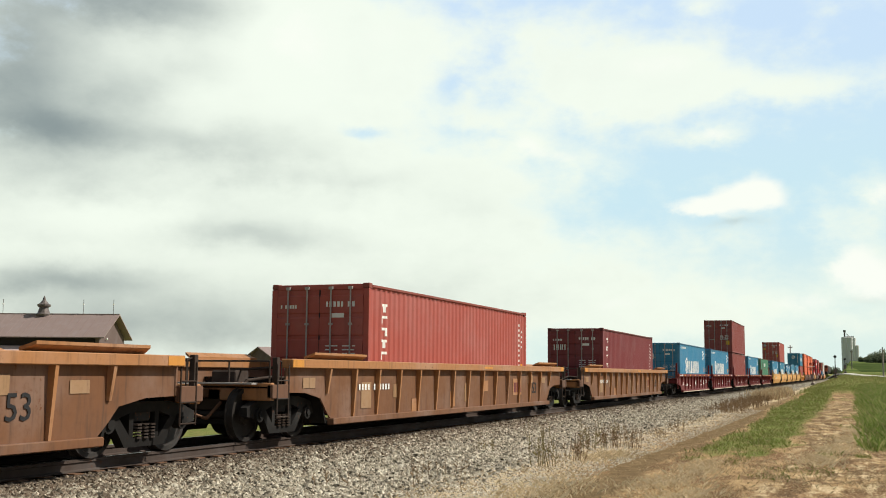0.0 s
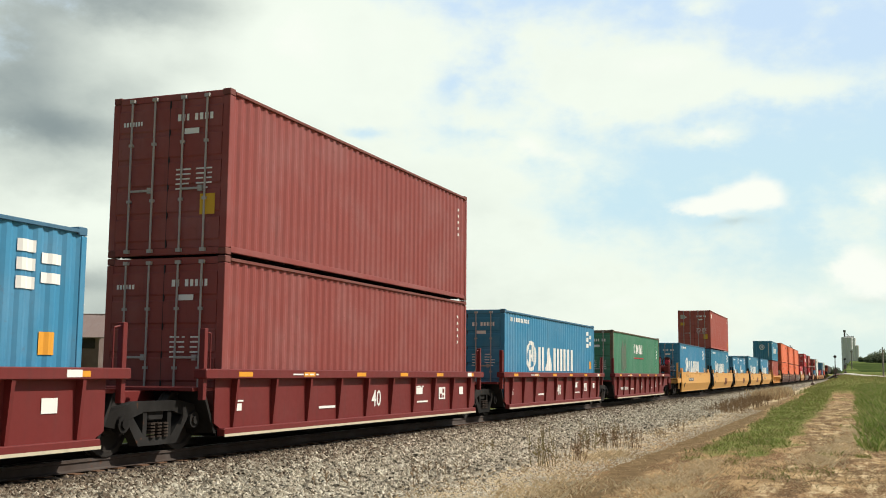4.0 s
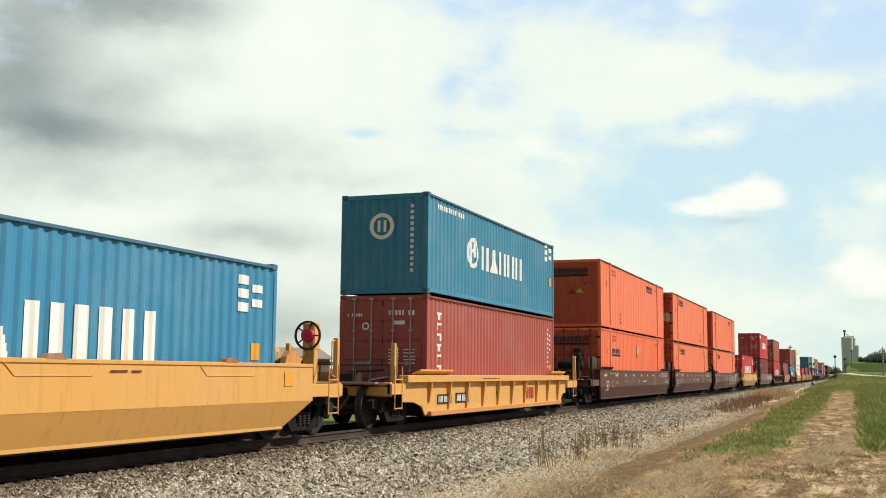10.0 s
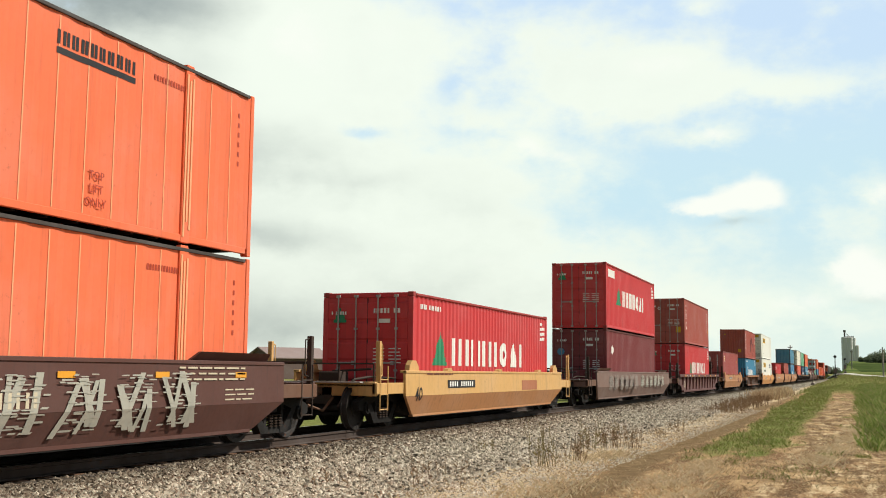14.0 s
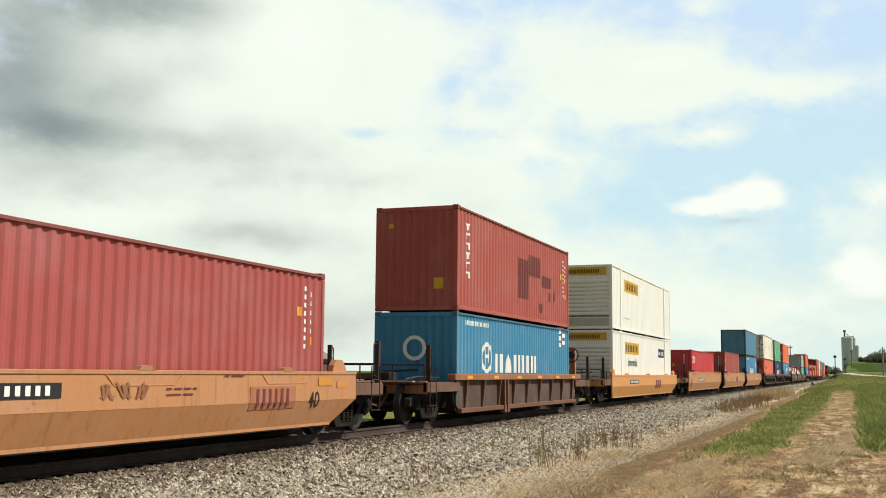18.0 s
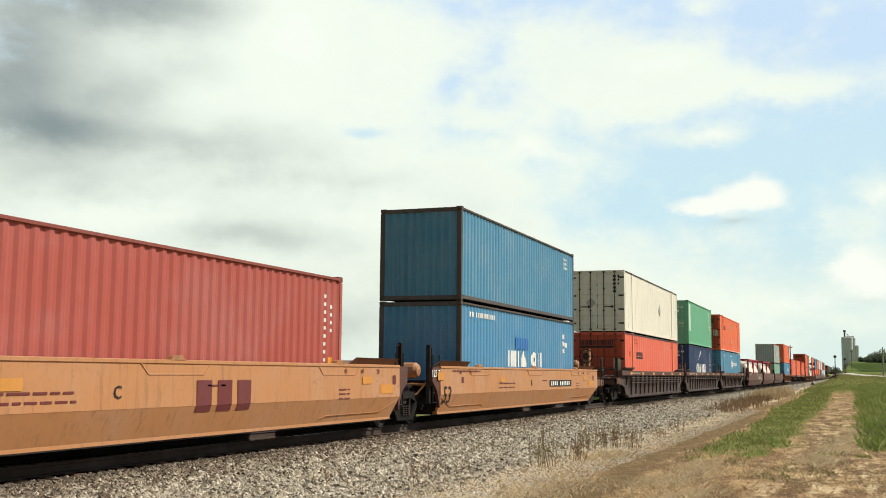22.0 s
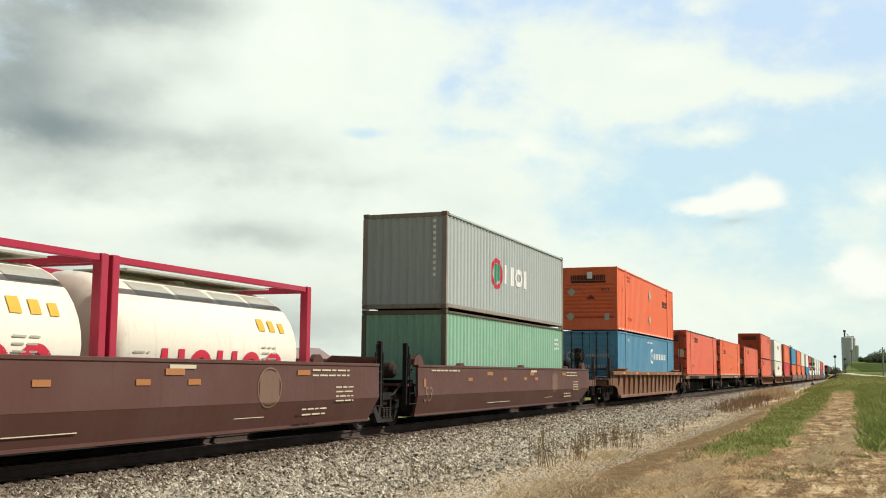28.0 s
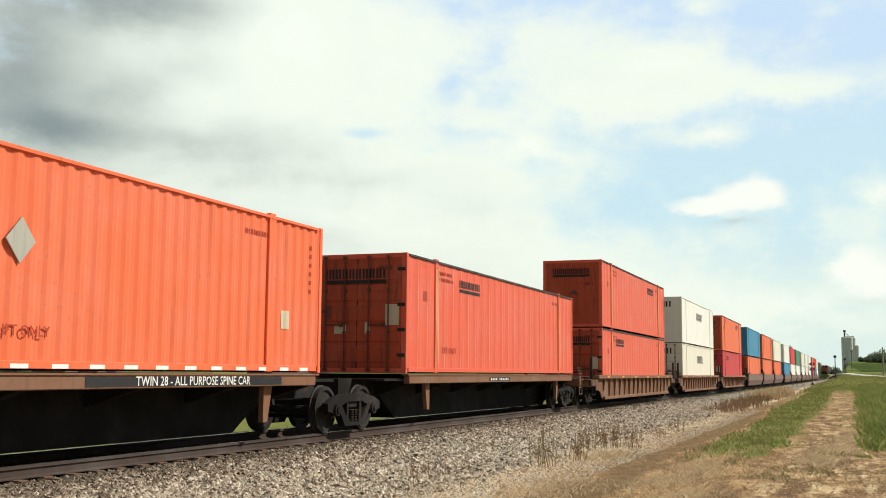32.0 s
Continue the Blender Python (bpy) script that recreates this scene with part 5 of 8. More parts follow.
def spine_car(label, y, length, mat, art=(False, False), dark=False):
    """A spine car: a deep narrow centre beam with arms that carry one container."""
    ob = thing("spine_car", label, "rail car", "spine cars of the train", pose(TRACK_X, y, RAIL_Z))
    L = length
    part("spine", Shape().prism([(-1.6, 1.12), (-1.6, 0.72), (0.6, 0.72), (1.6, 0.13), (L - 1.6, 0.13), (L - 0.6, 0.72), (L + 1.6, 0.72), (L + 1.6, 1.12)], -0.33, 0.33), STEEL_DARK, ob)
    for f in (0.03, 0.19, 0.35, 0.5, 0.65, 0.81, 0.97):
        yy = f * L
        part("arm", Shape().prism([(-1.25, 1.12), (1.25, 1.12), (1.25, 0.98), (0.33, 0.7), (-0.33, 0.7), (-1.25, 0.98)], yy - 0.1, yy + 0.1, "y"), STEEL_DARK, ob)
    for x in (1.22, -1.22):
        part("side_sill", Shape().box(x - 0.07, x + 0.09, 0.2, L - 0.2, 1.0, 1.19, 0.02), STEEL_DARK if dark else mat, ob)
        part("deck_edge", Shape().box(x - 0.1, x + 0.11, 0.1, L - 0.1, 1.19, 1.225, 0.008), RUB_TAN if dark else mat, ob)
        if dark:
            part("corner_bracket", Shape().box(x - 0.05, x + 0.12, -0.9, 0.75, 0.99, 1.18, 0.02), mat, ob)
            part("sill_splice", Shape().box(x - 0.05, x + 0.12, 5.2, 8.6, 0.99, 1.18, 0.02), mat, ob)
    for yy, s, shared in ((0, -1, art[0]), (L, 1, art[1])):
        part("end_deck", Shape().box(-1.15, 1.15, *sorted((yy - s * 0.5, yy + s * (1.3 if not shared else 0.9))), 1.06, 1.12, 0.01), STEEL_DARK, ob)
        for x in (1.1, -1.1):
            part("landing_leg", Shape().prism([(yy - s * 1.9, 1.0), (yy - s * 1.6, 1.0), (yy - s * 1.75, 0.35), (yy - s * 1.9, 0.35)], x - 0.05, x + 0.05), mat, ob)
        if shared:
            if s > 0:
                truck(ob, yy + SPINE_SHARE)
        else:
            truck(ob, yy - s * 0.2)
            part("end_sill", Shape().box(-1.2, 1.2, *sorted((yy + s * 1.6, yy + s * 1.72)), 0.8, 1.15, 0.02), mat, ob)
            ladder(ob, yy + s * 1.2, mat, 1.25, 0.45, 1.5)
            coupler(ob, yy + s * 1.7, s, 0.7)
    MOVING.append((ob, y, 0.0))
    return ob


SHARE, SPINE_SHARE = 1.75, 2.1


FOLD, LEAN = 0.72, 0.337         # where smooth sides fold, and how they lean in below


def folded_word(text, size, mat, ob, y, z):
    """Numerals painted across the fold of a smooth side."""
    bm = bmesh.new()
    bm.from_mesh(word(text, size))
    bm.transform(pose(1.479, y, z) @ ON_SIDE)
    bmesh.ops.bisect_plane(bm, geom=bm.verts[:] + bm.edges[:] + bm.faces[:], plane_co=(0, 0, FOLD), plane_no=(0, 0, 1))
    for v in bm.verts:
        if v.co.z < FOLD:
            v.co.x -= (FOLD - v.co.z) * LEAN
    me = bpy.data.meshes.new("lettering")
    bm.to_mesh(me)
    bm.free()
    return part("lettering", me, mat, ob)


def car_marks(ob, rects, mat, name="marking", label="", x=1.478):
    """Paint on a car's sunny side: rectangles (along, up, wide, high)."""
    if name in ("repaint_patch", "brand_mark", "reflector") and len(rects) > 1:
        return [car_marks(ob, [r], mat, name, label, x) for r in rects]
    s = Shape()
    for a, z, wide, high in rects:
        if FOLD - high < z < FOLD and 1.47 < x < 1.482:
            d = (FOLD - z) * LEAN
            s.poly([(x, a, FOLD), (x, a + wide, FOLD), (x - d, a + wide, z), (x - d, a, z)], [(0, 3, 2, 1)])
            z, high = FOLD, z + high - FOLD
        s.box(x, x + 0.003, a, a + wide, z, z + high)
    return part(name, s, mat, ob, label)


def number_plate(ob, a, z, wide, high, x=1.478, dark=True):
    """A number panel: plain light bars, on black where the car has it so."""
    if dark:
        board = part("number_panel", Shape().box(x, x + 0.004, a, a + wide, z, z + high), BLACK, ob)
    bars, u, k = [], a + wide * 0.06, 0
    step = wide * 0.88 / 11
    for k in range(11):
        if k != 4:
            bars.append((u + k * step, z + high * 0.18, step * 0.5, high * 0.64))
    car_marks(ob, bars, WHITE, "number_bar", x=x + 0.006)


def scrawl(ob, a, z, wide, high, mat, seed, x=1.48, strokes=26):
    """Spray-painted scrawl: slanted and crossing strokes, no letters."""
    rng, s = random.Random(seed), Shape()

    def flat(u, v, w, h, lean=0.0):
        if v < FOLD and v + h > FOLD:
            flat(u + lean * (FOLD - v) / h, FOLD, w, v + h - FOLD, lean * (v + h - FOLD) / h)
            h, lean = FOLD - v, lean * (FOLD - v) / h
        x0, x1 = (x - max(0.0, FOLD - q) * LEAN for q in (v, v + h))
        s.poly([(x0, u, v), (x0, u + w, v), (x1, u + w + lean, v + h), (x1, u + lean, v + h)], [(0, 1, 2, 3)])

    def stroke(u, v, w, h, lean=0.0):
        # each stroke lies a hair over the one before
        nonlocal x
        x += 0.00025
        flat(u, v, w, h, lean)

    cells = max(3, int(wide / 1.0))
    for c in range(cells):
        u, cw = a + wide * c / cells, wide / cells
        for _ in range(5):
            lean = cw * rng.uniform(-0.45, 0.45)
            stroke(u + cw * rng.uniform(0.15, 0.75) - lean / 2, z + high * rng.uniform(0, 0.15), cw * rng.uniform(0.07, 0.13), high * rng.uniform(0.55, 0.85), lean)
        # fill of short wavering dashes
        for j in range(strokes):
            v = z + high * (0.08 + 0.8 * (j + rng.random()) / strokes)
            p = u + cw * rng.uniform(0.02, 0.35)
            for q in range(3):
                w = cw * rng.uniform(0.08, 0.22)
                stroke(p, v + rng.uniform(-0.02, 0.02), w, rng.uniform(0.012, 0.028), rng.uniform(-0.05, 0.05))
                p += w + cw * rng.uniform(0.02, 0.1)
    return part("graffiti", s, mat, ob, "spray-painted pale scrawl")


def emblem(ob, a, z, ra, rz, mat, label, x=1.478, n=40):
    """A round painted emblem across the fold of a smooth side."""
    rim = [(a + ra * math.cos(2 * math.pi * k / n), z + rz * math.sin(2 * math.pi * k / n)) for k in range(n)]
    s = Shape()
    for ins in (0.0, 0.92):
        pts = [(x + 0.001 - max(0.0, FOLD - q) * LEAN, p, q) for p, q in rim] + [(x + 0.001 - max(0.0, FOLD - z - (q - z) * ins) * LEAN, a + (p - a) * ins, z + (q - z) * ins) for p, q in rim]
        if ins:
            s.poly(pts, [(k, (k + 1) % n, n + (k + 1) % n, n + k) for k in range(n)])
    e = part("emblem", s, mat, ob, label)
    inner = Shape().poly([(x - max(0.0, FOLD - q) * LEAN, a + (p - a) * 0.8, z + (q - z) * 0.8) for p, q in rim], [tuple(range(n))]) if z - rz > FOLD else Shape()
    for k in range(16):
        u0, u1 = -0.8 + 0.1 * k, -0.7 + 0.1 * k
        h0, h1 = (0.84 * rz * math.sqrt(max(0.0, 1 - v * v)) for v in (u0, u1))
        lo0, lo1 = z - h0, z - h1
        off = lambda q: x - max(0.0, FOLD - q) * LEAN
        if z - rz <= FOLD:
            m0, m1 = max(lo0, FOLD), max(lo1, FOLD)
            inner.poly([(x, a + u0 * ra, m0), (x, a + u1 * ra, m1), (x, a + u1 * ra, z + h1), (x, a + u0 * ra, z + h0), (off(lo0), a + u0 * ra, lo0), (off(lo1), a + u1 * ra, lo1)], [(0, 1, 2, 3), (4, 5, 1, 0)])
    part("emblem_field", inner, DUST_FAINT, e)
# ---- the train, from the leading car to the last ----
YELLOW = paint("amber_yellow", (0.80, 0.36, 0.03), 0.5, 0.15, 0.2, 0.05)
P_TAN = paint("faded_orange_brown_paint", (0.40, 0.185, 0.075), 0.65, 0.45, 0.55, 0.3)
P_GUIDE = paint("grimy_brown_guide_plate", (0.15, 0.075, 0.045), 0.75, 0.3, 0.5, 0.4)
P_MAROON = paint("maroon_car_paint", (0.165, 0.022, 0.02), 0.55, 0.05, 0.4, 0.1)
P_YELLOW = paint("yellow_car_paint", (0.71, 0.375, 0.105), 0.5, 0.2, 0.25, 0.1)
P_ORANGE = paint("orange_tan_car_paint", (0.50, 0.235, 0.10), 0.55, 0.4, 0.5, 0.22)
P_BROWN = paint("brown_car_paint", (0.107, 0.046, 0.036), 0.6, 0.12, 0.4, 0.1)
P_RIBBROWN = paint("red_brown_car_paint", (0.098, 0.046, 0.036), 0.6, 0.12, 0.45, 0.15)

C_BROWN = paint("red_brown_container_paint", (0.405, 0.092, 0.07), 0.55, 0.35, 0.2, 0.12)
C_DARK = paint("dark_maroon_container_paint", (0.21, 0.042, 0.045), 0.55, 0.3, 0.3, 0.12)
C_BLUE = paint("blue_container_paint", (0.05, 0.252, 0.435), 0.5, 0.4, 0.32, 0.14)
C_TEAL = paint("teal_blue_container_paint", (0.052, 0.245, 0.385), 0.55, 0.45, 0.32, 0.14)
C_ROSE = paint("faded_maroon_container_paint", (0.385, 0.085, 0.077), 0.55, 0.35, 0.22, 0.12)
C_RUSSET = paint("russet_container_paint", (0.27, 0.064, 0.055), 0.55, 0.3, 0.3, 0.14)
C_PALE = paint("pale_blue_container_paint", (0.09, 0.28, 0.48), 0.55, 0.45, 0.35, 0.15)
C_GREEN = paint("green_container_paint", (0.075, 0.25, 0.15), 0.55, 0.4, 0.4, 0.12)
C_BRIGHTGREEN = paint("bright_green_container_paint", (0.165, 0.47, 0.285), 0.5, 0.3, 0.3, 0.1)
C_ORANGE = paint("orange_container_paint", (0.85, 0.175, 0.07), 0.5, 0.35, 0.28, 0.12)
C_RED = paint("red_container_paint", (0.60, 0.05, 0.055), 0.5, 0.3, 0.25, 0.08)
C_WHITE = paint("white_container_paint", (0.86, 0.86, 0.80), 0.5, 0.1, 0.2, 0.05)
DIRTY_WHITE = paint("scuffed_grey_white_paint", (0.50, 0.49, 0.45), 0.6, 0.3, 0.8, 0.1)
# dark grey that stands for the shade in the louvre slots
P_SLOT_SHADE = paint("louvre_slot_shade", (0.13, 0.125, 0.115), 0.8, 0.2, 0.4, 0.1)
C_CREAM = paint("cream_container_paint", (0.82, 0.78, 0.66), 0.55, 0.1, 0.25, 0.08)
C_NAVY = paint("navy_container_paint", (0.026, 0.052, 0.13), 0.5, 0.25, 0.25, 0.1)
C_GREY = paint("grey_container_paint", (0.41, 0.465, 0.455), 0.55, 0.3, 0.3, 0.1)
C_MINT = paint("mint_green_container_paint", (0.25, 0.47, 0.33), 0.55, 0.5, 0.4, 0.15)
C_STEEL = paint("steel_blue_container_paint", (0.09, 0.27, 0.42), 0.5, 0.5, 0.42, 0.25)

LOW = 0.33                       # base of a load in a well, above the rail
HC, STD, D53, W53 = 2.896, 2.591, 16.15, 2.59


def marine(label, colour, y, z=LOW, **k):
    return container(label, colour, y, z, **k)


C_VERMILION = paint("red_orange_container_paint", (0.76, 0.125, 0.066), 0.5, 0.35, 0.28, 0.12)
FADED_AMBER = paint("dusty_faded_reflector", (0.40, 0.17, 0.06), 0.6, 0.2, 0.4, 0.0)
PALE_ORANGE = paint("pale_orange_paint", (0.88, 0.40, 0.20), 0.5, 0.3, 0.2, 0.05)


DARK_RAIL = paint("dark_roof_rail", (0.055, 0.045, 0.04), 0.6, 0.4, 0.4, 0.2)
# ends' shade put into a darker orange, with soot streaks; also fills louvre slots
SHADED_SOOTY_ORANGE = paint("shaded_sooty_orange_paint", (0.50, 0.085, 0.037), 0.65, 0.2, 1.0, 0.6)
DUST_FAINT = paint("faint_dusty_patch", (0.185, 0.112, 0.078), 0.7, 0.2, 0.4, 0.0)


def domestic(label, colour, y, z=LOW, style="plate", **k):
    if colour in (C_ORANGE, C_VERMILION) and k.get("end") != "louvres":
        k.update(end_colour=SHADED_SOOTY_ORANGE)
    if colour in (C_ORANGE, C_VERMILION) and style == "plate":
        k.update(rail=DARK_RAIL)
    if colour in (C_ORANGE, C_VERMILION) and style == "plate":
        k.update(lift=PALE_ORANGE, seam=PALE_ORANGE)
    return container(label, colour, y, z, D53, W53, HC, style, **k)
UP, UPS = LOW + HC + 0.02, LOW + STD + 0.02
# side sheets a darker brown than the sills, with dirt and rust streaks
P_PANEL = paint("dark_orange_brown_panel", (0.185, 0.083, 0.038), 0.75, 0.5, 0.8, 0.5)
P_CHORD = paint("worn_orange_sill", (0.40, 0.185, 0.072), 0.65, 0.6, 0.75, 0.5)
P_DUSK = paint("dark_grey_brown_car_paint", (0.062, 0.040, 0.033), 0.7, 0.25, 0.5, 0.2)
P_PLUM = paint("plum_brown_car_paint", (0.125, 0.05, 0.044), 0.6, 0.15, 0.45, 0.15)
P_SILL = paint("rust_orange_sill_paint", (0.31, 0.125, 0.052), 0.65, 0.4, 0.7, 0.5)
P_POST = paint("rusty_brown_post_paint", (0.17, 0.075, 0.04), 0.7, 0.3, 0.6, 0.5)
P_DARK_PANEL = paint("dark_brown_panel", (0.088, 0.055, 0.04), 0.75, 0.5, 0.8, 0.5)
P_AMBER = paint("amber_orange_car_paint", (0.62, 0.285, 0.085), 0.55, 0.3, 0.35, 0.15)
P_FADED = paint("faded_yellow_car_paint", (0.64, 0.38, 0.14), 0.55, 0.4, 0.4, 0.15)
P_RUSTY = paint("rusty_brown_car_paint", (0.225, 0.108, 0.058), 0.7, 0.4, 0.6, 0.5)
P_TAUPE = paint("grey_brown_faded_car_paint", (0.20, 0.125, 0.10), 0.65, 0.4, 0.4, 0.1)
BRAND_RED = paint("red_brand_paint", (0.60, 0.03, 0.06), 0.5, 0.1, 0.1, 0.0)
BRAND_GREEN = paint("green_brand_paint", (0.03, 0.26, 0.13), 0.5, 0.1, 0.1, 0.0)
BRAND_BROWN = paint("plum_brand_paint", (0.16, 0.035, 0.035), 0.5, 0.1, 0.2, 0.0)
BRAND_GOLD = paint("gold_banner_paint", (0.68, 0.40, 0.03), 0.5, 0.1, 0.2, 0.0)
PATCH_DARK = paint("dark_repaint_patch", (0.17, 0.035, 0.032), 0.5, 0.2, 0.3, 0.05)
PLACARD = paint("grey_placard_metal", (0.50, 0.49, 0.42), 0.45, 0.2, 0.3, 0.05, 0.3)
GHOST = paint("faint_red_stencil", (0.42, 0.055, 0.025), 0.6, 0.2, 0.2, 0.0)
CREAM_MARK = paint("cream_marking", (0.62, 0.55, 0.40), 0.6, 0.2, 0.25, 0.0)
DUST_MARK = paint("dusty_tan_emblem", (0.22, 0.135, 0.085), 0.7, 0.2, 0.4, 0.0)
PALE_SPRAY = paint("grey_spray_paint", (0.30, 0.26, 0.23), 0.7, 0.2, 0.3, 0.0)
P_RED_TANK = paint("red_tank_frame", (0.42, 0.025, 0.06), 0.5, 0.2, 0.25, 0.05)


# how the makes of container are lettered; names stand as plain blocks
def ringed(box, name_at=3.8, name_wide=5.8, ring_at=2.97, www=0.65, code=10.9, high=0.8, r=0.56, base=1.03, gold=True):
    k = name_wide / 6
    decal(box, tick_rows(www, min(base + 1.53, box["height"] - 0.34), 1, min(2.1, box["length"] * 0.3), 0.13, 0.2, 3), WHITE)
    decal(box, ring(ring_at, base + r * 0.85, r, 0.14, 0.9) + [(ring_at - 0.2, base + 0.13, 0.12, 0.55), (ring_at + 0.1, base + 0.3, 0.12, 0.55), (ring_at - 0.1, base + 0.42, 0.22, 0.1)], WHITE, "brand_ring", "white ring emblem")
    blocks(box, block_word(name_at, base, [k * 0.76, k * 0.8, k * 0.76, k * 0.3, k * 0.3, k * 0.78], high, k * 0.24, 0.36, "bwbiib"), WHITE)
    decal(box, tick_column(code, base + 1.42, 3, 0.32, 0.16, 0.24) + tick_column(code + 0.42, base + 1.30, 2, 0.4, 0.14, 0.26), WHITE)
    if gold:
        decal(box, [(code + 0.45, base + 0.1, 0.3, 0.3)], YELLOW)


def ring_end(box, a=0.55, z=2.05, r=0.3):
    end_decal(box, ring(a, z, r, 0.09, 1.0) + [(a - 0.1, z - 0.14, 0.06, 0.28), (a + 0.04, z - 0.14, 0.06, 0.28)], WHITE, "brand_ring")


def door_data(box, z=2.35, seed=1, gold=False):
    w, h = box["width"], box["height"]
    end_decal(box, tick_rows(w * 0.57, h - 0.52, 1, 0.75, 0.12, 0.2, seed) + [(w * 0.63, h - 0.76, 0.3, 0.1)] + tick_rows(w * 0.57, h - 1.4, 5, 0.3, 0.045, 0.085, seed + 1) + tick_rows(w * 0.74, h - 1.4, 5, 0.32, 0.045, 0.085, seed + 2) + tick_rows(w * 0.1, h - 0.55, 1, 0.45, 0.08, 0.2, seed + 3), WHITE)
    if gold:
        end_decal(box, [(w * 0.78, 0.7, 0.3, 0.36)], BRAND_GOLD)


def upright_name(box, a=0.72, z=2.42, n=6, step=0.27):
    """A name set letter under letter, as plain blocks."""
    rows = []
    for k in range(n):
        rows += [(a, z - k * step, 0.3, 0.06), (a + (0.12, 0.0, 0.2)[k % 3], z - k * step - 0.13, 0.1, 0.14)]
    decal(box, rows, WHITE, "brand_mark")
    L = box["length"]
    decal(box, tick_column(L - 0.75, z, 9, 0.06, 0.07, 0.16) + tick_column(L - 0.48, z - 0.2, 4, 0.06, 0.07, 0.16), WHITE)
    decal(box, [(L - 0.6, z - 1.35, 0.2, 0.16)], YELLOW)


def haulier(box, a=2.35, z=1.75, on_end=True, stencil=True, diamonds=(), wide=1.7):
    """Black brand bars, faint stencils and metal placards of the orange boxes."""
    decal(box, block_word(a, z + 0.1, [wide / 10] * 9, 0.2, wide / 90, 0.34) + [(a, z - 0.03, wide, 0.09)], BLACK, "brand_mark")
    L, w, h = box["length"], box["width"], box["height"]
    decal(box, tick_rows(2.2, h - 0.36, 2, 1.0, 0.09, 0.16, 5) + tick_rows(L - 2.9, h - 0.45, 1, 0.9, 0.09, 0.2, 6) + tick_column(L - 0.5, h - 0.5, 6, 0.06, 0.08, 0.17) + [(1.1, h - 1.1, 0.22, 0.24)], GHOST)
    if stencil:
        writing("LIFT ONLY", 0.22, GHOST, box["ob"], pose(w / 2 + 0.004, 2.9, 0.6) @ ON_SIDE)
    for da, dz in diamonds:
        s = Shape().prism([(da - 0.26, dz), (da, dz - 0.3), (da + 0.26, dz), (da, dz + 0.3)], w / 2 + 0.002, w / 2 + 0.02)
        part("placard", s, PLACARD, box["ob"], "diamond-shaped metal placard")
    if on_end:
        end_decal(box, block_word(w * 0.17, h - 0.62, [0.15] * 9, 0.24, 0.03, 0.34) + [(w * 0.17, h - 0.74, 1.62, 0.09)], BLACK, "brand_mark")
        if "door" in box["shell"]:
            end_decal(box, [(w * 0.79, 1.15, 0.36, 0.5), (w * 0.27, 0.95, 0.32, 0.22), (w * 0.585, 0.95, 0.13, 0.28)], CREAM_MARK)
            end_decal(box, [(w * 0.19, 1.3, 0.12, 0.34), (w * 0.11, 1.46, 0.3, 0.08)] + tick_rows(w * 0.72, h - 0.42, 1, 0.4, 0.1, 0.1, 21), PATCH_DARK)
            for zz in (0.4, 1.0, 1.6, 2.45):
                end_decal(box, [(0.03, zz, 0.2, 0.08), (w - 0.23, zz, 0.2, 0.08)], BLACK, "hinge")
        else:
            end_decal(box, wedge(w * 0.45, 1.4, 0.4, 0.22) + tick_rows(w * 0.72, h - 1.1, 1, 0.35, 0.1, 0.1, 22), PATCH_DARK)


def dash_rail(box):
    """White reflector dashes along the bottom rail."""
    L, w = box["length"], box["width"] / 2
    s = Shape()
    for k in range(int(L / 0.75)):
        s.box(w + 0.001, w + 0.005, 0.3 + k * 0.75, 0.62 + k * 0.75, 0.05, 0.11)
    part("reflector_strip", s, WHITE, box["ob"])


def hex_name(box, ring_at=8.72, base=1.5):
    decal(box, ring(ring_at, base + 0.37, 0.42, 0.12, 0.95) + [(ring_at - 0.06, base + 0.1, 0.12, 0.55)], WHITE, "brand_ring", "white knot emblem")
    decal(box, block_word(ring_at + 0.55, base + 0.22, [0.27] * 2 + [0.3] * 8, 0.3, 0.1, 0.34), WHITE, "brand_mark")
    decal(box, tick_rows(ring_at - 1.3, base + 1.02, 1, 1.5, 0.09, 0.2, 8) + tick_rows(2.5, base + 0.95, 1, 0.35, 0.15, 0.2, 9), WHITE)
    end_decal(box, ring(0.42, 1.75, 0.2, 0.06) + block_word(0.75, 1.68, [0.11] * 10, 0.15, 0.035, 0.34) + tick_rows(0.5, 1.2, 1, 1.5, 0.15, 0.2, 10), PLACARD)


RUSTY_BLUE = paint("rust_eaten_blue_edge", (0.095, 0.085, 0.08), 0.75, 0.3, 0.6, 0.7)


RUB_BROWN = paint("rubbed_brown_mark", (0.30, 0.13, 0.06), 0.7, 0.3, 0.5, 0.2)
AMBER_PATCH = paint("faded_amber_corner_patch", (0.62, 0.27, 0.05), 0.6, 0.2, 0.4, 0.1)
RUB_TAN = paint("rubbed_tan_primer", (0.34, 0.20, 0.10), 0.7, 0.4, 0.7, 0.3)

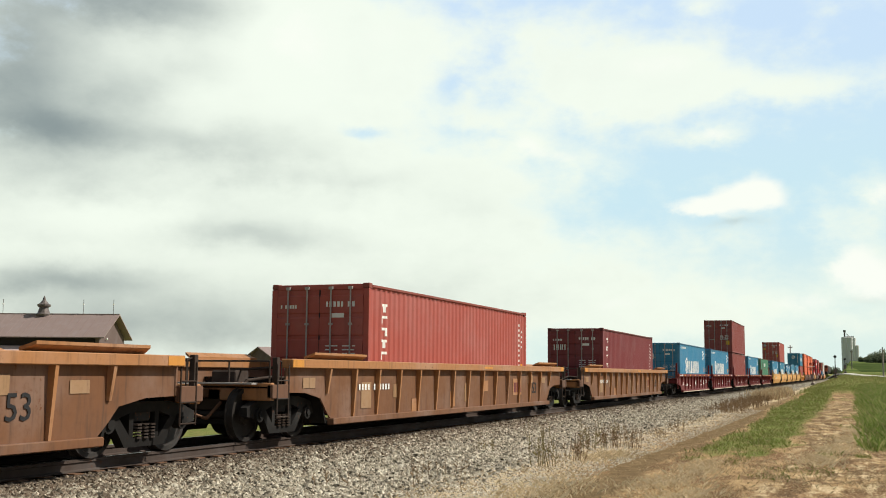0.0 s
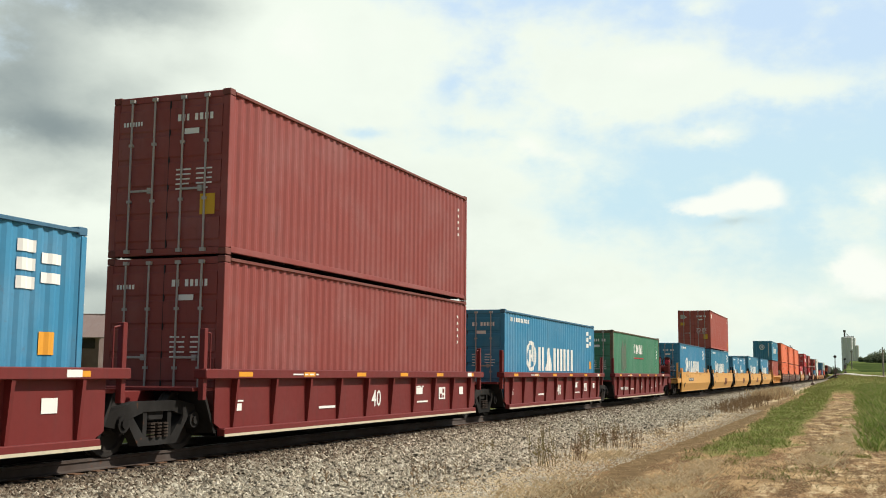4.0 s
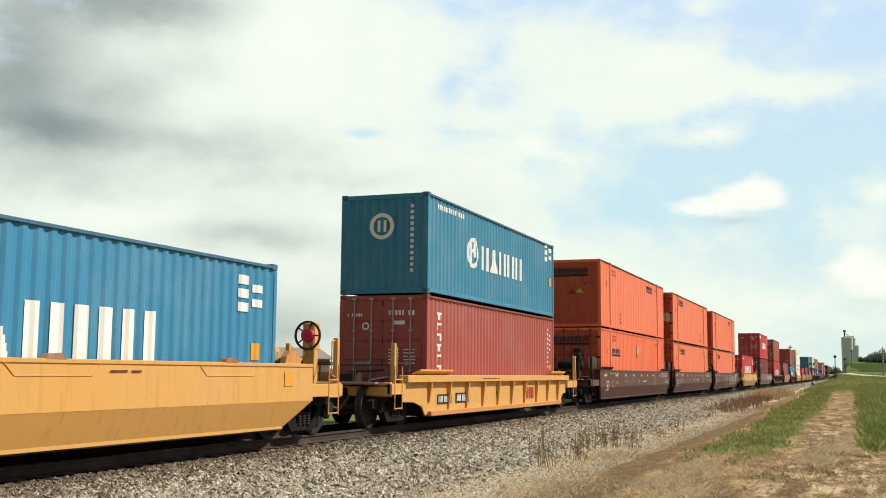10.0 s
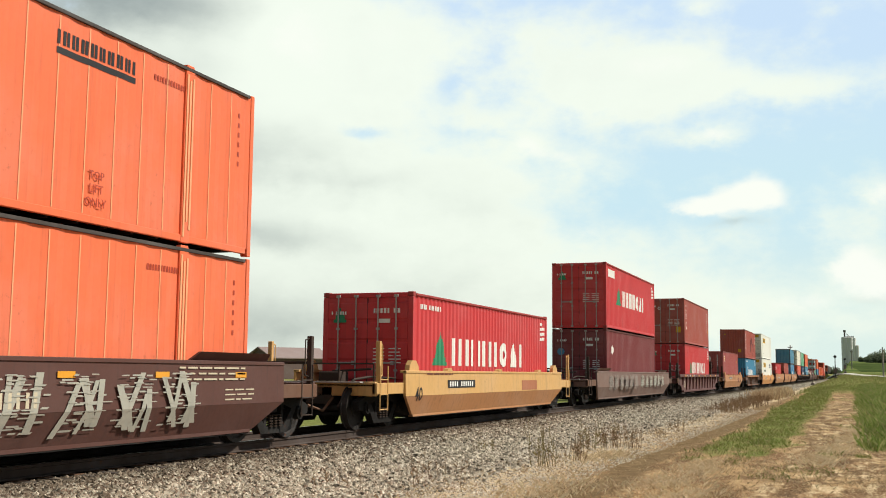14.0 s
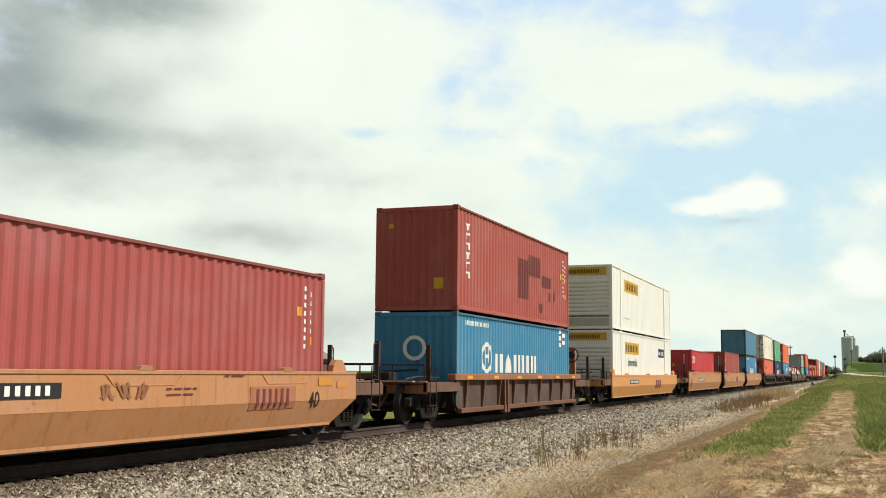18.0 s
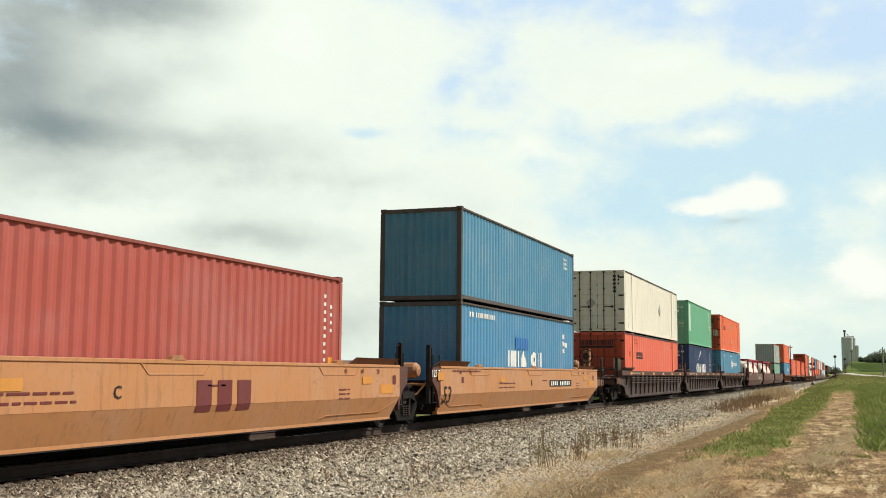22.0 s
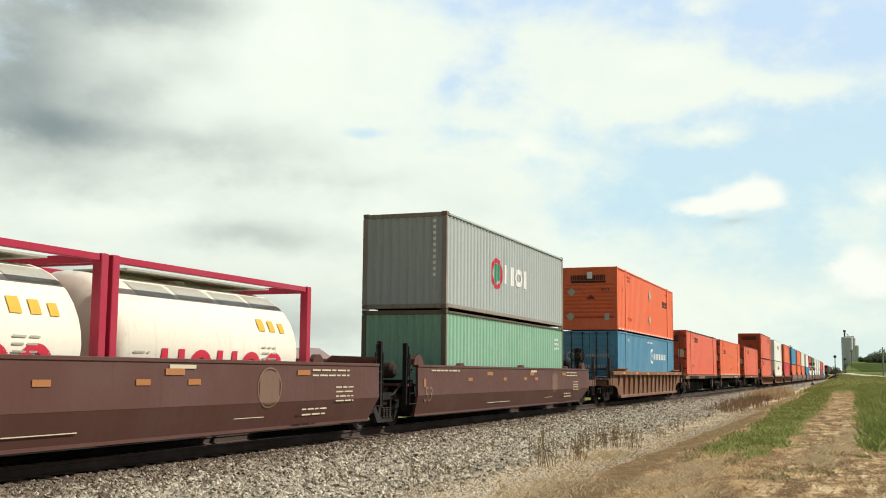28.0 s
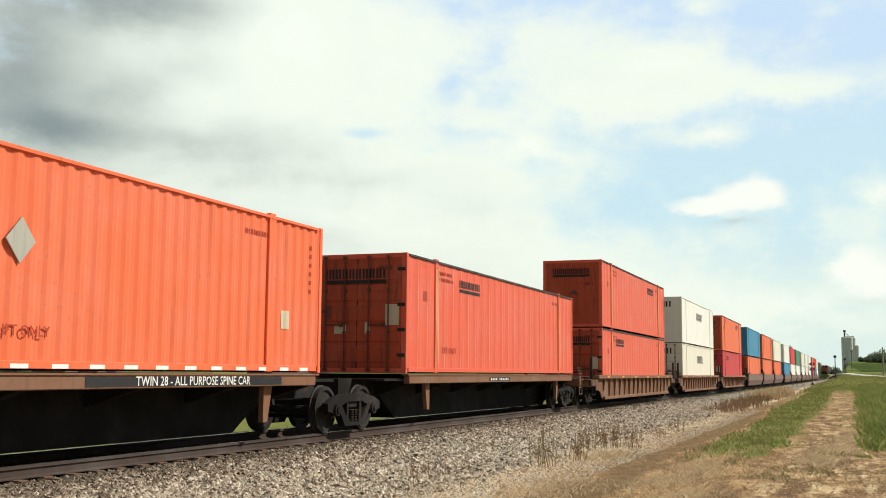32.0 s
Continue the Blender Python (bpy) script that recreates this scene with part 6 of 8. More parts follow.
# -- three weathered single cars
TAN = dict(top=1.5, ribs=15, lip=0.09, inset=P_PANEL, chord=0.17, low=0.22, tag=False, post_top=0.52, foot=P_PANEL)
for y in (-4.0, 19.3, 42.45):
    c = ribbed_car("weathered orange-brown ribbed well car with dark stained panels" if y > 0 else "empty weathered orange-brown ribbed well car", y, -0.1, 16.3, P_CHORD, 1.75, 1.75, **TAN, brake=None)
    number_plate(c, 1.15, 0.85, 1.9, 0.2, 1.35, False)
    writing("53", 0.5, BLACK, c, pose(1.352, 14.68, 0.78) @ ON_SIDE)
    car_marks(c, [(12.3, 0.6, 0.9, 0.5), (4.2, 0.3, 0.5, 0.35), (9.4, 0.75, 0.5, 0.3), (6.8, 0.4, 0.35, 0.4)], P_CHORD, "repaint_patch", x=1.349)
    car_marks(c, [(12.4, 0.68, 0.2, 0.3), (12.68, 0.68, 0.2, 0.3), (12.96, 0.68, 0.2, 0.3)], BRAND_BROWN, "brand_mark", x=1.353)
    car_marks(c, [(9.2, 1.38, 0.7, 0.06), (-1.84, 1.345, 0.42, 0.14), (17.6, 1.345, 0.42, 0.14)], AMBER_PATCH, x=1.483)
    car_marks(c, [(1.4, 0.5, 0.5, 0.55), (3.1, 0.7, 0.45, 0.3), (7.9, 0.5, 0.3, 0.5), (13.9, 0.95, 0.6, 0.25), (-1.2, 0.95, 0.5, 0.2), (15.6, 0.95, 0.4, 0.18)], RUB_TAN, "repaint_patch", x=1.3488)
b = marine("red-brown corrugated shipping container with a vertical white name", C_BROWN, 21.3)
upright_name(b); door_data(b)
b = marine("dark maroon corrugated shipping container with grey door bars", C_DARK, 45.05)
upright_name(b, 0.83, 2.42, 4, 0.36); door_data(b)
end_decal(b, block_word(0.28, 1.95, [0.14, 0.16, 0.16], 0.24, 0.03), WHITE)
end_decal(b, [(0.2, 1.05, 0.35, 0.2)], BRAND_GOLD)

# -- maroon five-unit car
ys = [66.95, 82.6, 98.3, 114.0, 129.95]
for i, y in enumerate(ys):
    c = ribbed_car("maroon ribbed forty-foot well car unit with amber reflectors", y, -0.25, 12.45, P_MAROON, 2.0 if i == 0 else 0.6, 1.6 if i == 4 else 0.5, top=1.30, low=0.2, chord=0.16, ribs=10, brake=P_MAROON if i == 4 else None, art=(i > 0, i < 4))
    number_plate(c, 0.8, 0.52, 2.0, 0.2, 1.35, False) if i in (0, 4) else None
    writing("40", 0.5, WHITE, c, pose(1.352, 6.0, 0.68) @ ON_SIDE)
    car_marks(c, [(0.15, 0.75, 0.35, 0.03), (0.2, 0.6, 0.25, 0.12), (3.3, 0.55, 0.7, 0.05), (8.3, 0.75, 0.4, 0.16), (8.35, 0.55, 0.7, 0.04), (9.8, 0.6, 0.45, 0.3), (11.3, 0.7, 0.3, 0.2)] + tick_rows(8.2, 0.92, 1, 0.6, 0.05, 0.1, i), WHITE, x=1.35)
    car_marks(c, [(9.87, 0.64, 0.12, 0.1), (10.05, 0.76, 0.12, 0.1), (10.05, 0.64, 0.1, 0.06)], P_MAROON, x=1.356)
    car_marks(c, [(-0.2, 0.19, 12.6, 0.045)], CREAM_MARK, x=1.442)
    car_marks(c, tick_rows(-1.9 if i == 0 else 2.0, 1.2, 1, 1.0, 0.05, 0.1, 20 + i) + [(-0.9 if i == 0 else 11.6, 1.17, 0.3, 0.1)], WHITE, x=1.483)
for y, w in ((ys[0], 0), (ys[1], 1), (ys[3], 2)):
    b = marine("blue corrugated shipping container with white ring emblem and brand blocks", C_BLUE, y)
    ringed(b); ring_end(b); door_data(b, seed=w)
    if w == 1:
        decal(b, [(0.45, 1.0, 0.9, 0.75)], paint("pale_teal_patch", (0.25, 0.42, 0.44), 0.6), "repaint_patch")
for z in (LOW, UP):
    b = marine("plain russet-brown corrugated shipping container in a stack", C_RUSSET, ys[2], z)
    door_data(b, seed=int(z * 7), gold=z > 1)
    decal(b, tick_column(11.5, 2.4, 5, 0.06, 0.07, 0.17), WHITE)
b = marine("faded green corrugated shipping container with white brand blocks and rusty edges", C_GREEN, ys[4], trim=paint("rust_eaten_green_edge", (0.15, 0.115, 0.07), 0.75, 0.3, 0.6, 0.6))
blocks(b, block_word(4.98, 1.93, [0.34, 0.38, 0.3, 0.1, 0.1, 0.38, 0.1], 0.46, 0.09, 0.3, "owoiiwi"), WHITE)
decal(b, [(4.98, 1.69, 2.4, 0.05), (6.0, 1.69, 0.14, 0.14)], BRAND_RED, "red_line")
decal(b, tick_column(11.05, 2.5, 9, 0.09, 0.1, 0.16) + tick_column(11.4, 2.1, 3, 0.09, 0.1, 0.16), WHITE)
decal(b, [(2.0 + 0.07 * k, 1.05 + 0.2 * ((k * 7) % 5) / 5, 0.045, 1.15 + 0.35 * ((k * 3) % 4) / 4) for k in range(16)], paint("scuffed_grey_green", (0.17, 0.21, 0.16), 0.7), "scuff_mark", "grey scuffed patch where old paint shows")
door_data(b)
ring_end(b, 0.62, 2.2, 0.3)
end_decal(b, block_word(0.28, 1.68, [0.08] * 9, 0.12, 0.03, 0.4), WHITE, "brand_mark")

# -- yellow five-unit car
ys = [149.85, 165.6, 181.25, 196.9, 212.6]
for i, y in enumerate(ys):
    c = smooth_car("yellow smooth-sided forty-foot well car unit", y, -0.1, 12.3, P_YELLOW, top=1.40, brake=(P_YELLOW if i == 4 else P_MAROON if i == 0 else None), art=(i > 0, i < 4), plate=BLACK)
    folded_word("40", 0.46, BLACK, c, 0.12, 0.62)
    writing("BEDCA"[i], 0.26, BLACK, c, pose(1.482, 2.3, 0.95) @ ON_SIDE)
    if i in (1, 2, 3):
        car_marks(c, [(6.72, 0.5, 0.42, 0.5), (7.3, 0.5, 0.42, 0.5), (7.88, 0.5, 0.42, 0.5)], BRAND_BROWN, "brand_mark", x=1.480)
    else:
        number_plate(c, 1.9, 0.86, 2.1, 0.2)
    car_marks(c, tick_rows(0.8, 1.22, 2, 1.0, 0.04, 0.09, 40 + i) + tick_rows(7.2, 1.24, 1, 0.7, 0.05, 0.09, 50 + i), BRAND_BROWN)
    car_marks(c, [(-0.32, 1.0, 0.3, 0.26), (12.1, 1.0, 0.3, 0.26)], YELLOW)
for i in (0, 1, 3, 4):
    b = marine("blue corrugated shipping container with white ring emblem and brand blocks", C_TEAL if i in (1, 3) else C_BLUE, ys[i])
    ringed(b); ring_end(b); door_data(b, seed=i + 9)
for d in (0, 6.13):
    b = marine("short blue corrugated shipping container with white brand blocks", C_BLUE, ys[2] + d, length=6.06, height=STD)
    ringed(b, 1.95, 3.1, 1.35, 0.7, 4.75, 0.42, 0.42, 1.02, False); ring_end(b, 0.55, 1.8); door_data(b, seed=4)
b = marine("red-brown corrugated shipping container stacked on a blue one", C_BROWN, ys[1], UP)
door_data(b, gold=True)
end_decal(b, [(0.2, 2.25, 0.34, 0.3)], PLACARD); end_decal(b, [(0.2, 1.75, 0.3, 0.22)], BRAND_GOLD)
decal(b, [(0.55, 2.3, 0.4, 0.3), (11.4, 2.2, 0.08, 0.5)], WHITE); decal(b, [(11.3, 0.35, 0.3, 0.34)], YELLOW)

# -- yellow ribbed single car with a stack
c = ribbed_car("yellow ribbed well car with rounded rib ends", 232.3, -0.25, 12.45, P_YELLOW, 1.55, 0.9, top=1.20, low=0.2, chord=0.17, ribs=10, deck=0.98, lip=0.1, tag=False, foot=P_AMBER)
number_plate(c, 0.42, 0.48, 1.0, 0.24, 1.352); number_plate(c, 1.75, 0.48, 1.05, 0.26, 1.352)
writing("40", 0.38, BLACK, c, pose(1.352, 5.35, 0.68) @ ON_SIDE)
car_marks(c, [(8.3, 0.47, 0.22, 0.36), (8.6, 0.47, 0.22, 0.36), (8.9, 0.47, 0.22, 0.36)], GHOST, "brand_mark", x=1.352)
car_marks(c, tick_rows(3.6, 1.1, 1, 1.6, 0.05, 0.1, 61), BRAND_BROWN, x=1.484)
b = marine("red-brown corrugated shipping container with a vertical white name", C_BROWN, 232.3)
upright_name(b); door_data(b)
end_decal(b, ring(0.75, 2.1, 0.1, 0.04), WHITE)
b = marine("blue shipping container with white ring emblem, stacked on top", C_TEAL, 232.3, UP, height=STD, end="waves")
ringed(b, 4.25, 4.85, 3.5, 0.7, 11.1, 0.7, 0.48, 0.98)
end_decal(b, ring(1.15, 1.75, 0.34, 0.1) + [(1.03, 1.6, 0.08, 0.3), (1.2, 1.6, 0.08, 0.3)], WHITE, "brand_ring", y=0.008)
end_decal(b, tick_column(1.95, 2.2, 12, 0.09, 0.09, 0.15), WHITE, y=0.008)

# -- brown three-unit car of orange boxes
ys = [251.9, 271.5, 291.05]
for i, y in enumerate(ys):
    c = smooth_car("brown smooth-sided fifty-three-foot well car unit" + (" with spray-painted scrawl" if i == 2 else ""), y, -0.1, 16.25, P_BROWN, top=1.42, flaps=True, guides=False, art=(i > 0, i < 2), brake=STEEL_DARK if i == 0 else None)
    folded_word("53", 0.62, CREAM_MARK, c, 0.42, 0.74)
    car_marks(c, [(a, 1.16, 0.55 if a < 3 else 0.34, 0.09) for a in (-0.3, 2.0, 4.1, 6.0, 8.0, 9.6, 11.2, 13.3, 15.5)], YELLOW, "reflector")
    car_marks(c, tick_rows(13.9, 1.30, 3, 1.9, 0.05, 0.09, 80 + i) + tick_rows(15.2, 0.95, 3, 0.9, 0.04, 0.08, 90 + i) + [(7.4, 0.86, 0.12, 0.16), (8.6, 0.9, 0.9, 0.05)], CREAM_MARK)
    if i < 2:
        emblem(c, 11.95, 1.0, 0.45, 0.38, DUST_MARK, "faded round tan emblem")
        car_marks(c, tick_rows(3.9, 0.85, 1, 2.6, 0.16, 0.2, 33), DUST_MARK)
    else:
        emblem(c, 5.2, 0.95, 0.36, 0.36, DUST_MARK, "faded round tan emblem")
        scrawl(c, 6.1, 0.32, 3.4, 1.02, PALE_SPRAY, 3, strokes=22)
        scrawl(c, 10.1, 0.36, 4.4, 0.98, PLACARD, 5, strokes=12)
        car_marks(c, block_word(9.75, 0.78, [0.2] * 4, 0.2, 0.1), CREAM_MARK, "brand_mark", x=1.4785)
    for a, wd in ((0.12, "53"), (0.98, "48"), (1.5, "45"), (2.55, "40")):
        writing(wd, 0.13, CREAM_MARK, c, pose(1.4775, a + 0.08, 1.28) @ ON_SIDE)
    car_marks(c, [(0.0, 1.24, 0.03, 0.14), (0.85, 1.24, 0.03, 0.14), (1.38, 1.24, 0.03, 0.14), (2.42, 1.24, 0.03, 0.14)] + tick_rows(1.8, 1.3, 4, 0.35, 0.03, 0.045, 77 + i), CREAM_MARK)
    car_marks(c, [(1.15, 0.86, 0.3, 0.09), (2.05, 0.86, 0.3, 0.09)], DUST_MARK, "reflector")
    car_marks(c, ring(2.45, 0.9, 0.09, 0.025), CREAM_MARK)
    car_marks(c, [(1.3, 0.74, 0.55, 0.012), (1.3, 0.96, 0.55, 0.012), (1.3, 0.74, 0.012, 0.22), (1.84, 0.74, 0.012, 0.22)], CREAM_MARK, x=1.4785)
    b = domestic("orange fifty-three-foot container with black brand bars", C_ORANGE, y, style="ribbed" if i == 0 else "plate")
    haulier(b, 2.3 if i == 0 else 2.95, 1.75 if i == 0 else 2.2, diamonds=((8.1, 2.05),) if i == 0 else ())
    b = domestic("orange plate-sided container stacked on another", C_ORANGE, y, UP, end="doors" if i == 1 else "plain")
    haulier(b, 10.9 if i == 0 else 11.1 if i == 2 else 2.6, 2.28, stencil=False)
    for k, wd in enumerate(("TOP", "LIFT", "ONLY")):
        writing(wd, 0.17, GHOST, b["ob"], pose(1.3, 4.05 if i == 0 else 12.0, 0.72 - k * 0.19) @ ON_SIDE)
    if i == 2:
        part("end_box", Shape().box(0.305, 0.555, -0.05, -0.018, 2.3, 2.58, 0.01), WHITE, b["ob"], "small white box on the end wall")
    elif i == 0:
        end_decal(b, wedge(1.5, 1.45, 0.36, 0.2), BRAND_GOLD)

# -- yellow single car with a red box
c = smooth_car("yellow smooth-sided well car with orange-tan lower plates", 314.9, -0.1, 12.3, P_FADED, top=1.30, fold=0.72, lower=P_ORANGE, reach=2.4)
folded_word("40", 0.46, BLACK, c, -0.2, 0.74)
number_plate(c, 1.75, 0.88, 2.1, 0.2)
car_marks(c, [(8.3, 0.75, 1.7, 0.3)], paint("rubbed_plum_patch", (0.42, 0.16, 0.08), 0.6), "repaint_patch")
car_marks(c, tick_rows(0.3, 1.22, 1, 1.8, 0.05, 0.1, 62), BRAND_BROWN)
b = marine("bright red shipping container with green sail emblem and white brand blocks", C_RED, 314.9)


def sail(box, a=1.4, base=1.12, name=2.8, wide=6.9, www=True):
    decal(box, wedge(a, base, 0.98, 0.86, 0.55), BRAND_GREEN, "brand_sail", "green sail-shaped emblem")
    k = wide / 7
    blocks(box, block_word(name, base, [k * 0.68] * 6 + [k * 0.24], 0.73, k * 0.36, 0.34, "bbbbowi"), WHITE)
    decal(box, (tick_rows(0.5, 2.5, 1, 1.5, 0.12, 0.2, 13) if www else []) + tick_column(11.35, 2.55, 4, 0.2, 0.1, 0.17) + tick_column(11.65, 2.4, 3, 0.2, 0.1, 0.17), WHITE)
    end_decal(box, wedge(0.3, 2.15, 0.36, 0.36), BRAND_GREEN, "brand_sail")
    door_data(box)


sail(b)

# -- brown graffiti car, then a ribbed one
c = smooth_car("grey-brown smooth-sided well car covered in faint scrawl", 334.85, -0.1, 16.25, P_TAUPE, top=1.36, flaps=True, guides=False)
scrawl(c, 1.2, 0.55, 6.0, 0.72, PALE_SPRAY, 11, strokes=30)
scrawl(c, 8.5, 0.6, 6.5, 0.65, PLACARD, 12, strokes=20)
b = marine("dark maroon shipping container with a white round mark", C_DARK, 336.85)
decal(b, ring(1.3, 2.0, 0.2, 0.2), WHITE); door_data(b); end_decal(b, ring(0.4, 1.9, 0.16, 0.16), C_PALE)
b = marine("red shipping container with white brand blocks, stacked on top", C_RED, 336.85, UP)
sail(b, 2.25, 1.15, 3.5, 5.8, False)
decal(b, [(0.55, 2.3, 1.25, 0.34)], WHITE)
c = ribbed_car("dark red-brown ribbed well car with cream numerals", 358.2, -0.25, 16.45, P_PLUM, 1.65, 1.75, top=1.28, chord=0.17, low=0.18, ribs=12, brake=P_BROWN)
writing("53", 0.55, CREAM_MARK, c, pose(1.352, 0.72, 0.64) @ ON_SIDE)
car_marks(c, tick_rows(5.3, 0.78, 1, 0.9, 0.18, 0.2, 63) + tick_rows(6.9, 0.7, 2, 0.9, 0.06, 0.12, 64) + tick_rows(8.6, 0.7, 2, 0.5, 0.06, 0.12, 65), DUST_MARK, x=1.352)
car_marks(c, [(1.0, 1.16, 0.1, 0.09), (2.2, 1.16, 0.2, 0.09), (3.9, 1.16, 0.3, 0.09)], WHITE, x=1.484)
b = marine("bright red shipping container with green sail emblem", C_RED, 360.2)
sail(b, 2.2, 1.02, 3.4, 6.7, False)
b = marine("red-brown shipping container with a vertical white name, stacked on top", C_BROWN, 360.2, UP)
upright_name(b, 0.66, 2.4); door_data(b, gold=True)
end_decal(b, [(0.3, 1.55, 0.16, 0.14)], BRAND_GOLD); end_decal(b, ring(0.85, 2.25, 0.1, 0.04), WHITE)

# -- orange-tan car with a ringed maroon box
c = smooth_car("orange-tan smooth-sided well car with rubbed paint", 381.9, -0.1, 12.3, P_ORANGE, top=1.26, reach=2.4)
folded_word("40", 0.44, BLACK, c, 11.35, 0.72)
car_marks(c, block_word(9.2, 0.66, [0.3, 0.3, 0.3], 0.3, 0.12, 0.3), BRAND_BROWN, "brand_mark", x=1.483)
car_marks(c, [(11.5, 1.0, 0.6, 0.16), (12.3, 0.95, 0.4, 0.14)], AMBER_PATCH, "reflector")
scrawl(c, 5.0, 0.85, 1.2, 0.28, RUB_BROWN, 41, strokes=2)
car_marks(c, tick_rows(6.6, 0.98, 2, 0.8, 0.05, 0.09, 66) + tick_rows(8.2, 1.18, 1, 0.6, 0.05, 0.09, 67), BRAND_BROWN)
number_plate(c, 2.1, 0.9, 2.2, 0.2)
car_marks(c, [(9.0, 0.6, 1.6, 0.4)], paint("rubbed_plum_patch", (0.42, 0.16, 0.08), 0.6), "repaint_patch")
b = marine("maroon shipping container with a white ring on its end", C_ROSE, 381.9, end="waves")
end_decal(b, ring(1.1, 2.25, 0.33, 0.1) + [(0.98, 2.1, 0.08, 0.3), (1.14, 2.1, 0.08, 0.3)], WHITE, "brand_ring", y=0.008)
end_decal(b, [(0.3, 2.0, 0.26, 0.4), (1.0, 1.62, 0.14, 0.14)], BRAND_GOLD, y=0.008)
end_decal(b, tick_column(1.92, 2.5, 12, 0.08, 0.09, 0.15), WHITE, y=0.008)
decal(b, [(0.85, 2.05, 0.42, 0.46)], WHITE); decal(b, [(0.9, 2.1, 0.32, 0.14), (0.9, 2.32, 0.32, 0.1)], BRAND_GOLD)
decal(b, tick_column(11.4, 2.5, 8, 0.07, 0.09, 0.16) + tick_column(11.62, 2.4, 5, 0.07, 0.09, 0.18), WHITE); decal(b, [(11.1, 2.0, 0.16, 0.18), (11.6, 1.45, 0.12, 0.16), (11.55, 0.32, 0.3, 0.24)], YELLOW)

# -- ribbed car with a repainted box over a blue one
c = ribbed_car("orange-brown ribbed well car with dark panels", 401.85, -0.25, 12.45, P_SILL, 0.55, 0.55, top=1.24, chord=0.17, low=0.2, ribs=9, inset=P_DARK_PANEL, foot=P_POST, posts=P_POST, brake=P_CHORD)
for a in (3.55, 3.85):
    part("jack_post", Shape().box(1.34, 1.47, a - 0.06, a + 0.06, 0.12, 1.07, 0.015), P_POST, c)
    part("jack_foot", Shape().box(1.34, 1.49, a - 0.1, a + 0.1, 0.1, 0.2, 0.02), P_POST, c)
b = marine("blue shipping container with white ring emblem and brand blocks", C_BLUE, 401.85, height=STD, end="waves")
ringed(b, 3.4, 5.4, 2.6, 0.7, 10.8, 0.56, 0.5, 0.95, False)
end_decal(b, ring(1.2, 1.6, 0.34, 0.1), WHITE, "brand_ring", y=0.008)
b = marine("red-brown shipping container with darker repainted patches", C_BROWN, 401.85, UPS, end="waves")
upright_name(b)
decal(b, [(5.72, 0.75, 1.15, 1.28), (6.98, 1.56, 1.4, 0.68), (8.5, 1.3, 1.2, 0.38), (9.4, 0.85, 0.2, 0.3), (8.2, 0.4, 0.35, 0.3), (10.1, 0.9, 0.15, 0.3)], PATCH_DARK, "repaint_patch", "darker repainted patches")
decal(b, [(10.95, 1.75, 0.25, 0.2), (11.5, 1.65, 0.16, 0.16)], BRAND_GOLD)
end_decal(b, [(0.4, 2.3, 0.14, 0.13), (1.75, 0.6, 0.28, 0.3)], BRAND_GOLD, y=0.008)

# -- white pair
c = smooth_car("orange-tan smooth-sided fifty-three-foot well car", 421.6, -0.1, 16.25, P_AMBER, top=1.22, reach=2.4)
number_plate(c, 2.95, 0.82, 2.2, 0.18)
car_marks(c, [(9.95, 0.55, 0.42, 0.42), (10.55, 0.55, 0.42, 0.42), (11.15, 0.55, 0.42, 0.42)], BRAND_BROWN, "brand_mark")
for z in (LOW, UP):
    b = domestic("white container with gold banners and a louvred end" + ("" if z == LOW else ", stacked on top"), C_WHITE, 421.6, z, style="ribbed", end="louvres")
    decal(b, [(2.9, 1.87, 3.4, 0.56)], BRAND_GOLD, "banner", "gold banner")
    decal(b, block_word(3.2, 1.98, [0.28] * 8, 0.34, 0.08, 0.34), BLACK, "brand_mark")
    end_decal(b, [(0.26, 2.42, 2.06, 0.34)], BRAND_GOLD, "banner", "gold banner", y=-0.006)
    end_decal(b, block_word(0.6, 2.5, [0.13] * 9, 0.17, 0.03, 0.34), BLACK, "brand_mark", y=-0.009)
    decal(b, tick_rows(2.6, 0.6, 1, 1.5, 0.07, 0.1, 14) + tick_rows(13.8, 0.62, 1, 0.6, 0.07, 0.1, 15), PLACARD)
    if z == LOW:
        writing("Intermodal", 0.52, paint("dark_green_marking", (0.01, 0.06, 0.03), 0.5), b["ob"], pose(1.3, 4.55, 1.48) @ ON_SIDE)
        decal(b, [(11.9, 1.85, 1.9, 0.46)], paint("navy_label", (0.03, 0.04, 0.12), 0.5)); decal(b, block_word(12.15, 1.97, [0.2] * 5, 0.2, 0.08), WHITE)

